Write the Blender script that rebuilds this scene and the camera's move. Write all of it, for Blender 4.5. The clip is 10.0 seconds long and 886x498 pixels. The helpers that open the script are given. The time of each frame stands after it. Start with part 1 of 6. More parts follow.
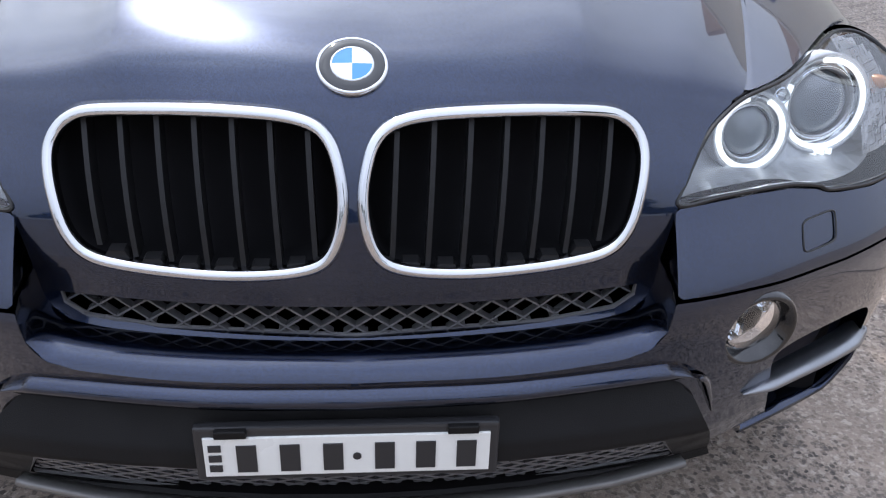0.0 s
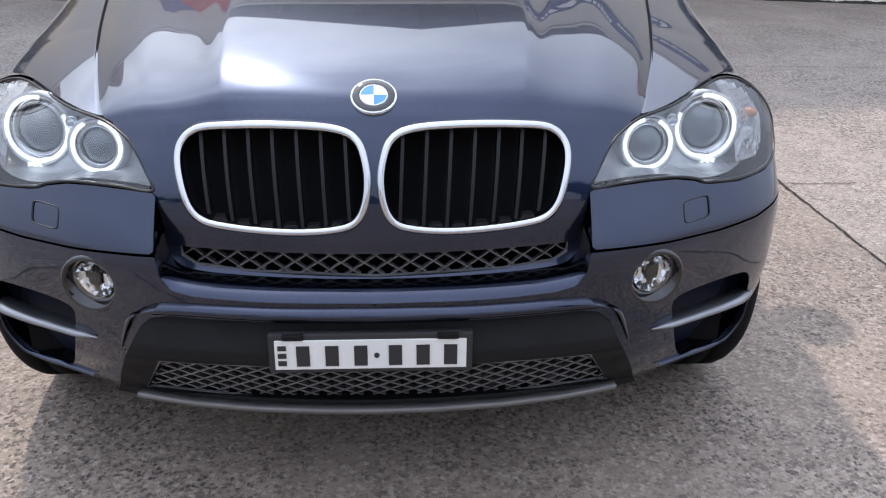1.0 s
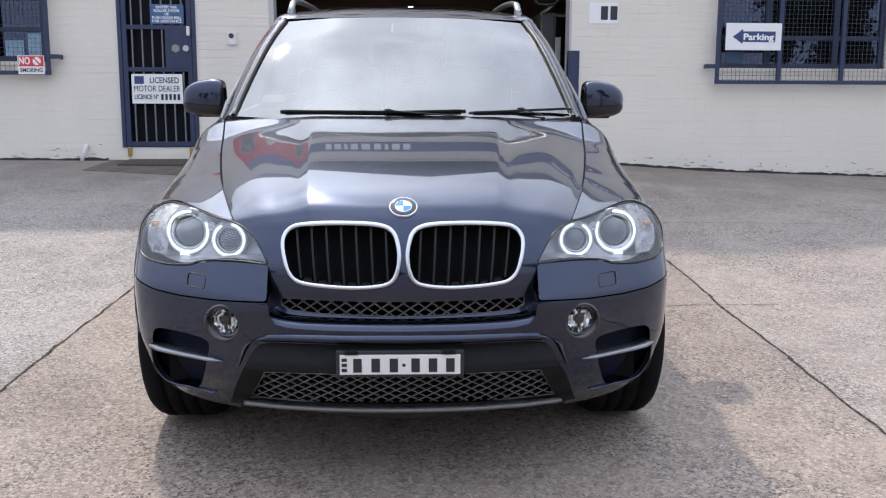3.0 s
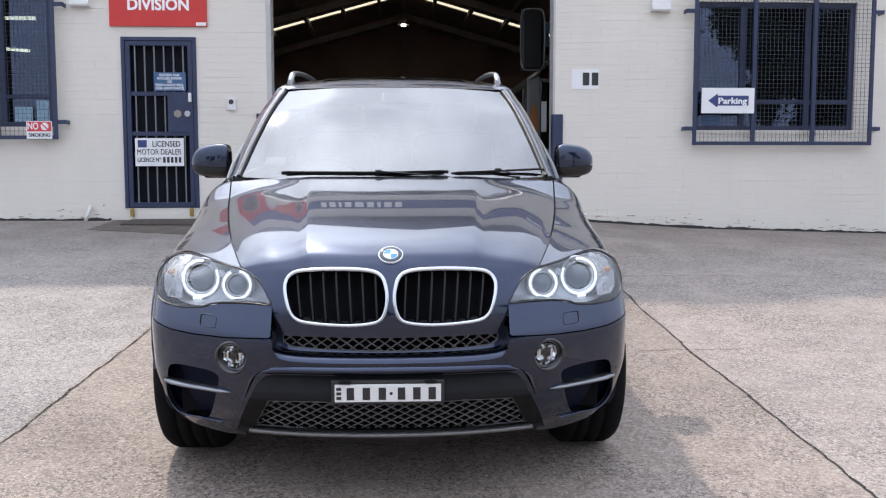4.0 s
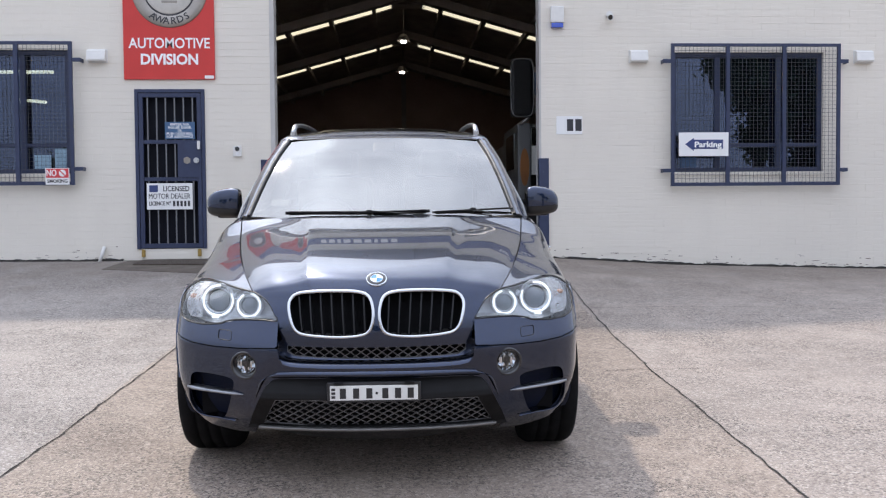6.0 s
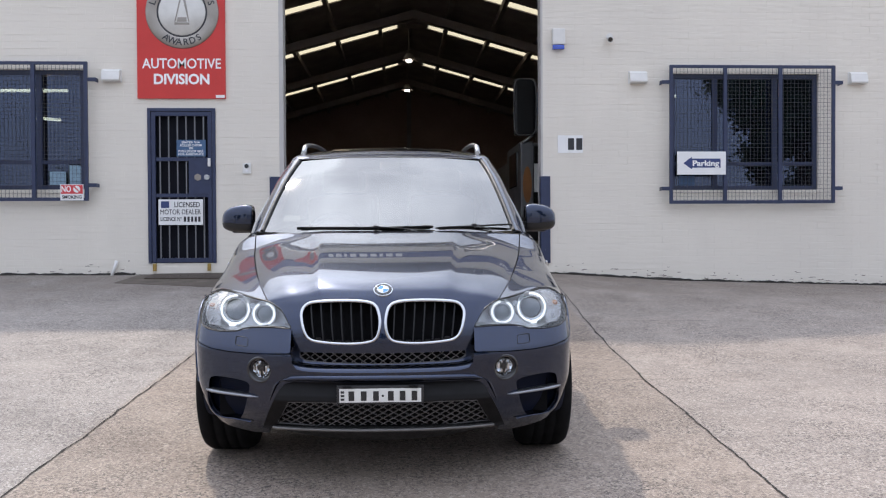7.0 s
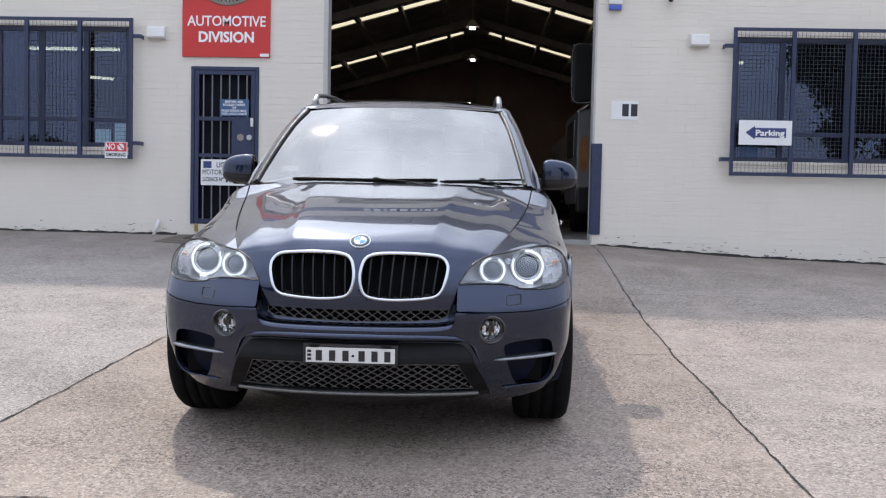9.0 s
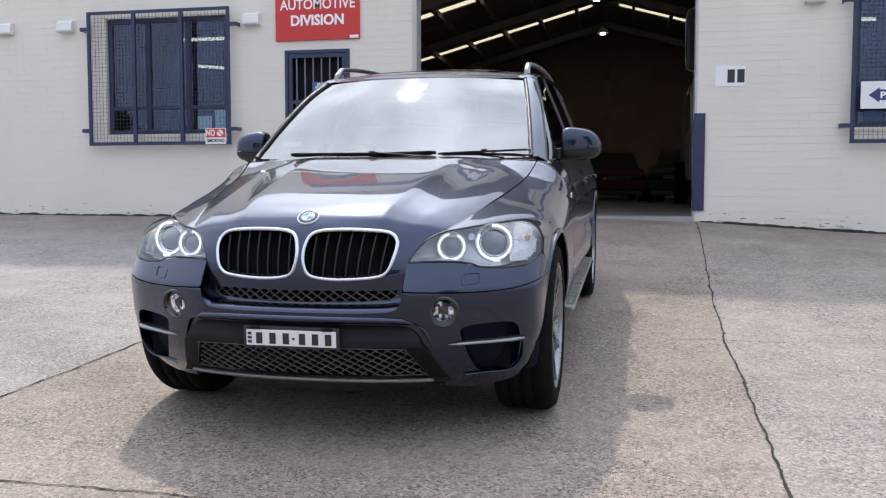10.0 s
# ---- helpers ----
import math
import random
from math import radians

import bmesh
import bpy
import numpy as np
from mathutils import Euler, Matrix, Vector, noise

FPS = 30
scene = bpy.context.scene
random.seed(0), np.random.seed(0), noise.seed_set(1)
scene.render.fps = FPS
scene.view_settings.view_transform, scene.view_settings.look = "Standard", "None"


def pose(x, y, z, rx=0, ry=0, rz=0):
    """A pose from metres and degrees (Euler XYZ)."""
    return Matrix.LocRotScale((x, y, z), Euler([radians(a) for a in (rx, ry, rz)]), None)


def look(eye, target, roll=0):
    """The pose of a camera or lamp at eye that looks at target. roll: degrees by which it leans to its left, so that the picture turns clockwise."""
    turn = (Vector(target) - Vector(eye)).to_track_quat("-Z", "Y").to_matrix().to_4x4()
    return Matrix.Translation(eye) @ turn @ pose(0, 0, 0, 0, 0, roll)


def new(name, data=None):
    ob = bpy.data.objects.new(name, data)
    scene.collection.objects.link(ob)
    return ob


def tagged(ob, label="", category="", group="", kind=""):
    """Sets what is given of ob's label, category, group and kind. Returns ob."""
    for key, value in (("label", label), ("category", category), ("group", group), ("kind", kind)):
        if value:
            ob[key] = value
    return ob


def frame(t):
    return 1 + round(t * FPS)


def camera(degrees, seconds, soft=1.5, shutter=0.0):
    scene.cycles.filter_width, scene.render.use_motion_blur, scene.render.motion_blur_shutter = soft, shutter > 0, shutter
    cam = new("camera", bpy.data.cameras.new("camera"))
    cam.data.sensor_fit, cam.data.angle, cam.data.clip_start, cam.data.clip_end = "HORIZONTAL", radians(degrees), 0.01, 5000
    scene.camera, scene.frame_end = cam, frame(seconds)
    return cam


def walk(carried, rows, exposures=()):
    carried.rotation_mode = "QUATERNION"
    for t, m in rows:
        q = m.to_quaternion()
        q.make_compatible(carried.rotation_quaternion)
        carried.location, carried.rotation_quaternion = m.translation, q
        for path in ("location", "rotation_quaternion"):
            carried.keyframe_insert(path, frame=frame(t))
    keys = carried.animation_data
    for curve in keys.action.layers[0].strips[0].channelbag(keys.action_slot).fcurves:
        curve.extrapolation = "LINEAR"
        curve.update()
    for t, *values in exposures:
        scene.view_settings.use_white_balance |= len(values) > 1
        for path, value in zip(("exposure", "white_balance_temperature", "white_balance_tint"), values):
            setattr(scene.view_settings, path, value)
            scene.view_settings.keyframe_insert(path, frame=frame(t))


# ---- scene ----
# camera
cam = camera(53.155, 10.0, soft=1.2)
ROWS = [
    (0, 0.02, -0.825, 1.183, -4.633, -25.315, -1.374),
    (0.5, 0.028, -1.111, 1.209, -4.394, -23.265, -0.78),
    (1, 0.038, -1.421, 1.219, -3.198, -19.894, -0.328),
    (1.5, 0.016, -1.724, 1.222, -2.746, -16.815, -0.268),
    (2, 0.015, -2.028, 1.211, -2.207, -13.644, -0.026),
    (2.5, -0.009, -2.267, 1.206, -2.421, -11.059, -0.154),
    (4, 0.016, -2.872, 1.201, -3.145, -4.776, 0.063),
    (4.5, 0.032, -3.058, 1.193, -3.259, -3.712, 0.175),
    (5, 0.058, -3.255, 1.199, -3.341, -3.258, 0.291),
    (5.5, 0.088, -3.391, 1.187, -3.138, -2.697, 0.476),
    (7, 0.083, -3.812, 1.174, -2.755, -0.969, 0.283),
    (7.5, 0.1, -3.89, 1.162, -2.279, -0.765, 0.255),
    (8, 0.117, -3.884, 1.145, -1.628, -0.754, 0.041),
    (8.5, 0.256, -3.71, 1.099, -0.224, -1.391, -0.384),
    (9, 0.47, -3.438, 1.061, 1.928, -2.587, -1.192),
    (9.5, 0.88, -3.278, 1.038, 6.743, -3.282, -0.596),
    (10, 1.234, -3.054, 1.029, 11.769, -3.856, -0.026),
]
walk(cam, [(t, pose(x, y, z, 90 + pitch, roll, yaw)) for t, x, y, z, yaw, pitch, roll in ROWS],
     exposures=[(0.0, -0.12, 6800, 12), (2.5, -0.24, 6800, 12), (4.0, -0.11, 6800, 12), (4.5, -0.11, 6800, 12), (5.5, -0.13, 6800, 12), (7.5, -0.30, 6920, 12), (10.0, -0.27, 6800, 12)])

# ---- sky and sun ----
SUN_EL, SUN_AZ = 53.0, -24.0          # the sun stands over the building, a little to the west of the drive
SUN_DIR = Vector((math.sin(radians(SUN_AZ)) * math.cos(radians(SUN_EL)),
                  math.cos(radians(SUN_AZ)) * math.cos(radians(SUN_EL)), math.sin(radians(SUN_EL))))
world = bpy.data.worlds.new("sky")
scene.world = world
world.use_nodes = True
wn, wl = world.node_tree.nodes, world.node_tree.links
sky = wn.new("ShaderNodeTexSky")
sky.sky_type, sky.sun_disc = "NISHITA", False
sky.sun_elevation, sky.sun_rotation = radians(SUN_EL), radians(SUN_AZ)
sky.dust_density = 2.0
geo = wn.new("ShaderNodeTexCoord")
cloud = wn.new("ShaderNodeTexNoise")
cloud.inputs["Scale"].default_value, cloud.inputs["Detail"].default_value = 2.2, 6.0
wl.new(geo.outputs["Generated"], cloud.inputs["Vector"])
ramp = wn.new("ShaderNodeValToRGB")
ramp.color_ramp.elements[0].position, ramp.color_ramp.elements[1].position = 0.34, 0.66
ramp.color_ramp.elements[0].color = (0.80, 0.80, 0.80, 1)          # thin high cloud everywhere
wl.new(cloud.outputs["Fac"], ramp.inputs["Fac"])
cmix = wn.new("ShaderNodeMix")
cmix.data_type = "RGBA"
# thin cloud is brighter overhead than at the horizon
height = wn.new("ShaderNodeSeparateXYZ")
wl.new(geo.outputs["Generated"], height.inputs[0])
overhead = wn.new("ShaderNodeMapRange")
overhead.inputs[1].default_value, overhead.inputs[2].default_value = 0.0, 1.0
wl.new(height.outputs[2], overhead.inputs[0])
deck = wn.new("ShaderNodeMix")
deck.data_type = "RGBA"
deck.inputs[6].default_value, deck.inputs[7].default_value = (9.6, 10.9, 13.4, 1), (18.5, 21.5, 28.0, 1)
wl.new(overhead.outputs[0], deck.inputs[0])
wl.new(deck.outputs[2], cmix.inputs[7])
wl.new(ramp.outputs["Color"], cmix.inputs[0])
wl.new(sky.outputs["Color"], cmix.inputs[6])
# thin cloud glows round the sun
near_sun = wn.new("ShaderNodeVectorMath")
near_sun.operation = "DOT_PRODUCT"
near_sun.inputs[1].default_value = SUN_DIR
wl.new(geo.outputs["Generated"], near_sun.inputs[0])
halo = wn.new("ShaderNodeMapRange")
halo.inputs[1].default_value, halo.inputs[2].default_value = math.cos(radians(80)), 1.0
wl.new(near_sun.outputs["Value"], halo.inputs[0])
fall = wn.new("ShaderNodeMath")
fall.operation = "POWER"
fall.inputs[1].default_value = 6.5
wl.new(halo.outputs[0], fall.inputs[0])
glow = wn.new("ShaderNodeMix")
glow.data_type, glow.blend_type = "RGBA", "ADD"
glow.inputs[7].default_value = (23, 25, 27, 1)
puff = wn.new("ShaderNodeTexNoise")          # uneven cloud round the sun
puff.inputs["Scale"].default_value, puff.inputs["Detail"].default_value = 4.5, 4.0
wl.new(geo.outputs["Generated"], puff.inputs["Vector"])
puff_range = wn.new("ShaderNodeMapRange")
for i, v in enumerate((0.34, 0.66, 0.45, 1.25), 1):
    puff_range.inputs[i].default_value = v
wl.new(puff.outputs["Fac"], puff_range.inputs[0])
uneven = wn.new("ShaderNodeMath")
uneven.operation = "MULTIPLY"
wl.new(fall.outputs[0], uneven.inputs[0])
wl.new(puff_range.outputs[0], uneven.inputs[1])
wl.new(uneven.outputs[0], glow.inputs[0])
wl.new(cmix.outputs[2], glow.inputs[6])
wl.new(glow.outputs[2], wn["Background"].inputs["Color"])
wn["Background"].inputs["Strength"].default_value = 0.1
sun_data = bpy.data.lights.new("sun", "SUN")
sun_data.energy, sun_data.angle, sun_data.color = 2.8, radians(1.7), (1.0, 0.92, 0.82)
sun = new("sun", sun_data)
sun.matrix_world = look(SUN_DIR * 40, (0, 0, 0))


# ---- materials ----
def material(name, base, rough=0.5, metal=0.0, vary=0.0, scale=6.0, bump=0.0, bump_scale=60.0, coat=0.0,
             spec=0.5, emit=None, rough_vary=0.08, second=None, coat_rough=0.03):
    """A Principled surface: colour varied at two scales, fine relief, uneven gloss."""
    m = bpy.data.materials.new(name)
    m.use_nodes = True
    n, l = m.node_tree.nodes, m.node_tree.links
    b = n["Principled BSDF"]
    b.inputs["Base Color"].default_value = (*base, 1)
    b.inputs["Roughness"].default_value, b.inputs["Metallic"].default_value = rough, metal
    b.inputs["Coat Weight"].default_value, b.inputs["Coat Roughness"].default_value = coat, coat_rough
    b.inputs["Specular IOR Level"].default_value = spec
    if emit:
        b.inputs["Emission Color"].default_value, b.inputs["Emission Strength"].default_value = (*emit[:3], 1), emit[3]
    tc = n.new("ShaderNodeTexCoord")
    if vary:
        big, fine = n.new("ShaderNodeTexNoise"), n.new("ShaderNodeTexNoise")
        big.inputs["Scale"].default_value, fine.inputs["Scale"].default_value = scale, scale * 14
        big.inputs["Detail"].default_value, fine.inputs["Detail"].default_value = 5, 4
        add = n.new("ShaderNodeMath")
        add.operation = "MULTIPLY_ADD"
        add.inputs[1].default_value = 0.35
        l.new(tc.outputs["Object"], big.inputs["Vector"])
        l.new(tc.outputs["Object"], fine.inputs["Vector"])
        l.new(fine.outputs["Fac"], add.inputs[0])
        l.new(big.outputs["Fac"], add.inputs[2])
        r = n.new("ShaderNodeMapRange")
        r.inputs[1].default_value, r.inputs[2].default_value = 0.42, 0.95
        l.new(add.outputs[0], r.inputs[0])
        mx = n.new("ShaderNodeMix")
        mx.data_type = "RGBA"
        other = second or tuple(c * (1 - vary) for c in base)
        mx.inputs[6].default_value, mx.inputs[7].default_value = (*base, 1), (*other, 1)
        l.new(r.outputs[0], mx.inputs[0])
        l.new(mx.outputs[2], b.inputs["Base Color"])
        rr = n.new("ShaderNodeMapRange")
        rr.inputs[1].default_value, rr.inputs[2].default_value = 0.3, 0.7
        rr.inputs[3].default_value, rr.inputs[4].default_value = max(0.0, rough - rough_vary), min(1.0, rough + rough_vary)
        l.new(big.outputs["Fac"], rr.inputs[0])
        l.new(rr.outputs[0], b.inputs["Roughness"])
    if bump:
        t = n.new("ShaderNodeTexNoise")
        t.inputs["Scale"].default_value, t.inputs["Detail"].default_value = bump_scale, 4
        bp = n.new("ShaderNodeBump")
        bp.inputs["Strength"].default_value, bp.inputs["Distance"].default_value = bump, 0.01
        l.new(tc.outputs["Object"], t.inputs["Vector"])
        l.new(t.outputs["Fac"], bp.inputs["Height"])
        l.new(bp.outputs["Normal"], b.inputs["Normal"])
    return m


def pane(name, tint, ior=1.5, rough=0.0, sheen=(1, 1, 1)):
    """Clear or tinted sheet glass: a mirror coat by Fresnel over a see-through sheet."""
    m = bpy.data.materials.new(name)
    m.use_nodes = True
    n, l = m.node_tree.nodes, m.node_tree.links
    n.remove(n["Principled BSDF"])
    f, tr, gl, mx = (n.new("ShaderNode" + k) for k in ("Fresnel", "BsdfTransparent", "BsdfGlossy", "MixShader"))
    f.inputs["IOR"].default_value = ior
    tr.inputs["Color"].default_value = (*tint, 1)
    gl.inputs["Roughness"].default_value = rough
    gl.inputs["Color"].default_value = (*sheen, 1)
    l.new(f.outputs[0], mx.inputs[0])
    l.new(tr.outputs[0], mx.inputs[1])
    l.new(gl.outputs[0], mx.inputs[2])
    l.new(mx.outputs[0], n["Material Output"].inputs["Surface"])
    return m


def concrete(name):
    """Weathered exposed-aggregate concrete: pale stones and dark grit, broad stains, worn gloss."""
    m = bpy.data.materials.new(name)
    m.use_nodes = True
    n, l = m.node_tree.nodes, m.node_tree.links
    b, tc = n["Principled BSDF"], n.new("ShaderNodeTexCoord")

    def noise_at(scale, detail=5.0, rough=0.6):
        t = n.new("ShaderNodeTexNoise")
        t.inputs["Scale"].default_value, t.inputs["Detail"].default_value, t.inputs["Roughness"].default_value = scale, detail, rough
        l.new(tc.outputs["Object"], t.inputs["Vector"])
        return t.outputs["Fac"]

    def between(value, lo, hi, a=0.0, z=1.0):
        r = n.new("ShaderNodeMapRange")
        for i, x in enumerate((lo, hi, a, z), 1):
            r.inputs[i].default_value = x
        l.new(value, r.inputs[0])
        return r.outputs[0]

    def mix(fac, a, c):
        x = n.new("ShaderNodeMix")
        x.data_type = "RGBA"
        for sock, v in ((x.inputs[6], a), (x.inputs[7], c)):
            if isinstance(v, tuple):
                sock.default_value = (*v, 1)
            else:
                l.new(v, sock)
        l.new(fac, x.inputs[0])
        return x.outputs[2]

    vor = n.new("ShaderNodeTexVoronoi")
    vor.inputs["Scale"].default_value = 96.0
    l.new(tc.outputs["Object"], vor.inputs["Vector"])
    stone = n.new("ShaderNodeSeparateColor")
    l.new(vor.outputs["Color"], stone.inputs[0])
    base = mix(between(noise_at(0.55), 0.35, 0.68), (0.315, 0.267, 0.222), (0.225, 0.190, 0.157))
    base = mix(between(noise_at(2.3), 0.45, 0.75, 0, 0.55), base, (0.36, 0.297, 0.242))
    grit = n.new("ShaderNodeMath")
    grit.operation = "MULTIPLY"
    l.new(between(stone.outputs[0], 0.64, 0.72), grit.inputs[0])
    l.new(between(noise_at(28, 3), 0.36, 0.56, 0.25, 1.0), grit.inputs[1])
    round_grit = n.new("ShaderNodeMath")
    round_grit.operation = "MULTIPLY"
    l.new(grit.outputs[0], round_grit.inputs[0])
    l.new(between(vor.outputs["Distance"], 0.72, 0.46), round_grit.inputs[1])
    bare = between(noise_at(1.3, 5, 0.7), 0.40, 0.58, 0.35, 1.0)      # where the paste has worn off the grit

    def worn(fac):
        w = n.new("ShaderNodeMath")
        w.operation = "MULTIPLY"
        l.new(fac, w.inputs[0])
        l.new(bare, w.inputs[1])
        return w.outputs[0]

    base = mix(worn(between(noise_at(36, 6, 0.85), 0.49, 0.57, 0, 0.95)), base, (0.096, 0.082, 0.072))
    base = mix(between(noise_at(80, 3, 0.7), 0.54, 0.65, 0, 0.45), base, (0.56, 0.51, 0.45))
    base = mix(worn(round_grit.outputs[0]), base, (0.045, 0.039, 0.035))
    base = mix(between(stone.outputs[1], 0.84, 0.95, 0, 0.45), base, (0.54, 0.49, 0.42))
    base = mix(between(noise_at(1.1, 8, 0.7), 0.60, 0.72, 0, 0.4), base, (0.15, 0.13, 0.115))
    base = mix(between(noise_at(6.5, 9, 0.8), 0.50, 0.64, 0, 0.42), base, (0.135, 0.113, 0.097))
    base = mix(between(noise_at(0.33, 6, 0.65), 0.52, 0.70, 0, 0.40), base, (0.165, 0.135, 0.112))
    where = n.new("ShaderNodeSeparateXYZ")
    l.new(tc.outputs["Object"], where.inputs[0])

    def pour(slant, at):
        """Which side of a joint a place lies on: each slab was poured from its own batch."""
        s = n.new("ShaderNodeMath")
        s.operation = "MULTIPLY_ADD"
        s.inputs[1].default_value = -slant
        l.new(where.outputs[1], s.inputs[0])
        l.new(where.outputs[0], s.inputs[2])
        return between(s.outputs[0], at - 0.02, at + 0.02)

    def dye(fac, tone):
        x = n.new("ShaderNodeMix")
        x.data_type, x.blend_type = "RGBA", "MULTIPLY"
        x.inputs[7].default_value = (*tone, 1)
        l.new(base, x.inputs[6])
        l.new(fac, x.inputs[0])
        return x.outputs[2]

    drive = n.new("ShaderNodeValue")                 # the drive itself is a browner batch
    drive.outputs[0].default_value = 1.0
    base = dye(drive.outputs[0], (0.960, 0.905, 0.885))
    base = dye(pour(0.0193, 1.77), (1.08, 1.13, 1.19))
    west = n.new("ShaderNodeMath")
    west.operation = "SUBTRACT"
    west.inputs[0].default_value = 1.0
    l.new(pour(0.0163, -1.706), west.inputs[1])
    base = dye(west.outputs[0], (1.05, 1.16, 1.28))
    wash = n.new("ShaderNodeMath")                  # soil washed down along the facade
    wash.operation = "MULTIPLY"
    l.new(between(where.outputs[1], 5.4, 8.3), wash.inputs[0])
    l.new(between(noise_at(1.9, 7, 0.7), 0.36, 0.64, 0.18, 0.85), wash.inputs[1])
    base = mix(wash.outputs[0], base, (0.15, 0.118, 0.092))
    l.new(base, b.inputs["Base Color"])
    l.new(between(noise_at(1.7), 0.3, 0.7, 0.62, 0.85), b.inputs["Roughness"])
    bp = n.new("ShaderNodeBump")
    bp.inputs["Strength"].default_value, bp.inputs["Distance"].default_value = 0.5, 0.004
    l.new(noise_at(140, 3), bp.inputs["Height"])
    l.new(bp.outputs["Normal"], b.inputs["Normal"])
    return m


def car_paint(name, base, flake):
    """Metallic paint under clear lacquer, with fine flake and slight orange peel."""
    m = material(name, base, 0.25, 1.0, coat=1.0, coat_rough=0.012, spec=0.5)
    m.node_tree.nodes["Principled BSDF"].inputs["Coat IOR"].default_value = 1.52
    n, l = m.node_tree.nodes, m.node_tree.links
    b, tc = n["Principled BSDF"], n.new("ShaderNodeTexCoord")
    v = n.new("ShaderNodeTexVoronoi")
    v.inputs["Scale"].default_value = 900
    l.new(tc.outputs["Object"], v.inputs["Vector"])
    s = n.new("ShaderNodeSeparateColor")
    l.new(v.outputs["Color"], s.inputs[0])
    mx = n.new("ShaderNodeMix")
    mx.data_type = "RGBA"
    mx.inputs[6].default_value, mx.inputs[7].default_value = (*base, 1), (*flake, 1)
    l.new(s.outputs[0], mx.inputs[0])
    l.new(mx.outputs[2], b.inputs["Base Color"])
    return m


PAINT = car_paint("graphite_metallic_paint", (0.0102, 0.0162, 0.0360), (0.0208, 0.0325, 0.0700))
CHROME = material("chrome", (0.58, 0.59, 0.61), 0.06, 1.0)
SKID = material("dull_silver_plastic", (0.20, 0.195, 0.19), 0.45, 0.6, vary=0.2, scale=14)
BLADE = material("dull_silver_blade", (0.30, 0.31, 0.33), 0.36, 0.9, vary=0.15, scale=20)
ALLOY = material("silver_wheel_lacquer", (0.30, 0.31, 0.325), 0.26, 0.9, vary=0.2, scale=12)
SATIN = material("satin_silver", (0.52, 0.53, 0.54), 0.32, 1.0, vary=0.15, scale=20)
RAIL = material("satin_grey_rail", (0.30, 0.305, 0.32), 0.34, 1.0, vary=0.15, scale=20)
BLACK = material("black_plastic", (0.008, 0.008, 0.009), 0.42, vary=0.3, scale=30, bump=0.08, bump_scale=500)
TRIM = material("dark_grey_plastic", (0.0080, 0.0076, 0.0080), 0.5, spec=0.16, vary=0.25, scale=15, bump=0.12, bump_scale=700)
SLAT = material("slat_black", (0.012, 0.012, 0.013), 0.38, spec=0.22)
GLOSSB = material("gloss_black", (0.008, 0.008, 0.009), 0.08, coat=0.6)
POCKET = material("dark_navy_plastic", (0.0045, 0.0075, 0.020), 0.55, vary=0.3, scale=12, spec=0.12)
MESHM = material("grey_mesh_plastic", (0.15, 0.15, 0.157), 0.32, 0.4, vary=0.2, scale=20)
RUBBER = material("tyre_rubber", (0.0085, 0.0085, 0.009), 0.9, spec=0.1, vary=0.3, scale=12, bump=0.2, bump_scale=180)
VOID = material("dark_cavity", (0.007, 0.007, 0.008), 0.8, spec=0.05)
LAMPGREY = material("lamp_housing_grey", (0.58, 0.60, 0.62), 0.28, 0.1, vary=0.15, scale=25, coat=0.3)
REFLECT = material("reflector_chrome", (0.80, 0.82, 0.84), 0.05, 1.0)
HALO = material("lit_halo_ring", (0.9, 0.92, 1.0), 0.4, emit=(0.86, 0.95, 1.0, 1.25))
LENS = pane("clear_lamp_cover", (0.95, 0.97, 0.99), 1.72)
INDGREY = material("indicator_silver", (0.74, 0.74, 0.75), 0.30, 0.75, vary=0.25, scale=40)
FOGBOWL = material("shaded_reflector", (0.86, 0.87, 0.88), 0.08, 1.0)
FOGLENS = pane("clear_fog_lens", (0.95, 0.96, 0.97), 1.3)
BULB = material("lamp_projector_glass", (0.10, 0.125, 0.15), 0.06, coat=1.0)
AMBER = material("amber_indicator_plastic", (0.55, 0.22, 0.06), 0.25, coat=0.5)
SCREEN = pane("windscreen_glass", (0.20, 0.22, 0.22), 2.4, 0.03)
DARKGLASS = pane("tinted_side_glass", (0.06, 0.065, 0.07), 1.5)
LEATHER = material("beige_seat_leather", (0.30, 0.25, 0.20), 0.55, vary=0.2, scale=8, bump=0.1, bump_scale=120)
DASH = material("dark_dash_plastic", (0.03, 0.03, 0.032), 0.6, bump=0.1, bump_scale=300)
PLATEW = material("plate_white", (0.72, 0.72, 0.69), 0.35, vary=0.06, scale=30)
PLATEK = material("plate_black", (0.02, 0.02, 0.022), 0.4)
BADGEB = material("badge_blue", (0.02, 0.22, 0.62), 0.25, coat=0.8)
BADGEW = material("badge_white", (0.8, 0.8, 0.8), 0.25, coat=0.8)


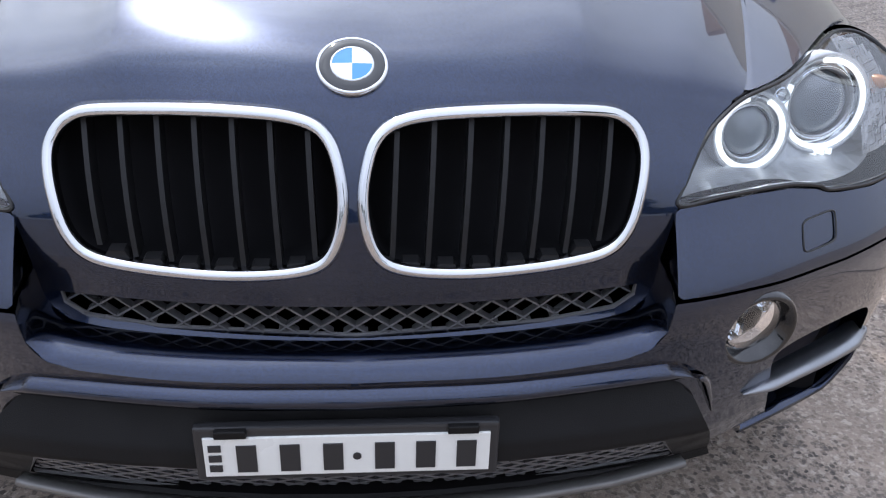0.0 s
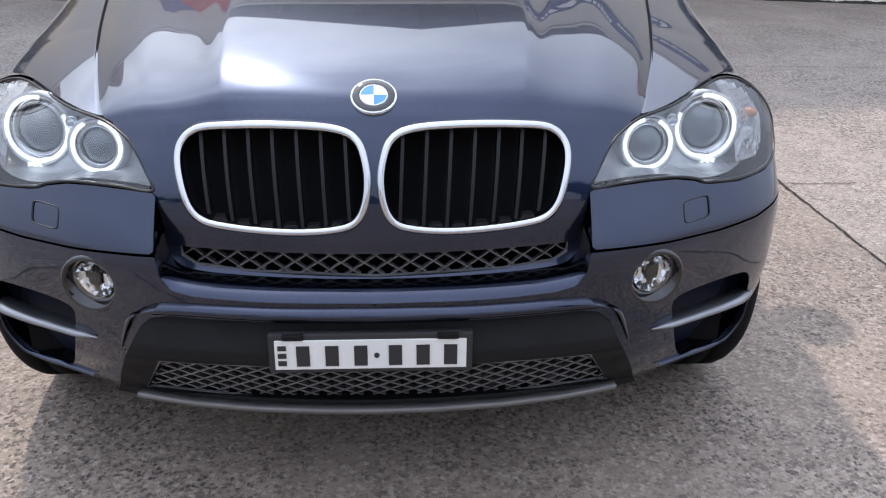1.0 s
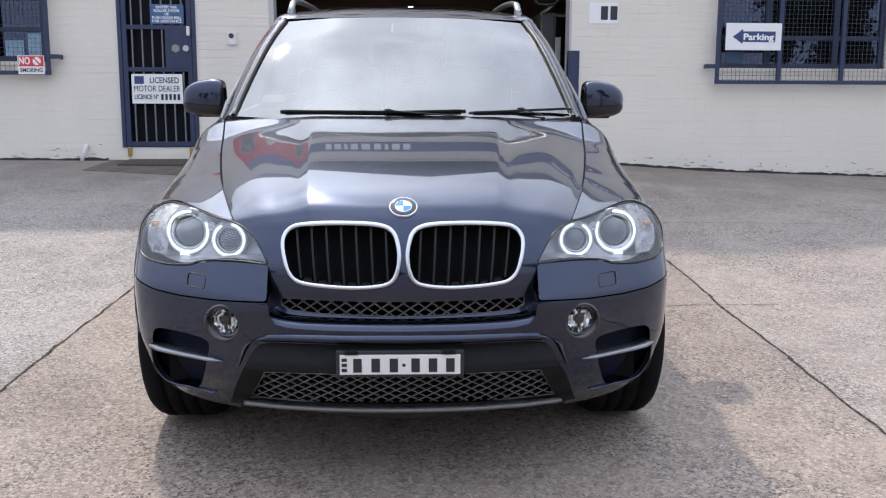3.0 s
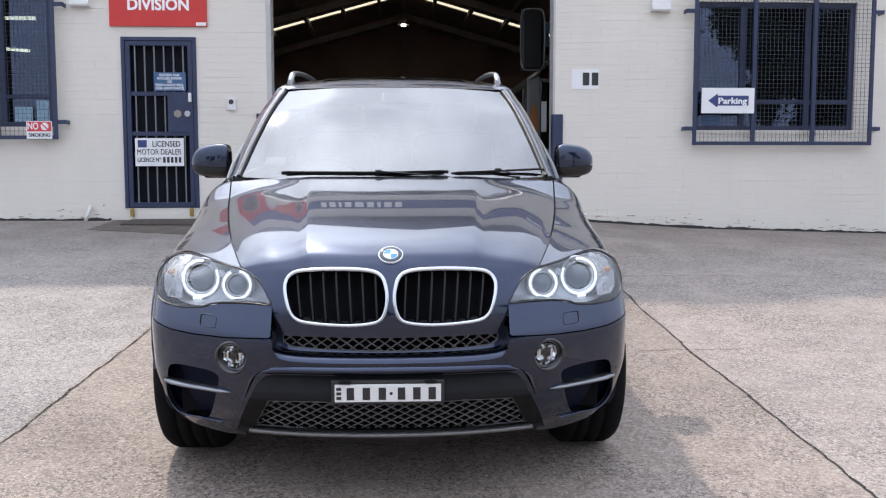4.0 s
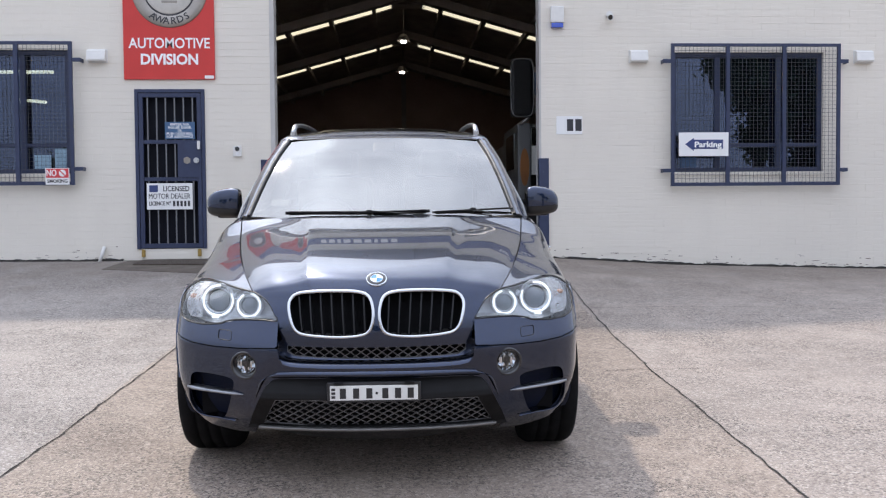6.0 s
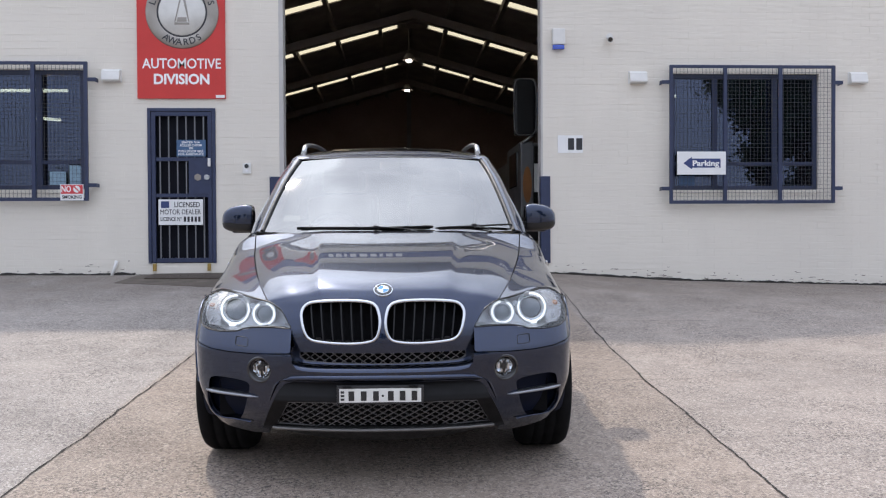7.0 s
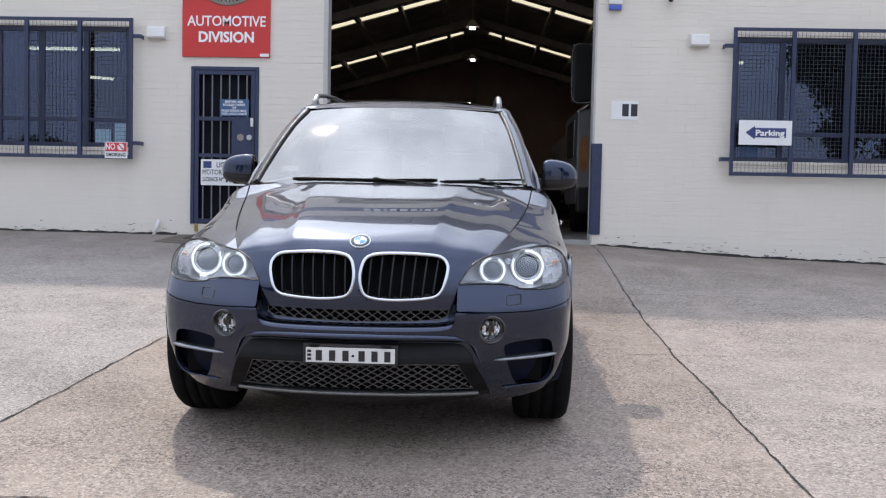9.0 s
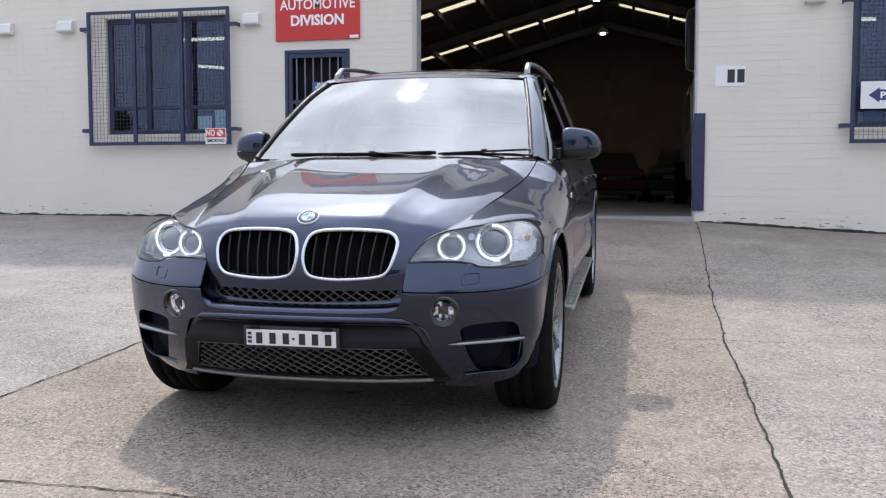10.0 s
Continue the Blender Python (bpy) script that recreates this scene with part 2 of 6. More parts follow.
def painted_brick(name, base, second):
    """Thick old paint over brick: smeared along the courses, a little grimy, softly uneven."""
    m = material(name, base, 0.62)
    n, l = m.node_tree.nodes, m.node_tree.links
    b, at = n["Principled BSDF"], n.new("ShaderNodeNewGeometry")

    def noise_at(scale, stretch, detail=5):
        mp, t = n.new("ShaderNodeMapping"), n.new("ShaderNodeTexNoise")
        mp.inputs["Scale"].default_value = stretch
        t.inputs["Scale"].default_value, t.inputs["Detail"].default_value = scale, detail
        l.new(at.outputs["Position"], mp.inputs["Vector"])
        l.new(mp.outputs[0], t.inputs["Vector"])
        return t.outputs["Fac"]

    def ranged(value, lo, hi, a, z):
        r = n.new("ShaderNodeMapRange")
        for i, x in enumerate((lo, hi, a, z), 1):
            r.inputs[i].default_value = x
        l.new(value, r.inputs[0])
        return r.outputs[0]

    colour = None
    for value, lo, hi, k, tone in ((noise_at(0.9, (1, 1, 1)), .35, .70, 1.0, second), (noise_at(2.2, (1, 1, .35), 7), .56, .74, .30, tuple(c * .86 for c in base)), (noise_at(9, (1, 1, 5)), .60, .74, .35, tuple(c * .90 for c in base))):
        mx = n.new("ShaderNodeMix")
        mx.data_type = "RGBA"
        mx.inputs[6].default_value, mx.inputs[7].default_value = (*base, 1), (*tone, 1)
        l.new(ranged(value, lo, hi, 0, k), mx.inputs[0])
        if colour is not None:
            l.new(colour, mx.inputs[6])
        colour = mx.outputs[2]
    l.new(colour, b.inputs["Base Color"])
    coarse, fine = n.new("ShaderNodeBump"), n.new("ShaderNodeBump")
    coarse.inputs["Strength"].default_value, coarse.inputs["Distance"].default_value = 0.55, 0.010
    fine.inputs["Strength"].default_value, fine.inputs["Distance"].default_value = 0.3, 0.003
    l.new(noise_at(3.6, (1, 1, 7.5), 4), coarse.inputs["Height"])
    l.new(noise_at(60, (1, 1, 1.4), 4), fine.inputs["Height"])
    l.new(coarse.outputs["Normal"], fine.inputs["Normal"])
    l.new(fine.outputs["Normal"], b.inputs["Normal"])
    return m


WALLW = painted_brick("cream_painted_brick", (0.735, 0.688, 0.605), (0.690, 0.645, 0.570))
MORTAR = painted_brick("cream_painted_mortar", (0.715, 0.670, 0.590), (0.67, 0.625, 0.55))
NAVY = material("navy_steel_paint", (0.022, 0.034, 0.085), 0.42, vary=0.25, scale=9, bump=0.04, bump_scale=120)
# shade inside the rim put into the colour, so spoke gaps look dark
STEELD = material("shaded_barrel_grey", (0.035, 0.035, 0.037), 0.55, 0.5, vary=0.3, scale=10)
JAMB = material("pale_painted_jamb", (0.52, 0.50, 0.48), 0.5, vary=0.15, scale=5)
STEELJ = material("galvanised_jamb", (0.36, 0.36, 0.37), 0.45, 0.6, vary=0.25, scale=6)
WIRE = material("galvanised_wire", (0.055, 0.06, 0.075), 0.5, 0.4)
BARS = material("grey_steel_bars", (0.17, 0.175, 0.19), 0.45, 0.2, vary=0.2, scale=10)
OFFICEGLASS = pane("office_window_glass", (0.15, 0.20, 0.32), 2.03, 0.0, (0.60, 0.72, 1.0))
SIGNRED = material("red_sign_panel", (0.60, 0.034, 0.028), 0.4, vary=0.14, scale=3)
SIGNBLUE = material("blue_sign_panel", (0.035, 0.06, 0.20), 0.4, vary=0.15, scale=3)
SIGNWHITE = material("white_sign_panel", (0.80, 0.80, 0.79), 0.4, vary=0.05, scale=5)
STICKER = material("pale_paper_sticker", (0.42, 0.45, 0.46), 0.6)
LETTERW = material("white_lettering", (0.85, 0.85, 0.84), 0.5)
LETTERB = material("dark_blue_lettering", (0.03, 0.05, 0.16), 0.5)
LETTERK = material("black_lettering", (0.025, 0.025, 0.03), 0.5)
LETTERR = material("red_lettering", (0.62, 0.05, 0.06), 0.5)
COIN = material("brushed_medal_silver", (0.34, 0.31, 0.275), 0.38, 0.85, vary=0.3, scale=4)
COIN2 = material("medal_light_silver", (0.62, 0.60, 0.56), 0.4, 0.7, vary=0.2, scale=5)
VENTW = material("white_vent_plastic", (0.72, 0.71, 0.68), 0.5, vary=0.1, scale=12)
CONCRETE = concrete("exposed_aggregate_concrete")
SHEDFLOOR = material("dark_floor_concrete", (0.19, 0.18, 0.17), 0.45, vary=0.3, scale=1.0, bump=0.1, bump_scale=60)
SLAB = material("smooth_concrete", (0.33, 0.32, 0.30), 0.55, vary=0.25, scale=1.2, bump=0.1, bump_scale=60)
JOINT = material("dark_joint_filler", (0.026, 0.023, 0.02), 0.9, vary=0.4, scale=25, bump=0.5, bump_scale=90)
SHEDWALL = material("brown_shed_wall", (0.42, 0.30, 0.25), 0.8, vary=0.3, scale=0.8, bump=0.15, bump_scale=8)
SHEDSTEEL = material("dark_roof_steel", (0.36, 0.31, 0.285), 0.6, 0.3, vary=0.3, scale=2)
MAT = material("dark_door_mat", (0.085, 0.066, 0.052), 0.95, vary=0.4, scale=20, bump=0.6, bump_scale=200)
OCHRE = material("rusty_yellow_paint", (0.42, 0.27, 0.07), 0.7, vary=0.5, scale=20)
TUBE = material("lit_tube_lamp", (1, 1, 1), 0.5, emit=(1.0, 0.66, 0.22, 36.0))
LAMPLIT = material("lit_bay_lamp", (1, 1, 1), 0.5, emit=(1.0, 0.98, 0.92, 6.0))
RAMPBLUE = material("poster_blue", (0.055, 0.13, 0.26), 0.5, vary=0.3, scale=30)
# truck white and car red are darkened here for the shed's dimness
TRUCKW = material("dimmed_truck_white", (0.20, 0.205, 0.215), 0.4, coat=0.2, vary=0.08, scale=3)
REDCAR = material("dimmed_red_car_paint", (0.05, 0.005, 0.006), 0.5, 0.0, spec=0.2)
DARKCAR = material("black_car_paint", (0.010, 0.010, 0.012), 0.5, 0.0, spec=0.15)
ORANGE = material("orange_brown_panel", (0.40, 0.16, 0.05), 0.5, vary=0.3, scale=4)
BARK = material("bark", (0.10, 0.075, 0.055), 0.9, vary=0.4, scale=6, bump=0.6, bump_scale=20)
LEAF = material("gum_leaves", (0.045, 0.075, 0.030), 0.6, vary=0.5, scale=3)

sheet = bpy.data.materials.new("translucent_roof_sheet")
sheet.use_nodes = True
sn = sheet.node_tree.nodes
sn.remove(sn["Principled BSDF"])
trl = sn.new("ShaderNodeBsdfTranslucent")
trl.inputs["Color"].default_value = (0.44, 0.385, 0.25, 1)
sheet.node_tree.links.new(trl.outputs[0], sn["Material Output"].inputs["Surface"])


# ---- mesh helpers ----
def thing(name, m=None, label="", category="", group="", kind=""):
    """An Empty that stands for one thing."""
    ob = new(name)
    ob.empty_display_size = 0.1
    if m is not None:
        ob.matrix_world = m
    return tagged(ob, label, category, group, kind)


def solid(name, verts, faces, mat, parent=None, label="", smooth=True, category="", kind="", group=""):
    me = bpy.data.meshes.new(name)
    me.from_pydata([tuple(map(float, v)) for v in verts], [], faces)
    me.materials.append(mat)
    if smooth:
        me.polygons.foreach_set("use_smooth", [True] * len(me.polygons))
    me.update()
    ob = new(name, me)
    if parent is not None:
        ob.parent = parent
    return tagged(ob, label, category, group, kind)


def part(name, bm, mat, parent=None, label="", smooth=False, category="", kind="", group=""):
    """Link a bmesh as one mesh object."""
    me = bpy.data.meshes.new(name)
    bmesh.ops.recalc_face_normals(bm, faces=bm.faces)
    bm.to_mesh(me)
    bm.free()
    me.materials.append(mat)
    if smooth:
        me.polygons.foreach_set("use_smooth", [True] * len(me.polygons))
    ob = new(name, me)
    if parent is not None:
        ob.parent = parent
    return tagged(ob, label, category, group, kind)


def add_box(bm, lo, hi, bevel=0.0, m=None):
    c = [(a + b) / 2 for a, b in zip(lo, hi)]
    s = [abs(b - a) for a, b in zip(lo, hi)]
    mm = Matrix.Translation(c) @ Matrix.Diagonal((*s, 1))
    if m is not None:
        mm = m @ mm
    r = bmesh.ops.create_cube(bm, size=1.0, matrix=mm)
    if bevel:
        edges = list({e for v in r["verts"] for e in v.link_edges})
        bmesh.ops.bevel(bm, geom=edges, offset=bevel, segments=2, profile=0.6, affect="EDGES")
    return bm


def box(lo, hi, bevel=0.0, m=None):
    return add_box(bmesh.new(), lo, hi, bevel, m)


def add_rod(bm, a, b, r, seg=12, r2=None):
    a, b = Vector(a), Vector(b)
    q = (b - a).to_track_quat("Z", "Y").to_matrix().to_4x4()
    bmesh.ops.create_cone(bm, cap_ends=True, segments=seg, radius1=r, radius2=r if r2 is None else r2,
                          depth=(b - a).length, matrix=Matrix.Translation((a + b) / 2) @ q)
    return bm


def rod(a, b, r, seg=12, r2=None):
    return add_rod(bmesh.new(), a, b, r, seg, r2)


def spline(pts, n, closed=False):
    """Points along a Catmull-Rom curve."""
    p = np.asarray(pts, float)
    k = len(p)
    ext = np.vstack([p[-1], p, p[0], p[1]]) if closed else np.vstack([2 * p[0] - p[1], p, 2 * p[-1] - p[-2]])
    spans = k if closed else k - 1
    t = np.linspace(0, spans, n, endpoint=not closed)
    i = np.minimum(t.astype(int), spans - 1)
    f = (t - i)[:, None]
    a, b, c, d = ext[i], ext[i + 1], ext[i + 2], ext[i + 3]
    return 0.5 * (2 * b + (c - a) * f + (2 * a - 5 * b + 4 * c - d) * f ** 2 + (3 * b - a - 3 * c + d) * f ** 3)


def patch(ctrl, nv, nu):
    """A smooth grid of points through a control grid (rows of points)."""
    c = np.asarray(ctrl, float)
    rows = np.stack([spline(r, nu) for r in c])
    return np.stack([spline(rows[:, j], nv) for j in range(nu)], axis=1)


def grid_faces(nv, nu, flip=False):
    out = []
    for i in range(nv - 1):
        for j in range(nu - 1):
            a, b, c, d = i * nu + j, i * nu + j + 1, (i + 1) * nu + j + 1, (i + 1) * nu + j
            out.append((a, d, c, b) if flip else (a, b, c, d))
    return out


def inside(poly, pts):
    p, q = np.asarray(poly, float), np.asarray(pts, float)
    x, y = q[..., 0], q[..., 1]
    res = np.zeros(x.shape, bool)
    for (x1, y1), (x2, y2) in zip(p, np.roll(p, -1, axis=0)):
        if y1 != y2:
            res ^= ((y1 > y) != (y2 > y)) & (x < (x2 - x1) * (y - y1) / (y2 - y1) + x1)
    return res


def outside_by(poly, pts):
    """Signed distance of points to an outline, positive inside it."""
    p = np.asarray(poly, float)
    d = np.roll(p, -1, axis=0) - p
    best = np.full(pts.shape[:-1], 1e9)
    for a, e in zip(p, d):
        f = np.clip(((pts - a) @ e) / max(float(e @ e), 1e-12), 0, 1)
        best = np.minimum(best, np.linalg.norm(pts - a - f[..., None] * e, axis=-1))
    return np.where(inside(p, pts), best, -best)


def cut(points, keep, flange=None):
    """Trim a grid of points like sheet metal. keep: rows of (chart, polygon, True to keep its inside or False its outside).
    Cells are clipped along the outlines, and the edges turned inwards by flange. Returns verts, faces."""
    nv, nu = points.shape[:2]
    s = np.full((nv, nu), 1e9)
    for chart, poly, want in keep:
        s = np.minimum(s, outside_by(poly, chart) * (1 if want else -1))
    s = np.where(np.abs(s) < 1e-5, -1e-5, s).reshape(-1)
    flat = points.reshape(-1, 3)
    verts = [tuple(v) for v in flat]
    faces, edges, made_on = [], {}, {}

    def crossing(a, b):
        key = (min(a, b), max(a, b))
        if key not in made_on:
            f = min(0.97, max(0.03, s[a] / (s[a] - s[b])))
            made_on[key] = len(verts)
            verts.append(tuple(flat[a] + (flat[b] - flat[a]) * f))
        return made_on[key]

    pos = (s > 0).reshape(nv, nu)
    for i, j in np.argwhere(pos[:-1, :-1] | pos[1:, :-1] | pos[:-1, 1:] | pos[1:, 1:]):
        q = (i * nu + j, i * nu + j + 1, (i + 1) * nu + j + 1, (i + 1) * nu + j)
        f = []
        for a, b in zip(q, q[1:] + q[:1]):
            if s[a] > 0:
                f.append(a)
            if (s[a] > 0) != (s[b] > 0):
                f.append(crossing(a, b))
        if len(f) < 3:
            continue
        faces.append(tuple(f))
        for a, b in zip(f, f[1:] + f[:1]):
            if (b, a) in edges:
                del edges[(b, a)]
            else:
                edges[(a, b)] = 1
    if flange is not None:
        fl = np.asarray(flange, float)
        made = {}
        for a, b in list(edges):
            for v in (a, b):
                if v not in made:
                    made[v] = len(verts)
                    verts.append(tuple(np.asarray(verts[v]) + fl))
            faces.append((b, a, made[a], made[b]))
    used = sorted({v for f in faces for v in f})
    index = {v: k for k, v in enumerate(used)}
    return [verts[v] for v in used], [tuple(index[v] for v in f) for f in faces]


def mirrored(verts, faces, both=True):
    """The same sheet on the other side of x = 0, alone or with the first."""
    mv = [(-v[0], v[1], v[2]) for v in verts]
    if not both:
        return mv, [tuple(reversed(f)) for f in faces]
    k = len(verts)
    return list(verts) + mv, list(faces) + [tuple(reversed([i + k for i in f])) for f in faces]


def weld(ob, dist=0.0006):
    bm = bmesh.new()
    bm.from_mesh(ob.data)
    bmesh.ops.remove_doubles(bm, verts=bm.verts, dist=dist)
    bmesh.ops.recalc_face_normals(bm, faces=bm.faces)
    bm.to_mesh(ob.data)
    bm.free()
    ob.data.set_sharp_from_angle(angle=radians(42))
    return ob


def sweep(path, profile, closed=True, up=(0, 0, 1), frame_y=None):
    """Sweep a closed 2D profile (a, b) along a path: a goes along the path's side, b along frame_y."""
    p = np.asarray(path, float)
    n, k = len(p), len(profile)
    if closed:
        tan = np.roll(p, -1, axis=0) - np.roll(p, 1, axis=0)
    else:
        tan = np.gradient(p, axis=0)
    tan /= np.linalg.norm(tan, axis=1)[:, None]
    fy = np.tile(np.asarray(frame_y if frame_y is not None else up, float), (n, 1))
    side = np.cross(tan, fy)
    side /= np.maximum(np.linalg.norm(side, axis=1), 1e-9)[:, None]
    fy = np.cross(side, tan)
    verts = [p[i] + a * side[i] + b * fy[i] for i in range(n) for a, b in profile]
    faces = []
    for i in range(n if closed else n - 1):
        for j in range(k):
            i2, j2 = (i + 1) % n, (j + 1) % k
            faces.append((i * k + j, i * k + j2, i2 * k + j2, i2 * k + j))
    if not closed:
        faces += [tuple(range(k)), tuple(reversed([(n - 1) * k + j for j in range(k)]))]
    return verts, faces


def circle(r, n, a0=0.0):
    return [(r * math.cos(a0 + 2 * math.pi * i / n), r * math.sin(a0 + 2 * math.pi * i / n)) for i in range(n)]


def lathe(profile, n, m=None):
    """Turn a profile of (radius, height) about the z axis."""
    verts = [(r * math.cos(2 * math.pi * i / n), r * math.sin(2 * math.pi * i / n), z) for i in range(n) for r, z in profile]
    k = len(profile)
    faces = [(i * k + j, ((i + 1) % n) * k + j, ((i + 1) % n) * k + j + 1, i * k + j + 1) for i in range(n) for j in range(k - 1)]
    if m is not None:
        verts = [tuple(m @ Vector(v)) for v in verts]
    return verts, faces


def lettering(text, size, m, mat, parent, name="lettering", spacing=1.0, bold=0.0, width=None, thick=0.002):
    """Words in the built-in font, as a mesh centred on m's origin, in m's x-y plane."""
    c = bpy.data.curves.new(name, "FONT")
    c.body, c.size, c.align_x, c.align_y = text, size, "CENTER", "CENTER"
    c.space_character, c.offset, c.extrude, c.resolution_u = spacing, bold, thick, 3
    tmp = bpy.data.objects.new(name, c)
    me = bpy.data.meshes.new_from_object(tmp)
    bpy.data.objects.remove(tmp)
    bpy.data.curves.remove(c)
    if width:
        xs = [v.co.x for v in me.vertices]
        f, mid = width / (max(xs) - min(xs)), (max(xs) + min(xs)) / 2
        for v in me.vertices:
            v.co.x = (v.co.x - mid) * f
    me.transform(m)
    me.materials.clear()
    me.materials.append(mat)
    ob = new(name, me)
    ob.parent = parent
    return ob


def wall_plane(x, z, off=0.0):
    """A pose on the facade that faces the street: x to the right, y up, z out of the wall."""
    return Matrix.Translation((x, WY - off, z)) @ pose(0, 0, 0, 90, 0, 0)

# ---- ground ----
WY = 8.367                       # the street face of the building
RAMP = math.tan(radians(3.1666))   # the drive falls to the street


def rise(x, y):
    a = np.interp(x, [-8, -3.5, 1.0, 2.1, 3.9, 5.5, 6.8, 9], [0.20, 0.18, 0.205, 0.165, 0.05, 0.0, -0.04, -0.08])
    f = min(max((y - 3.2) / (WY - 3.2), 0.0), 1.0)
    return a * f * f * (3 - 2 * f)


def ground_z(x, y):
    return RAMP * max(min(y, WY), -9.0) + rise(x, y)


def ticks(lo, hi, step, far):
    inner = list(np.arange(lo, hi + 1e-6, step))
    return [-far, -far / 4, lo - 20, lo - 6] + inner + [hi + 6, hi + 20, far / 4, far]


gx, gy = ticks(-9, 9, 0.3, 600), [-600, -150, -50, -20] + list(np.arange(-9, 8.3, 0.3)) + [WY, WY + 0.3]
gv = [(x, y, ground_z(x, y)) for y in gy for x in gx]
solid("ground", gv, grid_faces(len(gy), len(gx)), CONCRETE, label="weathered exposed-aggregate concrete drive falling to the street",
               category="ground", kind="structure")


def joint(name, path, width, label):
    """An open joint or crack in the concrete, filled with dirt, with a ragged edge."""
    rng = random.Random(len(path) * 7 + int(width * 1e4))
    n = 300
    pts, verts = spline(path, n), []
    drift, chip = 0.0, [0.0, 0.0]
    for i, (x, y) in enumerate(pts):
        d = pts[min(i + 1, n - 1)] - pts[max(i - 1, 0)]
        d /= np.linalg.norm(d)
        drift = 0.86 * drift + rng.uniform(-0.004, 0.004)
        for j, s in enumerate((-1, 1)):
            chip[j] = chip[j] * 0.55 if rng.random() > 0.05 else width * rng.uniform(0.3, 1.3)
            q = np.array([x, y]) + np.array([-d[1], d[0]]) * (s * (width * rng.uniform(0.35, 1.15) / 2 + chip[j]) + drift)
            verts.append((q[0], q[1], ground_z(*q) + 0.004))
    return solid(name, verts, [(2 * i, 2 * i + 1, 2 * i + 3, 2 * i + 2) for i in range(n - 1)], JOINT, label=label, category="joint", kind="structure", smooth=False)


joint("concrete_joint", [(2.06, WY - 0.05), (2.0, 6.6), (1.9, 4.6), (1.835, 2.9), (1.81, 2.3), (1.80, 0.9), (1.78, -0.3), (1.74, -3.0), (1.70, -7.0)],
      0.012, "dark ragged expansion joint along the concrete drive")
joint("concrete_joint", [(-1.57, WY - 0.1), (-1.60, 5.5), (-1.62, 3.3), (-1.66, 1.5), (-1.70, 0.3), (-1.76, -3.0), (-1.82, -7.0)],
      0.009, "dark narrow expansion joint along the concrete drive")
joint("concrete_joint", [(1.50, 2.365), (1.68, 2.39), (1.9, 2.38), (2.15, 2.375)], 0.007, "hairline crack across the concrete drive")
joint("concrete_joint", [(1.93, 4.80), (2.7, 4.86), (3.6, 4.85), (4.8, 4.70), (8.0, 4.6)], 0.007, "hairline joint across the concrete apron")
joint("concrete_joint", [(-8.0, -0.30), (-3.0, -0.315), (-0.9, -0.325), (-0.2, -0.335), (0.1, -0.34)], 0.008, "narrow joint across the concrete drive")

joint("concrete_joint", [(-10.9, WY - 0.012), (-7.0, WY - 0.014), (-4.0, WY - 0.012), (-1.6, WY - 0.014)], 0.03, "dirt-filled gap at the foot of the brick wall")
joint("concrete_joint", [(2.08, WY - 0.012), (4.0, WY - 0.014), (7.0, WY - 0.012), (10.4, WY - 0.012)], 0.034, "dirt-filled gap at the foot of the brick wall")

# ---- facade: walls with their openings ----
TOP, BOT, TH = 5.65, -0.2, 0.24
OP_L, OP_R, OP_T = -1.50, 2.03, 4.72     # roller door opening
W1 = (-6.00, -4.17, 1.80, 3.41)         # window holes: left, right, sill, head
W2 = (3.86, 5.95, 1.77, 3.39)
DR = (-3.325, -2.415, 0.795, 2.895)      # the security door's hole
LEFT, RIGHT = -11.0, 10.5


def wall_box(name, x0, x1, z0, z1, label):
    return part(name, box((x0, WY, z0), (x1, WY + TH, z1)), MORTAR, None, label, category="wall", kind="structure")


WL = "cream-painted brick facade of the workshop"
wall_box("wall_south_1", LEFT, W1[0], BOT, TOP, WL)
wall_box("wall_south_2", W1[0], W1[1], BOT, W1[2], WL)
wall_box("wall_south_3", W1[0], W1[1], W1[3], TOP, WL)
wall_box("wall_south_4", W1[1], DR[0], BOT, TOP, WL)
wall_box("wall_south_5", DR[0], DR[1], BOT, DR[2], WL)
wall_box("wall_south_6", DR[0], DR[1], DR[3], TOP, WL)
wall_south_7 = wall_box("wall_south_7", DR[1], OP_L, BOT, TOP, WL)
wall_box("wall_south_8", OP_L, OP_R, OP_T, TOP, WL)
wall_south_9 = wall_box("wall_south_9", OP_R, W2[0], BOT, TOP, WL)
wall_box("wall_south_10", W2[0], W2[1], BOT, W2[2], WL)
wall_box("wall_south_11", W2[0], W2[1], W2[3], TOP, WL)
wall_box("wall_south_12", W2[1], RIGHT, BOT, TOP, WL)
part("trim_1", box((LEFT, WY - 0.05, TOP), (RIGHT, WY + TH + 0.05, TOP + 0.09), 0.01), MORTAR, None, "cream-painted parapet coping on the facade", category="coping", kind="structure")

# ---- the shed behind the roller opening ----
FLOOR_Z, IN_Y, RX, RZ = 0.695, WY + TH, 0.45, 7.0
SX0, SX1, SY1 = -7.2, 8.1, 31.5
part("floor", add_box(box((SX0, IN_Y + 0.002, FLOOR_Z - 0.2), (SX1, SY1, FLOOR_Z)), (OP_L + 0.004, WY - 0.002, FLOOR_Z - 0.2), (OP_R - 0.004, IN_Y + 0.002, FLOOR_Z)), SHEDFLOOR, None, "smooth grey concrete workshop floor", category="floor", kind="structure")
part("threshold", box((OP_L, WY - 0.10, 0.50), (OP_R, WY - 0.004, 0.69), 0.008), SLAB, None, "pale concrete threshold under the roller opening", category="threshold", kind="structure")
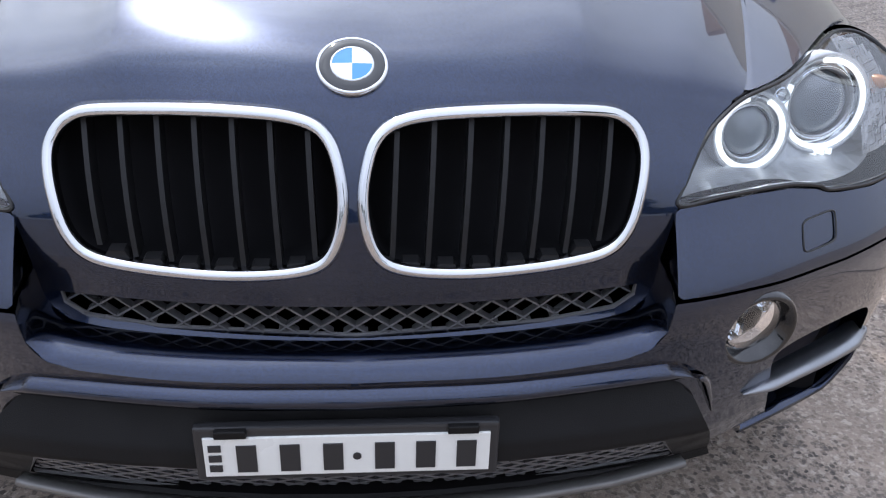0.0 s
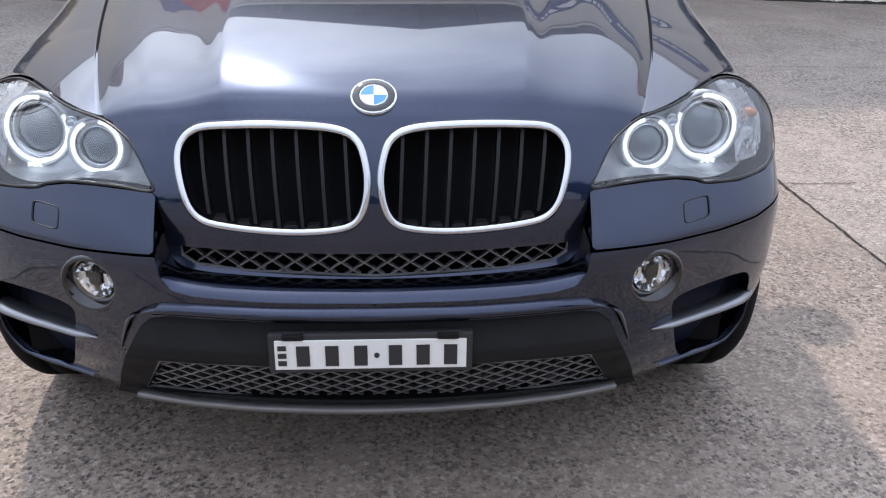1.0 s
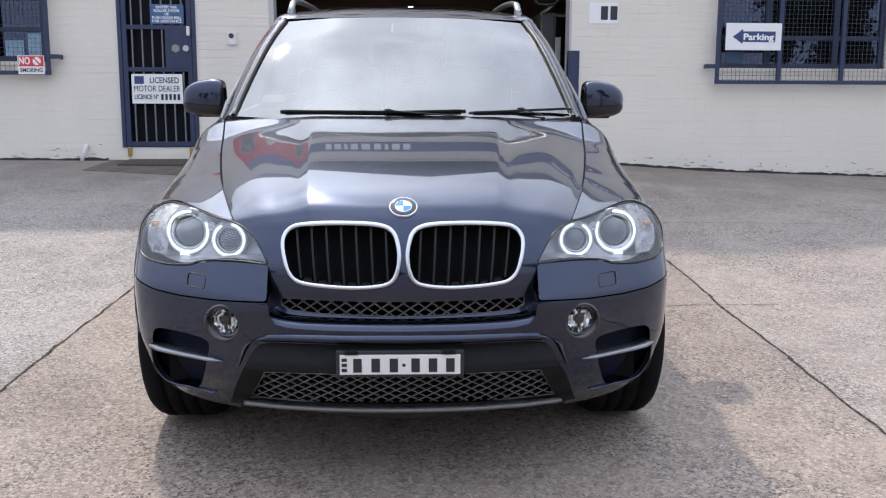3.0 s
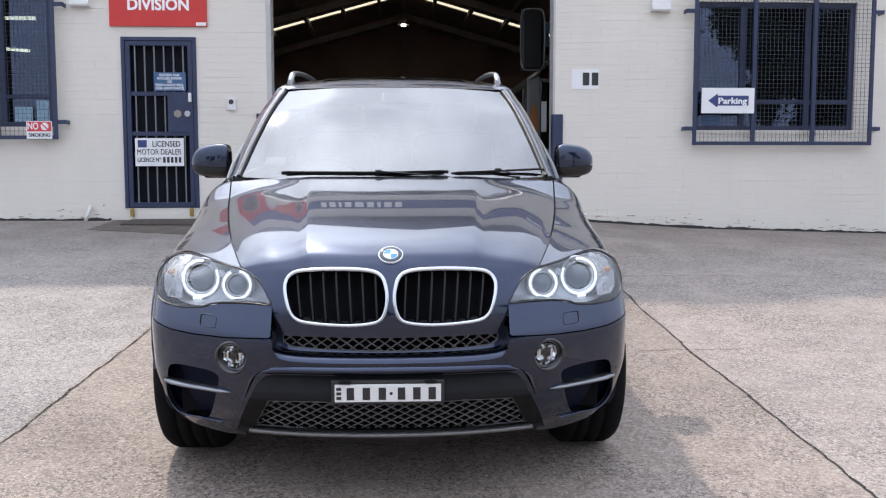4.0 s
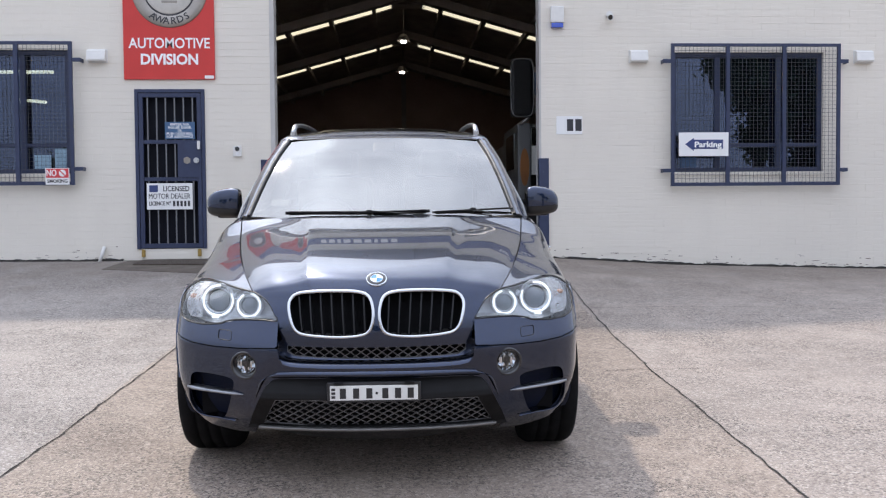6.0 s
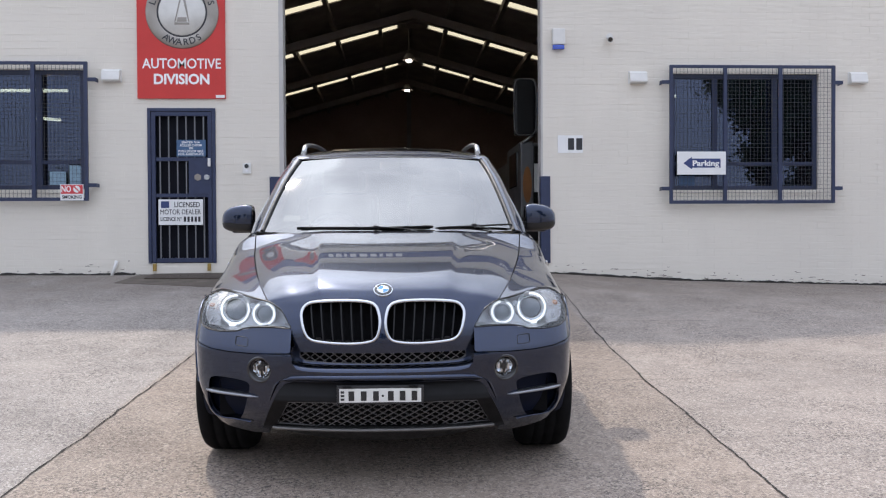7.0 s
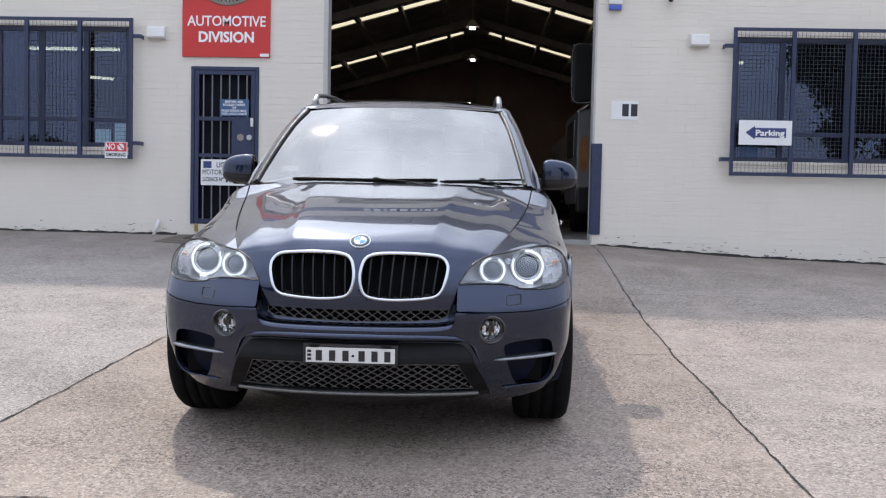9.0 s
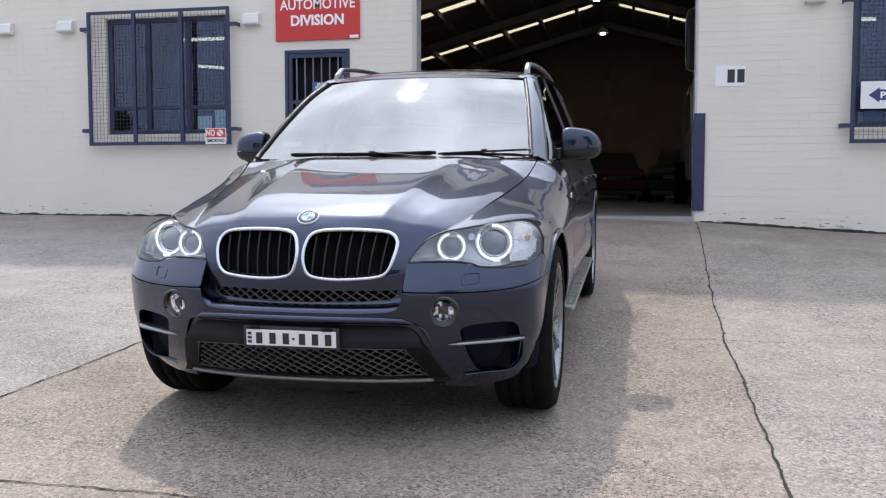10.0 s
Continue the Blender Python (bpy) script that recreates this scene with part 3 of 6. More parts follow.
part("wall_west", box((SX0 - 0.2, IN_Y, FLOOR_Z), (SX0, SY1, RZ)), SHEDWALL, None, "dim brown workshop side wall", category="wall", kind="structure")
part("wall_east", box((SX1, IN_Y, FLOOR_Z), (SX1 + 0.2, SY1, RZ)), SHEDWALL, None, "dim brown workshop side wall", category="wall", kind="structure")
part("wall_north", box((SX0 - 0.2, SY1, FLOOR_Z), (SX1 + 0.2, SY1 + 0.2, RZ + 0.3)), SHEDWALL, None, "dim brown workshop back wall", category="wall", kind="structure")
for x in (RX - 5.1, RX, RX + 5.1):
    part("trim_2", box((x - 0.09, SY1 - 0.16, FLOOR_Z), (x + 0.09, SY1 - 0.003, RZ - abs(x - RX) * 0.28 - 0.1)), SHEDSTEEL, None, "dark steel wall column", category="column", kind="structure")

SKY_ROWS = (13.2, 16.4, 20.7, 26.1)     # rows of clear sheeting, each 0.55 m wide
SKY_W = 0.24


def roof_z(x):
    return RZ - abs(x - RX) * 0.28


def roof():
    """Two slopes of dark sheeting between the rows of clear sheets."""
    bm = bmesh.new()
    edges = [IN_Y - 0.2]
    for y in SKY_ROWS:
        edges += [y - SKY_W, y + SKY_W]
    edges.append(SY1 + 0.2)
    for y0, y1 in zip(edges[::2], edges[1::2]):
        for s, xe in ((-1, SX0 - 0.2), (1, SX1 + 0.2)):
            v = [bm.verts.new(p) for dz in (0, 0.04) for p in
                 ((RX, y0, RZ + dz), (xe, y0, roof_z(xe) + dz), (xe, y1, roof_z(xe) + dz), (RX, y1, RZ + dz))]
            for f in ((0, 1, 2, 3), (4, 5, 6, 7), (0, 1, 5, 4), (2, 3, 7, 6), (1, 2, 6, 5), (0, 3, 7, 4)):
                bm.faces.new([v[i] for i in f])
    for y in SKY_ROWS:                   # the solid ridge cap between the slopes
        add_box(bm, (RX - 0.42, y - SKY_W, RZ - 0.10), (RX + 0.42, y + SKY_W, RZ + 0.03))
    return part("ceiling", bm, SHEDSTEEL, None, "dark steel sheet roof of the workshop", category="roof", kind="structure")


roof()
for k in range(1, 8):                    # purlins run the length of the shed
    for s in (-1, 1):
        x = RX + s * (0.15 + 1.13 * k - 0.4)
        if SX0 < x < SX1:
            part("purlin", box((x - 0.05, IN_Y + 0.05, roof_z(x) - 0.17), (x + 0.05, SY1 - 0.2, roof_z(x) - 0.02)), SHEDSTEEL, None,
                 "dark steel roof purlin", category="purlin", kind="structure")
for y in SKY_ROWS:
    for s, xe in ((-1, SX0), (1, SX1)):
        x0 = RX + s * 0.42
        solid("skylight", [(x0, y - SKY_W, roof_z(x0) + 0.02), (xe, y - SKY_W, roof_z(xe) + 0.02), (xe, y + SKY_W, roof_z(xe) + 0.02), (x0, y + SKY_W, roof_z(x0) + 0.02)],
              [(0, 1, 2, 3)], sheet, None, "yellowed translucent roof sheet glowing with daylight", smooth=False, category="skylight", group="skylights of the workshop")
for y in (18.6, 23.4, 28.6):             # portal frames
    bm = bmesh.new()
    for s, xe in ((-1, SX0), (1, SX1)):
        a = math.atan(0.28) * s
        ln = abs(xe - RX) / math.cos(a)
        add_box(bm, (-ln / 2, y - 0.08, -0.2), (ln / 2, y + 0.08, 0.0), 0, Matrix.Translation(((RX + xe) / 2, 0, (RZ + roof_z(xe)) / 2 - 0.19)) @ pose(0, 0, 0, 0, math.degrees(a), 0))
        add_box(bm, (xe - s * 0.25 - 0.1, y - 0.08, FLOOR_Z), (xe - s * 0.25 + 0.1, y + 0.08, roof_z(xe) - 0.2))
    part("portal_frame", bm, SHEDSTEEL, None, "dark steel portal frame of the workshop", category="frame", kind="structure")
for y, z in ((21.2, 6.05), (27.0, 6.15)):
    lamp = thing("bay_lamp", Matrix.Translation((RX - 0.1, y, z)), "round white lit high-bay lamp hung from the ridge", "lamp", "high-bay lamps")
    solid("shade", *lathe([(0.03, 0.22), (0.08, 0.2), (0.2, 0.02), (0.19, 0.02)], 20), SHEDSTEEL, lamp)
    part("bulb", rod((0, 0, -0.03), (0, 0, 0.03), 0.085, 20), LAMPLIT, lamp, "glowing white diffuser")
    part("cord", rod((0, 0, 0.2), (0, 0, RZ - z), 0.012, 6), SHEDSTEEL, lamp)


# jambs and guards of the roller opening
part("door_frame", add_box(add_box(bmesh.new(), (OP_L - 0.055, WY - 0.012, 0.66), (OP_L + 0.004, WY + TH + 0.004, OP_T), 0.003), (OP_R - 0.004, WY - 0.010, 0.66), (OP_R + 0.025, WY + TH + 0.004, OP_T), 0.003),
     JAMB, None, "pale painted steel jambs of the roller opening", category="jamb", kind="structure")
drum = thing("roller_shutter", Matrix.Translation((0, 0, 0)), "grey steel roller shutter rolled up under the lintel", "shutter")
part("curtain", box((OP_L + 0.01, WY + 0.27, OP_T - 0.22), (OP_R - 0.01, WY + 0.29, OP_T + 0.25)), STEELJ, drum)
part("drum", rod((OP_L - 0.1, WY + 0.5, OP_T + 0.18), (OP_R + 0.1, WY + 0.5, OP_T + 0.18), 0.2, 24), STEELJ, drum)


def guard(x0, x1):
    g = thing("corner_guard", None, "navy painted steel corner guard bolted to the jamb", "guard", "corner guards of the roller opening")
    part("plate", add_box(box((x0, WY - 0.026, 0.765), (x1, WY - 0.014, 1.965), 0.003), (x0 if x0 > 0 else x1 - 0.012, WY - 0.016, 0.765), (x0 + 0.012 if x0 > 0 else x1, WY + 0.10, 1.965), 0.003), NAVY, g)
    for z in (0.95, 1.36, 1.78):
        part("bolt", rod(((x0 + x1) / 2, WY - 0.034, z), ((x0 + x1) / 2, WY - 0.02, z), 0.012, 6), NAVY, g)


guard(2.022, 2.155)
guard(-1.69, -1.545)


# ---- security door ----
def security_door():
    d = thing("security_door", None, "navy steel barred security door, closed, with a dark glass door behind", "door")
    x0, x1, z0, z1 = DR
    part("door_frame", add_box(add_box(add_box(bmesh.new(), (x0, WY - 0.02, z0), (x0 + 0.045, WY + 0.06, z1), 0.004), (x1 - 0.045, WY - 0.02, z0), (x1, WY + 0.06, z1), 0.004), (x0 + 0.045, WY - 0.02, z1 - 0.045), (x1 - 0.045, WY + 0.06, z1), 0.004), NAVY, d)
    a, b = x0 + 0.05, x1 - 0.05
    lo, hi = z0 + 0.01, z1 - 0.05
    leaf = bmesh.new()
    for p, q in (((a, lo), (a + 0.055, hi)), ((b - 0.055, lo), (b, hi)), ((a + 0.055, lo), (b - 0.055, lo + 0.06)), ((a + 0.055, hi - 0.055), (b - 0.055, hi))):
        add_box(leaf, (p[0], WY - 0.012, p[1]), (q[0], WY + 0.028, q[1]), 0.003)
    part("leaf_frame", leaf, NAVY, d)
    for z in (z0 + 0.70 + 0.22, z0 + 1.41):
        part("rail", box((a + 0.05, WY - 0.008, z - 0.025), (b - 0.05, WY + 0.022, z + 0.025), 0.003), NAVY, d)
    for i in range(6):
        x = a + 0.055 + (b - a - 0.11) * (i + 0.5) / 6
        part("bar", box((x - 0.008, WY + 0.0, lo + 0.05), (x + 0.008, WY + 0.016, hi - 0.05)), BARS, d)
    part("lock_plate", box((x1 - 0.36, WY - 0.016, z0 + 0.94), (x1 - 0.055, WY - 0.009, z0 + 1.40), 0.002), NAVY, d)
    part("lock", rod((x1 - 0.115, WY - 0.045, z0 + 1.165), (x1 - 0.115, WY - 0.012, z0 + 1.165), 0.036, 20), SATIN, d, "round chrome door lock")
    part("handle", box((x1 - 0.10, WY - 0.05, z0 + 1.31), (x1 - 0.065, WY - 0.016, z0 + 1.42), 0.006), VENTW, d, "small white latch box")
    part("badge", rod((x1 - 0.24, WY - 0.021, z0 + 1.165), (x1 - 0.24, WY - 0.014, z0 + 1.165), 0.05, 6), COIN, d, "small worn shield sticker")
    part("door_leaf", box((x0 + 0.04, WY + 0.10, z0), (x1 - 0.04, WY + 0.14, z1 - 0.03)), material("dark_inner_door", (0.008, 0.009, 0.014), 0.6, spec=0.1), d)
    for x in (x0 + 0.06, x1 - 0.12):
        part("foot", box((x, WY - 0.03, z0 - 0.105), (x + 0.045, WY - 0.003, z0 - 0.005), 0.004), OCHRE, d, "rusty yellow door stop")
    return d


security_door()
def draped(name, corners, thick, mat, label, category, kind=""):
    """A thin slab that follows the drive, between four corners on the ground."""
    c = np.array(corners, float)
    v = []
    for up in (thick, -0.01):
        for i in range(7):
            for j in range(7):
                s, t = i / 6, j / 6
                p = (c[0] * (1 - s) + c[1] * s) * (1 - t) + (c[3] * (1 - s) + c[2] * s) * t
                v.append((p[0], p[1], ground_z(*p) + up))
    f = grid_faces(7, 7)
    rim = [i for i in range(6)] + [6 + 7 * i for i in range(6)] + [48 - i for i in range(6)] + [42 - 7 * i for i in range(6)]
    f += [(a, b, b + 49, a + 49) for a, b in zip(rim, rim[1:] + rim[:1])]
    return solid(name, v, f, mat, None, label, smooth=False, category=category, kind=kind)


draped("pavement", [(-3.50, 7.46), (-2.15, 7.00), (-2.15, 8.34), (-3.42, 8.34)], 0.006,
       material("brown_patched_concrete", (0.13, 0.105, 0.085), 0.85, vary=0.4, scale=5, bump=0.4, bump_scale=40), "brown patch of rough concrete before the security door", "pavement", "structure")
draped("door_mat", [(-3.22, 7.78), (-2.25, 7.70), (-2.25, 8.27), (-3.22, 8.27)], 0.022, MAT, "flat dark rubber mat before the security door", "mat")


# ---- barred windows ----
def barred_window(name, hole, gr, label, room_lamps, mullions):
    x0, x1, z0, z1 = hole
    w = thing(name, None, label, "window", kind="structure")
    fy0, fy1 = WY + 0.05, WY + 0.11
    fr = bmesh.new()
    for p, q in (((x0, z0), (x0 + 0.06, z1)), ((x1 - 0.06, z0), (x1, z1)), ((x0 + 0.06, z0), (x1 - 0.06, z0 + 0.06)), ((x0 + 0.06, z1 - 0.06), (x1 - 0.06, z1))):
        add_box(fr, (p[0], fy0, p[1]), (q[0], fy1, q[1]), 0.004)
    part("window_frame", fr, NAVY, w)
    lights = [x0, *mullions, x1]
    for x in mullions:
        part("mullion", box((x - 0.035, fy0 + 0.004, z0 + 0.06), (x + 0.035, fy1 - 0.004, z1 - 0.06), 0.003), NAVY, w)
    zt = z0 + 0.37
    for k in range(3):
        a, b = lights[k] + 0.05, lights[k + 1] - 0.05
        part("transom", box((a - 0.02, fy0 + 0.008, zt - 0.025), (b + 0.02, fy1 - 0.008, zt + 0.025), 0.003), NAVY, w)
        for c, e in ((z0 + 0.05, zt - 0.02), (zt + 0.02, z1 - 0.05)):
            ob = part("pane", box((a - 0.025, fy0 + 0.028, c), (b + 0.025, fy0 + 0.033, e)), OFFICEGLASS, w)
            ob.visible_shadow = False
    part("window_sill", box((x0 - 0.02, WY - 0.02, z0 - 0.05), (x1 + 0.02, WY + 0.05, z0), 0.004), MORTAR, w)
    # the room behind: near-black lining stands in for the dimness inside
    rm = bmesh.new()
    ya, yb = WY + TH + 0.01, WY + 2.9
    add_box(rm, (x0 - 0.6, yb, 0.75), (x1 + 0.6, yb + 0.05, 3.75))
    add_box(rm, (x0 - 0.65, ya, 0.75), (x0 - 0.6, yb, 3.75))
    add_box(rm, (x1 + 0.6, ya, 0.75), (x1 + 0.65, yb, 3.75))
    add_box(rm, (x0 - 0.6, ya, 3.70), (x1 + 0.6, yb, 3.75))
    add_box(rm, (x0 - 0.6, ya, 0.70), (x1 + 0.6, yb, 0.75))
    part("room_lining", rm, material("office_shade_black", (0.03, 0.03, 0.035), 0.8, vary=0.2, scale=1.5), w)
    for x, y, z, ln, turn in room_lamps:
        part("tube_lamp", box((-ln / 2, -0.03, -0.02), (ln / 2, 0.03, 0.02), 0, Matrix.Translation((x, y, z)) @ pose(0, 0, 0, 0, 0, turn)), TUBE, w, "lit yellowish tube lamp")
    # the steel grille outside
    a, b, c, e = gr
    g = thing("window_grille", None, "navy steel window grille with galvanised wire mesh, bracketed off the wall", "grille", "window grilles")
    y0, y1 = WY - 0.135, WY - 0.10
    fr = bmesh.new()
    for p, q in (((a, c), (a + 0.045, e)), ((b - 0.045, c), (b, e)), ((a + 0.045, c), (b - 0.045, c + 0.045)), ((a + 0.045, e - 0.04), (b - 0.045, e))):
        add_box(fr, (p[0], y0, p[1]), (q[0], y1, q[1]), 0.003)
    part("grille_frame", fr, NAVY, g)
    for k in (1, 2):
        x = a + (b - a) * k / 3
        part("grille_bar", box((x - 0.026, y0 - 0.003, c + 0.04), (x + 0.026, y1 + 0.003, e - 0.035), 0.003), NAVY, g)
    wires = bmesh.new()
    for i in range(1, int((b - a) / 0.052)):
        x = a + i * 0.052
        add_box(wires, (x - 0.0017, y1 + 0.004, c + 0.02), (x + 0.0017, y1 + 0.0078, e - 0.02))
    for i in range(1, int((e - c) / 0.052)):
        z = c + i * 0.052
        add_box(wires, (a + 0.02, y1 + 0.0090, z - 0.0017), (b - 0.02, y1 + 0.0125, z + 0.0017))
    part("wire_mesh", wires, WIRE, g, "galvanised square wire mesh")
    for x, s in ((a, -1), (b, 1)):
        for z in (c + 0.21, e - 0.235):
            part("bracket", add_box(box((x if s > 0 else x - 0.11, y0 + 0.004, z - 0.025), (x + 0.11 if s > 0 else x, y1 - 0.004, z + 0.025), 0.002),
                                    (x + s * 0.10 - 0.006, y1 - 0.006, z - 0.025), (x + s * 0.10 + 0.006, WY, z + 0.025)), NAVY, g)
    return w


barred_window("window_1", W1, (-6.215, -4.075, 1.64, 3.495), "navy framed office window in three lights, dim inside",
              [(-5.75, 10.2, 3.42, 1.4, 0), (-5.56, 10.7, 3.05, 0.42, 40)], (-5.39, -4.78))
barred_window("window_2", W2, (3.795, 6.125, 1.575, 3.485), "navy framed office window in three lights, dim inside", [(4.52, 10.6, 3.43, 0.2, 10)], (4.49, 5.345))

NOTICE = material("pale_blue_notice", (0.30, 0.46, 0.58), 0.5, vary=0.35, scale=14)
for x0, x1, z0, z1, mat, lb in ((-4.655, -4.44, 1.865, 2.045, NOTICE, "pale blue paper notice stuck to the window"),
                                (-4.391, -4.206, 1.876, 2.129, NOTICE, "pale rounded notice stuck to the window"),
                                (3.982, 4.207, 1.835, 1.97, RAMPBLUE, "blue paper notice stuck to the window")):
    part("notice", box((x0, WY + 0.068, z0), (x1, WY + 0.0735, z1), 0.002), mat, None, lb, category="notice", group="notices in the windows")


# ---- signs ----
def panel(name, x0, x1, z0, z1, off, th, mat, label, category="sign", ob=None):
    s = thing(name, None, label, category)
    part("panel", box((x0, WY - off - th, z0), (x1, WY - off, z1), 0.002), mat, s)
    return s


def bars(parent, mat, x, z, off, widths, h, gap, name="letter_bar"):
    """A row of plain bars where writing stands that is not copied."""
    total = sum(widths) + gap * (len(widths) - 1)
    x -= total / 2
    for w in widths:
        part(name, box((x, WY - off - 0.002, z - h / 2), (x + w, WY - off, z + h / 2)), mat, parent)
        x += w + gap


red = panel("award_sign", -3.445, -2.27, 3.02, 4.95, 0.002, 0.03, SIGNRED, "red wall sign with a silver award medal and white words")
o = 0.034
lettering("AUTOMOTIVE", 0.19, wall_plane(-2.853, 3.485, o), LETTERW, red, bold=0.0025, width=1.05)
lettering("DIVISION", 0.19, wall_plane(-2.853, 3.275, o), LETTERW, red, bold=0.006, width=0.74)
cx, cz = -2.84, 4.18
solid("medal", *lathe([(0.0, 0.006), (0.33, 0.006), (0.335, 0.012), (0.475, 0.012), (0.485, 0.006), (0.488, 0.0)], 64, wall_plane(cx, cz, o)), COIN, red, "brushed silver award medal")
solid("medal_face", *lathe([(0.0, 0.013), (0.305, 0.013), (0.315, 0.009), (0.32, 0.002)], 48, wall_plane(cx, cz, o)), COIN2, red)
trophy = bmesh.new()
for pts in (((-0.10, -0.17), (0.10, -0.17), (0.10, -0.14), (-0.10, -0.14)), ((-0.10, -0.13), (-0.085, -0.13), (0.005, 0.24), (-0.02, 0.22)), ((0.085, -0.13), (0.10, -0.13), (0.045, 0.20), (0.0, 0.245)), ((-0.065, -0.13), (0.065, -0.13), (0.062, -0.07), (-0.055, -0.07))):
    lo = [trophy.verts.new(wall_plane(cx, cz, o) @ Vector((p[0], p[1], 0.012))) for p in pts]
    hi = [trophy.verts.new(wall_plane(cx, cz, o) @ Vector((p[0], p[1], 0.017))) for p in pts]
    trophy.faces.new(hi)
    for i in range(4):
        trophy.faces.new((lo[i], lo[(i + 1) % 4], hi[(i + 1) % 4], hi[i]))
solid("medal_groove", *lathe([(0.316, 0.012), (0.320, 0.0145), (0.332, 0.0145), (0.336, 0.012)], 56, wall_plane(cx, cz, o)), LETTERK, red, "dark ring round the medal face")
part("medal_emblem", trophy, COIN, red, "dark outlined trophy on the medal")


def arc_text(text, a0, step, r, size, turn):
    for i, ch in enumerate(text):
        a = radians(a0 + i * step)
        lettering(ch, size, wall_plane(cx, cz, o + 0.013) @ Matrix.Translation((r * math.cos(a), r * math.sin(a), 0)) @ pose(0, 0, 0, 0, 0, math.degrees(a) + turn), LETTERK, red, bold=0.002)


arc_text("AWARDS", 238, 13, 0.405, 0.125, 90)
arc_text("LO", 162, -13, 0.405, 0.125, -90)
arc_text("SS", 31, -13, 0.405, 0.125, -90)
for i in range(9):
    a = radians(136 - i * 11.5)
    part("letter_bar", box((-0.03, -0.045, 0), (0.03, 0.045, 0.002), 0, wall_plane(cx, cz, o + 0.013) @ Matrix.Translation((0.405 * math.cos(a), 0.405 * math.sin(a), 0)) @ pose(0, 0, 0, 0, 0, math.degrees(a) - 90)), LETTERK, red)
part("sticker", box((-2.40, WY - 0.036, 3.03), (-2.28, WY - 0.0335, 3.07)), SIGNWHITE, red, "small white maker's sticker")

lic = panel("dealer_sign", -3.185, -2.59, 1.315, 1.66, 0.014, 0.006, SIGNWHITE, "white licensed motor dealer sign fixed to the barred door")
o = 0.0215
lettering("LICENSED", 0.098, wall_plane(-2.80, 1.585, o), LETTERK, lic, width=0.34, bold=0.001)
lettering("MOTOR DEALER", 0.098, wall_plane(-2.888, 1.487, o), LETTERK, lic, width=0.54)
lettering("LICENCE Nº", 0.075, wall_plane(-3.015, 1.392, o), LETTERK, lic, width=0.28, bold=0.001)
bars(lic, LETTERK, -2.735, 1.392, o - 0.0015, [0.03] * 5, 0.07, 0.018)
part("emblem", box((-3.15, WY - o - 0.001, 1.545), (-3.04, WY - o + 0.001, 1.635)), LETTERB, lic, "dark blue shield mark")

ent = panel("entry_sign", -2.935, -2.545, 2.24, 2.465, 0.014, 0.006, RAMPBLUE, "small blue entry notice on the barred door")
for i, t in enumerate(("ENTER VIA", "ROLLER DOOR", "OR", "PUSH DOOR BELL", "FOR ASSISTANCE")):
    lettering(t, 0.043, wall_plane(-2.74, 2.43 - i * 0.04, 0.0215), LETTERW, ent, bold=0.0006, width=min(0.34, 0.027 * len(t)))

ns = panel("no_smoking_sign", -4.44, -4.135, 1.645, 1.86, 0.137, 0.004, SIGNWHITE, "white no smoking sign wired to the window grille")
part("red_field", box((-4.43, WY - 0.1425, 1.735), (-4.145, WY - 0.1408, 1.852)), LETTERR, ns)
lettering("NO", 0.115, wall_plane(-4.36, 1.794, 0.1445), LETTERW, ns, bold=0.002, width=0.125)
lettering("SMOKING", 0.062, wall_plane(-4.287, 1.690, 0.1425), LETTERK, ns, bold=0.001, width=0.255)
part("symbol", rod((-4.222, WY - 0.1445, 1.795), (-4.222, WY - 0.1425, 1.795), 0.046, 20), SIGNWHITE, ns, "round no smoking symbol")
part("symbol_bar", box((-0.045, -0.007, 0), (0.045, 0.007, 0.002), 0, wall_plane(-4.222, 1.795, 0.1448) @ pose(0, 0, 0, 0, 0, -45)), LETTERR, ns)

pk = panel("parking_sign", 3.895, 4.575, 1.975, 2.293, 0.137, 0.006, SIGNWHITE, "white parking sign with a blue arrow on the window grille")
ar = bmesh.new()
pts = ((3.98, 2.134), (4.10, 2.222), (4.10, 2.196), (4.50, 2.196), (4.50, 2.072), (4.10, 2.072), (4.10, 2.046))
lo, hi = ([ar.verts.new((x, WY - 0.143 - d, z)) for x, z in pts] for d in (0, 0.002))
ar.faces.new(hi)
for i in range(7):
    ar.faces.new((lo[i], lo[(i + 1) % 7], hi[(i + 1) % 7], hi[i]))
part("arrow", ar, LETTERB, pk, "dark blue arrow")
lettering("Parking", 0.105, wall_plane(4.295, 2.128, 0.1475), LETTERW, pk, bold=0.003, width=0.37)
num = panel("number_sign", 2.262, 2.615, 2.285, 2.53, 0.002, 0.006, SIGNWHITE, "white number plate fixed to the brick wall")
bars(num, LETTERK, 2.505, 2.41, 0.0085, [0.085, 0.085], 0.16, 0.03)

# the long fascia sign over the opening
fas = panel("fascia_sign", -3.4, 6.3, 4.93, 5.21, 0.004, 0.04, SIGNBLUE, "long blue fascia sign with white lettering over the roller opening")
bars(fas, LETTERW, -0.5, 5.06, 0.044, [0.10, 0.11, 0.05, 0.10, 0.12, 0.10, 0.05, 0.11, 0.10], 0.16, 0.05)
bars(fas, LETTERW, 3.6, 5.12, 0.044, [0.12] * 7, 0.09, 0.05)
bars(fas, LETTERW, 5.0, 5.0, 0.044, [0.12] * 8, 0.07, 0.04)


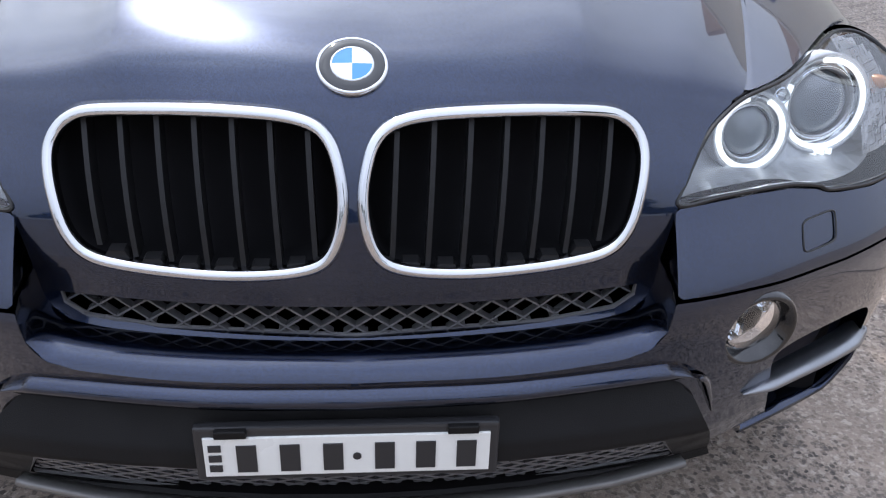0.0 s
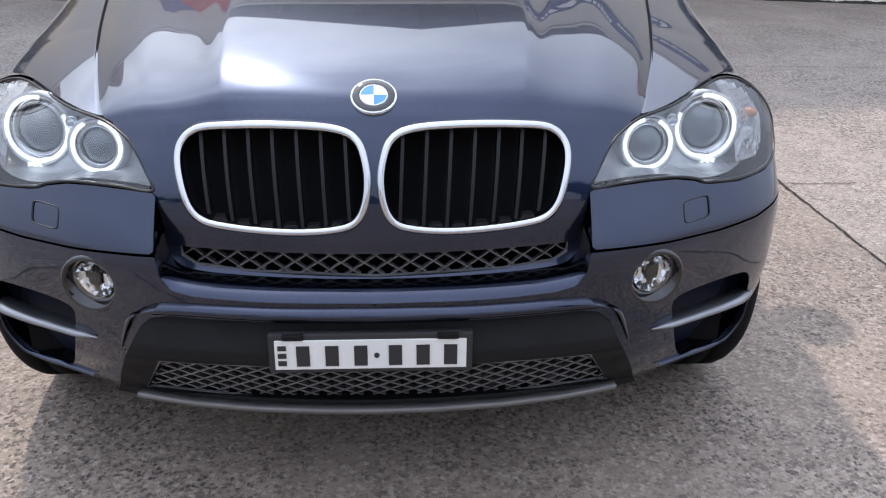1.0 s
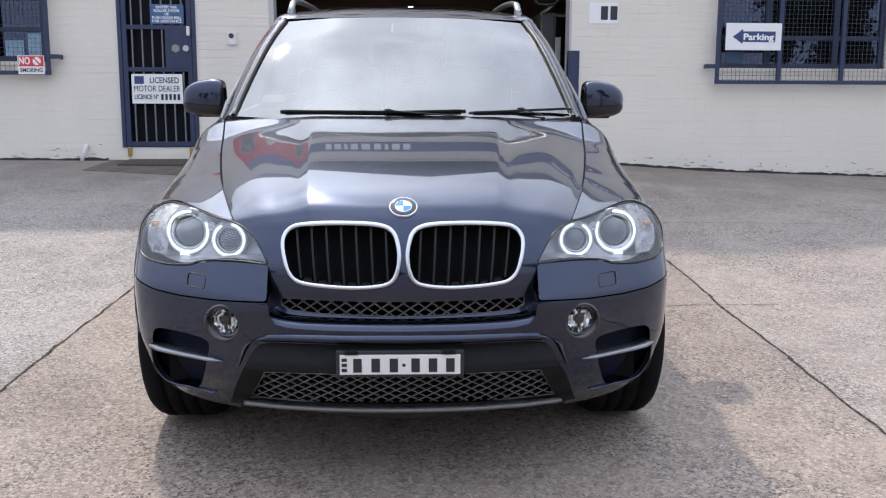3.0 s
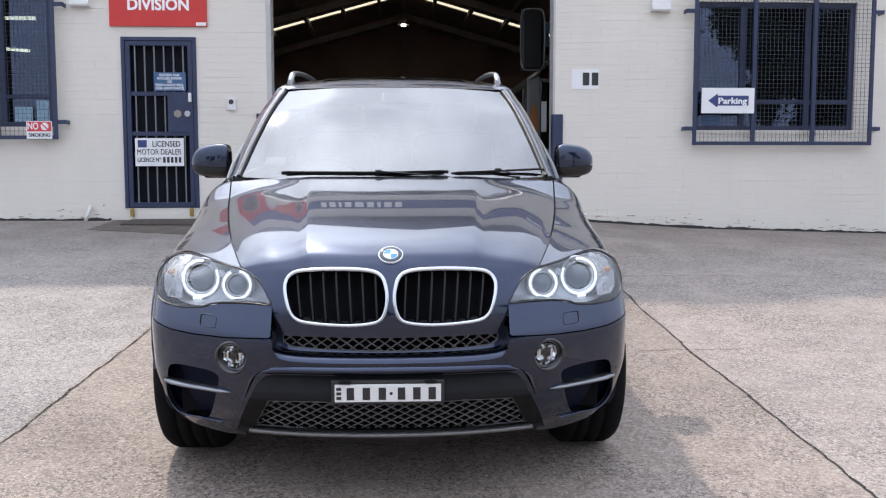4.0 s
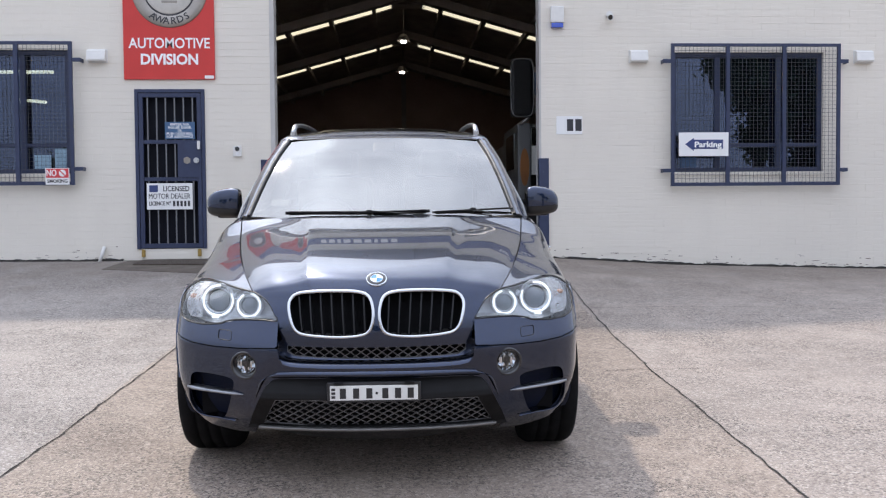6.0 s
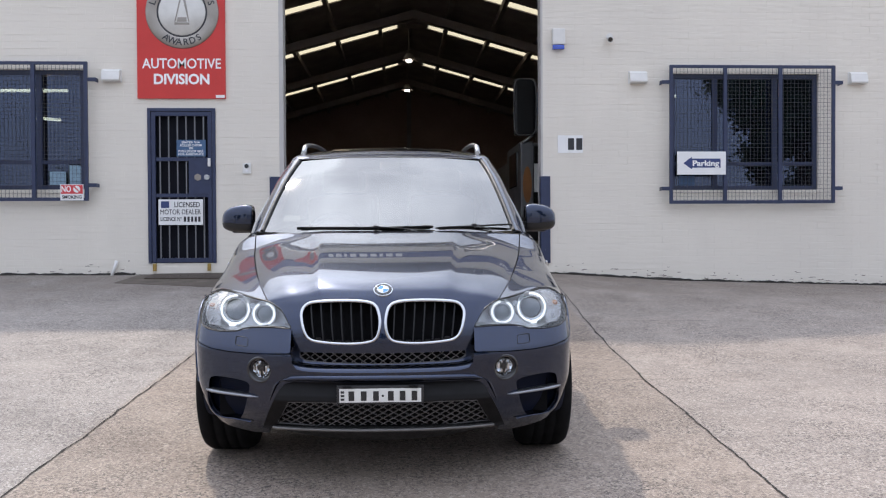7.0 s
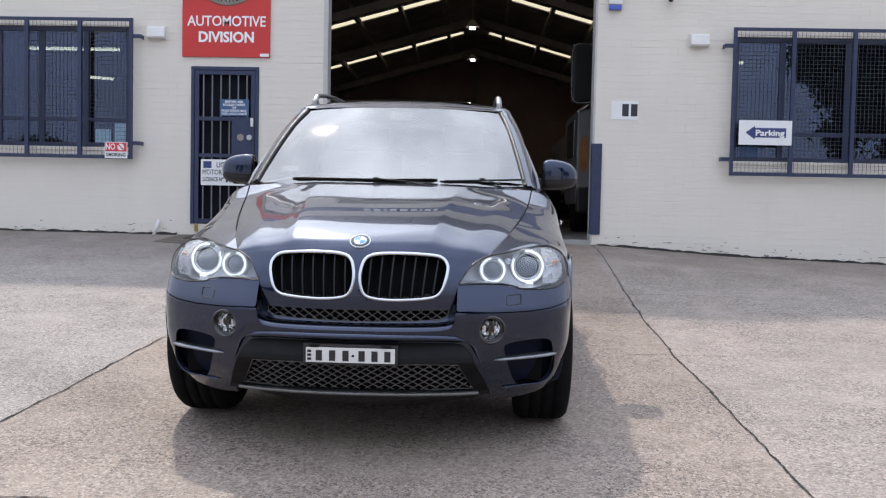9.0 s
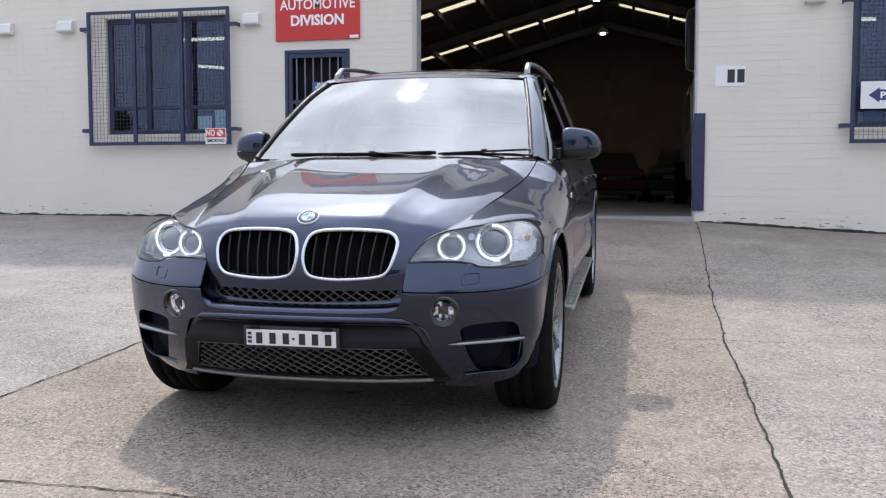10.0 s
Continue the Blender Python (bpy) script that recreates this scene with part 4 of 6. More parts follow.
# ---- fixtures on the facade ----
def wall_vent(x0, x1, z0, z1):
    v = thing("wall_vent", None, "white plastic hooded vent on the brick wall", "vent", "hooded wall vents")
    bm = bmesh.new()
    pr = ((0.0, z0), (0.09, z0), (0.10, z0 + 0.02), (0.075, z1 - 0.02), (0.05, z1), (0.0, z1))
    a, b = ([bm.verts.new((x, WY - d, z)) for d, z in pr] for x in (x0, x1))
    bm.faces.new(a)
    bm.faces.new(b)
    for i in range(6):
        bm.faces.new((a[i], a[(i + 1) % 6], b[(i + 1) % 6], b[i]))
    part("hood", bm, VENTW, v)
    part("flange", box((x0 - 0.012, WY - 0.008, z0 - 0.012), (x1 + 0.012, WY - 0.002, z1 + 0.012), 0.002), VENTW, v)


for a in (-7.70, -6.72, -3.905, 3.26, 6.375):
    wall_vent(a, a + 0.235, 3.25, 3.405)

al = thing("alarm_box", None, "white alarm siren box with a blue strobe on the wall", "alarm")
part("case", box((2.18, WY - 0.075, 3.77), (2.36, WY - 0.002, 3.99), 0.015), VENTW, al)
part("strobe", box((2.19, WY - 0.07, 3.705), (2.35, WY - 0.006, 3.768), 0.01), material("blue_strobe_lens", (0.03, 0.08, 0.45), 0.2, coat=0.5), al, "blue strobe lens")
cm = thing("security_camera", None, "small white bullet camera on a wall bracket", "camera")
part("base", rod((2.985, WY - 0.03, 3.89), (2.985, WY - 0.002, 3.89), 0.045, 16), VENTW, cm)
part("arm", rod((2.985, WY - 0.025, 3.89), (2.975, WY - 0.10, 3.85), 0.014, 8), VENTW, cm)
part("body", rod((2.985, WY - 0.06, 3.845), (2.955, WY - 0.20, 3.81), 0.042, 16), VENTW, cm)
part("lens", rod((2.955, WY - 0.20, 3.81), (2.9545, WY - 0.203, 3.809), 0.032, 16), GLOSSB, cm)
bell = thing("door_bell", None, "white video door bell with a black lens beside the door", "door bell")
part("case", box((-2.052, WY - 0.03, 2.005), (-1.94, WY - 0.002, 2.15), 0.008), VENTW, bell)
part("lens", rod((-1.996, WY - 0.036, 2.108), (-1.996, WY - 0.028, 2.108), 0.03, 16), GLOSSB, bell)
part("button", rod((-1.996, WY - 0.034, 2.045), (-1.996, WY - 0.028, 2.045), 0.018, 12), BADGEW, bell)
part("pipe_stub", rod((-3.80, WY - 0.07, ground_z(-3.8, WY) - 0.02), (-3.74, WY - 0.04, ground_z(-3.8, WY) + 0.19), 0.022, 12), VENTW, None, "short white plastic pipe leaning out of the ground", category="pipe", smooth=True)

# posters inside the windows
for x, z, w, h, mt in ((-4.66, 1.98, 0.30, 0.2, RAMPBLUE), (-4.28, 2.02, 0.2, 0.34, RAMPBLUE), (-5.95, 1.985, 0.23, 0.21, SIGNWHITE), (4.1, 1.9, 0.24, 0.14, RAMPBLUE)):
    part("poster", box((x - w / 2, WY + 0.093, z - h / 2), (x + w / 2, WY + 0.097, z + h / 2)), mt, None, "small printed notice stuck inside the office window", category="notice")

# ---- the car: x to its left side as seen from the front, y to its tail, z up from the drive ----
CAR = pose(0, 0, 0, 3.1666, 0, -0.531)
car = thing("car", CAR, "dark graphite metallic SUV with chrome grilles and lit halo headlamps", "car")
AXLE, REAR, WHEEL_R = 0.93, 3.863, 0.372

# plan of the bumper, and how far each height stands back from it
PLAN = spline([(0, .125), (.2, .135), (.4, .175), (.55, .232), (.68, .300), (.76, .345), (.82, .386), (.868, .432), (.895, .485), (.911, .56), (.921, .65), (.931, .76), (.938, .86)], 600)
seg = np.r_[0, np.cumsum(np.linalg.norm(np.diff(PLAN, axis=0), axis=1))]
NS, NZ = 170, 130
su = np.linspace(0, seg[-1], NS)
plan = np.stack([np.interp(su, seg, PLAN[:, 0]), np.interp(su, seg, PLAN[:, 1])], 1)
tang = np.gradient(plan, axis=0)
tang /= np.linalg.norm(tang, axis=1)[:, None]
inward = np.stack([-tang[:, 1], tang[:, 0]], 1)
BACK_Z = [.14, .20, .24, .30, .36, .42, .50, .57, .61, .630, .640, .655, .675, .695, .712, .73, .78, .85, .885, .95]
BACK_D = [.24, .155, .110, .058, .033, .021, .010, .002, -.001, .000, .004, .013, .026, .040, .053, .065, .098, .150, .178, .24]
zs = np.linspace(0.14, 0.95, NZ)


def brow(x, z):
    """How much farther the headlamp's upper outer corner is swept back."""
    f, g = np.clip((z - .78) / .085, 0, 1.1) ** 2, np.clip((x - .56) / .24, 0, 1)
    return .11 * f * g * g * (3 - 2 * g)


def face_y(x, z, extra=0.0):
    """How far back the front of the car lies at this width and height."""
    return float(np.interp(abs(x), PLAN[:, 0], PLAN[:, 1]) + np.interp(z, BACK_Z, BACK_D) + brow(abs(x), z)) + extra


def fascia(extra=0.0):
    """The grid of the car's face, wrapped round its corner, set back by extra."""
    p = np.zeros((NZ, NS, 3))
    dense = np.interp(zs, np.array(BACK_Z), np.array(BACK_D))
    dense = np.convolve(np.pad(dense, 2, mode="edge"), np.ones(5) / 5, "valid")
    for i, z in enumerate(zs):
        d = dense[i] + extra
        k = 0.7 if z < 0.38 else 0.7 * max(0.0, 1 - (z - 0.38) / 0.1)
        p[i, :, 0] = plan[:, 0] + inward[:, 0] * (dense[i] * k + extra * 0.8)
        p[i, :, 1] = plan[:, 1] + d + brow(plan[:, 0], z)
        p[i, :, 2] = z
    chart = np.stack([np.tile(plan[:, 0], (NZ, 1)), np.tile(zs[:, None], (1, NS))], -1)
    return p, chart


FACE, FCHART = fascia()
SIDE = FACE[:, :, 1:3]


def ring_poly(y, z, r, n=48):
    return [(y + r * math.cos(2 * math.pi * i / n), z + r * math.sin(2 * math.pi * i / n)) for i in range(n)]


ARCH = ring_poly(AXLE, 0.385, 0.412)
ARCH_R = ring_poly(REAR, 0.385, 0.412)


def outline(pts, n=80):
    return spline(pts, n, closed=True)


HEAD = [(.419, .738), (.432, .765), (.460, .803), (.490, .826), (.54, .846), (.63, .857), (.72, .864), (.79, .867), (.838, .858), (.873, .834), (.892, .792),
        (.892, .756), (.874, .727), (.835, .711), (.76, .706), (.69, .712), (.668, .716), (.650, .724), (.60, .734), (.54, .738), (.48, .739)]
UPPER = [(.413, .734), (.48, .735), (.54, .734), (.60, .730), (.648, .720), (.668, .712), (.69, .708), (.76, .702), (.836, .7065), (.878, .724), (.895, .748), (.905, .720), (.915, .700), (.96, .690),
         (.96, .685), (.935, .672), (.90, .656), (.86, .643), (.80, .631), (.70, .625), (.58, .627), (.412, .637)]
LOWER = [(-.05, .556), (.25, .556), (.345, .558), (.385, .566), (.404, .590), (.409, .632), (.58, .6225), (.70, .6205), (.80, .6265), (.86, .6385), (.90, .6515), (.935, .6675), (.96, .6805),
         (.96, .42), (.935, .37), (.91, .315), (.875, .265), (.82, .235), (.74, .222), (.66, .215), (.60, .225), (-.05, .23)]
SKIRT = [(-.05, .512), (.25, .512), (.40, .508), (.437, .498), (.464, .472), (.495, .414), (.531, .339), (.562, .262), (.60, .15), (-.05, .15)]
INTAKE = outline([(.612, .466), (.630, .490), (.705, .499), (.78, .499), (.812, .486), (.826, .45), (.832, .40), (.828, .345), (.80, .305), (.76, .291), (.70, .295), (.668, .330), (.640, .39)], 60)
FOG = (0.556, 0.553)
FOG_P = [(FOG[0] + 0.053 * a, FOG[1] + 0.053 * b) for a, b in circle(1, 40)]

low = cut(FACE, [(FCHART, LOWER, True), (FCHART, SKIRT, False), (FCHART, FOG_P, False), (FCHART, INTAKE, False), (SIDE, ARCH, False)], (0, 0.055, 0))
bumper = solid("front_bumper", *mirrored(*low), PAINT, car, "graphite painted lower front bumper")
weld(bumper)
for sgn in (1, -1):
    up = cut(FACE, [(FCHART, UPPER, True), (SIDE, ARCH, False)], (0, 0.03, -0.010))
    ob = solid("bumper_panel", *(up if sgn > 0 else mirrored(*up, both=False)), PAINT, car, "graphite painted bumper panel under the headlamp")
    weld(ob)
    # headlamp washer cover: a thin dark shut line
    c = (0.648, 0.672)
    path = [(sgn * (c[0] + 0.031 * a), face_y(c[0] + 0.031 * a, c[1] + 0.019 * b) - 0.0015, c[1] + 0.019 * b + 0.055 * 0.031 * a) for a, b in
            [(math.copysign(abs(math.cos(t)) ** 0.35, math.cos(t)), math.copysign(abs(math.sin(t)) ** 0.35, math.sin(t))) for t in np.linspace(0, 2 * math.pi, 40, endpoint=False)]]
    solid("washer_cover", *sweep(path, circle(0.0014, 6), frame_y=(0, 1, 0)), BLACK, ob, "shut line of the lamp washer cover")

# raised moulding that frames the lower skirt
half = spline([(0, .534), (.25, .533), (.38, .529), (.435, .521), (.470, .500), (.495, .455), (.515, .41)], 40)
path = [(-x, face_y(x, z) + 0.0, z) for x, z in half[:0:-1]] + [(x, face_y(x, z) + 0.0, z) for x, z in half]
n = len(path)
mv, mf = [], []
for i, p in enumerate(path):
    k = min(1.0, 5.0 * min(i, n - 1 - i) / n + 0.12)
    x, y, z = p
    for a, b in ((0.014, 0.004), (0.009, -0.008), (0.001, -0.017), (-0.012, -0.013), (-0.022, 0.004)):
        s = np.sign(x) * min(1, abs(x) / 0.45) * (1 if z < 0.525 else 0.3)
        mv.append((x - s * a * k * 0.9, y + b * k, z + a * k * (1 - 0.5 * abs(s))))
for i in range(n - 1):
    for j in range(4):
        mf.append((i * 5 + j, i * 5 + j + 1, (i + 1) * 5 + j + 1, (i + 1) * 5 + j))
solid("bumper_moulding", mv, mf, PAINT, car)
# the ledge behind the lower edge of the upper opening
ledge = [[(x, face_y(x, z) + d, z + dz) for x, z in spline([(0, .556), (.25, .556), (.345, .558), (.385, .566), (.404, .59), (.409, .628)], 24)] for d, dz in ((0.0, 0.0), (0.005, 0.008), (0.018, 0.016), (0.045, 0.022), (0.13, 0.026))]
lv = np.array(ledge).reshape(-1, 3)
solid("bumper_ledge", *mirrored(lv, grid_faces(5, 24)), PAINT, car)


def lattice(name, poly, px, pz, depth, mat, parent, wid=0.0042, label=""):
    """A lattice of crossed ribs cut to an outline; depth(x, z) gives its lie."""
    verts, faces = [], []
    pp = np.asarray(poly)
    x0, x1, z0, z1 = pp[:, 0].min(), pp[:, 0].max(), pp[:, 1].min(), pp[:, 1].max()
    sl = pz / px
    for s in (1, -1):
        c0 = z0 - max(s * sl * x0, s * sl * x1)
        c1 = z1 - min(s * sl * x0, s * sl * x1)
        for k in range(int((c1 - c0) / pz) + 2):
            c = c0 + k * pz
            t = np.linspace(x0, x1, 120)
            q = np.stack([t, c + s * sl * t], 1)
            ok = inside(pp, q)
            run = []
            for i in range(121):
                if i < 120 and ok[i]:
                    run.append(q[i])
                elif run:
                    if len(run) > 1:
                        b = len(verts)
                        h = wid / 2 * math.hypot(1, sl)
                        for x, z in run:
                            y = depth(x, z)
                            verts += [(x, y, z + h), (x, y, z - h), (x, y + 0.014, z - h), (x, y + 0.014, z + h)]
                        for i2 in range(len(run) - 1):
                            for j in range(4):
                                faces.append((b + i2 * 4 + j, b + i2 * 4 + (j + 1) % 4, b + (i2 + 1) * 4 + (j + 1) % 4, b + (i2 + 1) * 4 + j))
                    run = []
    return solid(name, verts, faces, mat, parent, label, smooth=False)


# the lower skirt of black plastic and its opening
MESH_LOW = [(-.421, .421), (-.25, .425), (0, .417), (.25, .425), (.421, .421), (.486, .298), (.25, .287), (0, .281), (-.25, .287), (-.486, .298)]


def skirt_y(x, z):
    lean = np.interp(z, [.20, .24, .285, .425, .45, .50, .52], [.095, .10, .10, -.006, 0, .03, .04])
    return float(np.interp(abs(x), PLAN[:, 0], PLAN[:, 1])) * 0.72 + 0.036 + lean


sk = np.array([[(x, skirt_y(x, z), z) for x in np.linspace(0, .60, 70)] for z in np.linspace(.268, .52, 44)])
skc = sk[:, :, ::2].copy()
right_low = [(-.05, .417), (0, .417), (.25, .425), (.421, .421), (.486, .298), (.25, .287), (0, .281), (-.05, .281)]
skirt = solid("lower_skirt", *mirrored(*cut(sk, [(skc, [(a, b) for a, b in SKIRT], True), (skc, right_low, False)], (0, 0.03, 0))), TRIM, car, "matt dark grey plastic lower skirt")
weld(skirt)
lattice("lower_grille", MESH_LOW, 0.047, 0.031, lambda x, z: skirt_y(x, z) + 0.012, MESHM, car, 0.0026, "grey lattice grille")
edge = [(x, skirt_y(x, z) + 0.004, z) for x, z in MESH_LOW]
solid("grille_surround", *sweep(np.array(edge), circle(0.004, 6), frame_y=(0, 1, 0)), MESHM, car, smooth=False)
lip = [(x, np.interp(abs(x), [0, .12, .25, .38, .5, .56], [.192, .197, .211, .236, .273, .30]), np.interp(abs(x), [0, .5, .56], [.279, .276, .277])) for x in np.linspace(-.508, .508, 60)]
solid("skirt_lip", *sweep(lip, [(-0.10, 0.016), (-0.020, 0.014), (-0.012, 0.006), (-0.014, -0.008), (-0.10, -0.016)], closed=False), TRIM, car, smooth=False)
skid = [(x, y - 0.004, z + 0.002) for x, y, z in lip if abs(x) < 0.515]
solid("skid_strip", *sweep(skid, [(-0.02, 0.007), (0.001, 0.006), (0.004, 0.0), (0.001, -0.007), (-0.02, -0.008)], closed=False), SKID, car, "satin silver skid strip along the bumper's lower edge")

tray = np.array([[(x, y + .27 * (x / .6) ** 2, z + .02 * (x / .7) ** 4) for x in np.linspace(-.70, .70, 25)] for y, z in ((.215, .268), (.25, .235), (.33, .195), (.45, .172), (.70, .168), (1.30, .21))])
solid("undertray", tray.reshape(-1, 3), grid_faces(6, 25), BLACK, car, "black plastic undertray below the bumper")

# the upper opening
MESH_UP = [(-.378, .638), (.378, .638), (.374, .608), (.347, .592), (.25, .585), (0, .581), (-.25, .585), (-.347, .592), (-.374, .608)]
up_y = lambda x, z: 0.198 + 0.36 * x * x
lattice("upper_grille", MESH_UP, 0.044, 0.030, up_y, MESHM, car, 0.0024, "grey lattice grille under the kidney grilles")
def recess_y(x, z):
    return up_y(x, z) + float(np.interp(z, [.536, .556, .572, .586, .60, .66], [-.052, -.030, -.013, -.003, .004, .006])) - .10 * max(0, abs(x) - .385)


rec = np.array([[(x, recess_y(x, z), z) for x in np.linspace(0, .45, 60)] for z in np.linspace(.536, .652, 32)])
right_up = [(-.05, .640), (.378, .638), (.374, .608), (.347, .592), (.25, .585), (0, .581), (-.05, .581)]
weld(solid("grille_recess", *mirrored(*cut(rec, [(rec[:, :, ::2].copy(), right_up, False)], (0, 0.02, 0))), PAINT, car, "painted recess round the upper grille"))
solid("grille_surround", *sweep(np.array([(x, up_y(x, z), z) for x, z in MESH_UP]), circle(0.0035, 6), frame_y=(0, 1, 0)), MESHM, car, smooth=False)
# near-black boxes for the shade behind the openings; they also block the view through
part("grille_backing", box((-.56, .345, .29), (.56, .40, .66)), VOID, car, "black backing box for the shade behind the grilles")
part("kidney_backing", box((-.40, .375, .662), (.40, .41, .88)), VOID, car, "black backing box for the shade behind the kidney grilles")
part("bumper_backing", box((-.78, .43, .30), (.78, .48, .64)), VOID, car, "black backing box for the shade behind the bumper")

# fog lamps and corner intakes
for sgn in (1, -1):
    fx, fz = FOG
    fy = face_y(fx, fz)
    m = Matrix.Translation((sgn * fx, fy + 0.000, fz)) @ pose(0, 0, 0, 93, 0, sgn * 12)
    fog = solid("fog_lamp", *lathe([(0.062, -0.02), (0.061, 0.003), (0.056, 0.008), (0.051, 0.005), (0.045, -0.010), (0.041, -0.014), (0.040, -0.03)], 40, m), GLOSSB, car, "round fog lamp in a black bezel")
    solid("reflector", *lathe([(0.041, -0.014), (0.032, -0.030), (0.014, -0.042), (0.0, -0.042)], 9, m), FOGBOWL, fog, smooth=False)
    flutes = bmesh.new()
    for a, lo, hi in ((-.024, -.012, .014), (-.010, -.024, -.006), (-.010, .006, .026), (.006, -.026, .010), (.021, -.016, .012)):
        add_box(flutes, (a - .004, lo, -.036), (a + .004, hi, -.020), .001, m)
    part("flutes", flutes, REFLECT, fog)
    part("bulb_shield", add_box(add_box(bmesh.new(), (-.013, -.012, -.040), (.013, .018, -.014), .003, m), (-.006, -.028, -.040), (.006, -.010, -.018), .002, m), GLOSSB, fog)
    solid("lens", *lathe([(0.0, -0.006), (0.025, -0.008), (0.042, -0.012)], 32, m), FOGLENS, fog, "clear glass fog lens")
    bk = np.array([[(sgn * x, face_y(x, z) + 0.06, z) for x in np.linspace(.585, .885, 24)] for z in np.linspace(.27, .51, 18)]).reshape(-1, 3)
    solid("corner_intake", bk, grid_faces(18, 24), POCKET, car, "dark navy corner air intake")
    rim = spline([(.834, .43), (.836, .385), (.829, .342), (.801, .303), (.76, .289), (.70, .290), (.66, .287), (.615, .283)], 44)
    mid = np.array((.735, .42))
    lip_rows = [[(sgn * q[0], face_y(*p) + d, q[1]) for p, q in ((p, p + (mid - p) * f) for p in rim)] for f, d in ((-.012, .004), (.0, -.002), (.035, .002), (.075, .013), (.11, .03), (.12, .06))]
    solid("intake_lip", np.array(lip_rows).reshape(-1, 3), grid_faces(6, 44), PAINT, car, "painted sloping lip round the foot of the corner intake")
    bl = [(x, face_y(x, .424) - np.interp(x, [.57, .62, .81, .84], [0.002, .012, .010, 0]), .4225 + 0.0 * (x - .7)) for x in np.linspace(.568, .842, 24)]
    bv, bf = [], []
    for i, (x, y, z) in enumerate(bl):
        k = np.interp(x, [.568, .61, .81, .842], [0.1, 0.8, 1.0, 0.5])
        bv += [(sgn * x, y - 0.003 * k, z + 0.010 * k), (sgn * x, y - 0.011 * k, z + 0.001 * k), (sgn * x, y - 0.005 * k, z - 0.004 * k), (sgn * x, y + 0.045 * k, z - 0.004 * k), (sgn * x, y + 0.045 * k, z + 0.012 * k)]
    for i in range(23):
        for j in range(5):
            bf.append((i * 5 + j, i * 5 + (j + 1) % 5, (i + 1) * 5 + (j + 1) % 5, (i + 1) * 5 + j))
    solid("intake_blade", bv, bf, BLADE, car, "satin silver blade across the corner intake")

# ---- bonnet with the nose ----
CENTRE = [(.186, .632), (.187, .67), (.196, .735), (.217, .795), (.249, .848), (.283, .885), (.335, .918), (.45, .955), (.65, 1.001), (.90, 1.046), (1.15, 1.086), (1.29, 1.106), (1.39, 1.119)]
EDGE = [(.395, .236, .634), (.405, .239, .69), (.418, .251, .735), (.438, .280, .778), (.472, .326, .817), (.515, .366, .838), (.553, .405, .849), (.583, .50, .872), (.628, .67, .909), (.680, .90, .951), (.728, 1.15, .995), (.752, 1.31, 1.032), (.774, 1.47, 1.092)]
# across: a flat middle, a crease, a hollow flank and a rounded shoulder
DROP = [0, .004, .016, .045, .10, .26, .41, .55, .78, 1.0]
ctrl = []
for i, ((yc, zc), (xe, ye, ze)) in enumerate(zip(CENTRE, EDGE)):
    w = min(1.0, max(0.0, (i - 3) / 4))
    row = []
    c = 0.61 - 0.09 * min(i, 11) / 11
    for t, d in zip((0, .34 * c, .68 * c, .92 * c, c, c + .07, c + (1 - c) * .36, c + (1 - c) * .62, c + (1 - c) * .85, 1.0), DROP):
        f = d * w + (0.55 * t * t + 0.45 * t ** 1.5) * (1 - w)
        row.append((t * xe, yc + (ye - yc) * t * t, zc + (ze - zc) * f))
    ctrl.append(row)
HV, HU = 150, 147
ctrl = [[(-x, y, z) for x, y, z in row[:0:-1]] + row for row in ctrl]
hood_pts = patch(ctrl, HV, HU)
hood_chart = hood_pts[:, :, ::2].copy()
hood_chart[hood_pts[:, :, 1] > 0.42] += (5, 5)
KID = [(.013, .730), (.008, .775), (.014, .815), (.026, .842), (.050, .858), (.105, .866), (.215, .866), (.315, .858), (.352, .846), (.370, .825), (.374, .80), (.367, .76), (.352, .715), (.328, .690), (.285, .680), (.209, .674), (.134, .673), (.065, .680), (.030, .695)]
kid = outline(KID, 96)
kc = kid.mean(0)
kid = kc + (kid - kc) * (0.968, 0.938) - (0, 0.0035)
kid_in = kc + (kid - kc) * np.array([0.975, 0.955])
hood_v, hood_f = cut(hood_pts, [(hood_chart, kid_in, False), (hood_chart, kid_in * (-1, 1), False)], (0, 0.02, -0.004))
hood = solid("bonnet", hood_v, hood_f, PAINT, car, "graphite painted bonnet with two creases, clean and glossy")
weld(hood)
MIDC = HU // 2
nose_rows = [r[MIDC:] for r in hood_pts if r[MIDC, 1] < 0.45]


def nose_y(x, z):
    """How far back the nose lies at this width and height."""
    yz = np.array([(np.interp(abs(x), r[:, 0], r[:, 2]), np.interp(abs(x), r[:, 0], r[:, 1])) for r in nose_rows])
    return float(np.interp(z, yz[:, 0], yz[:, 1]))


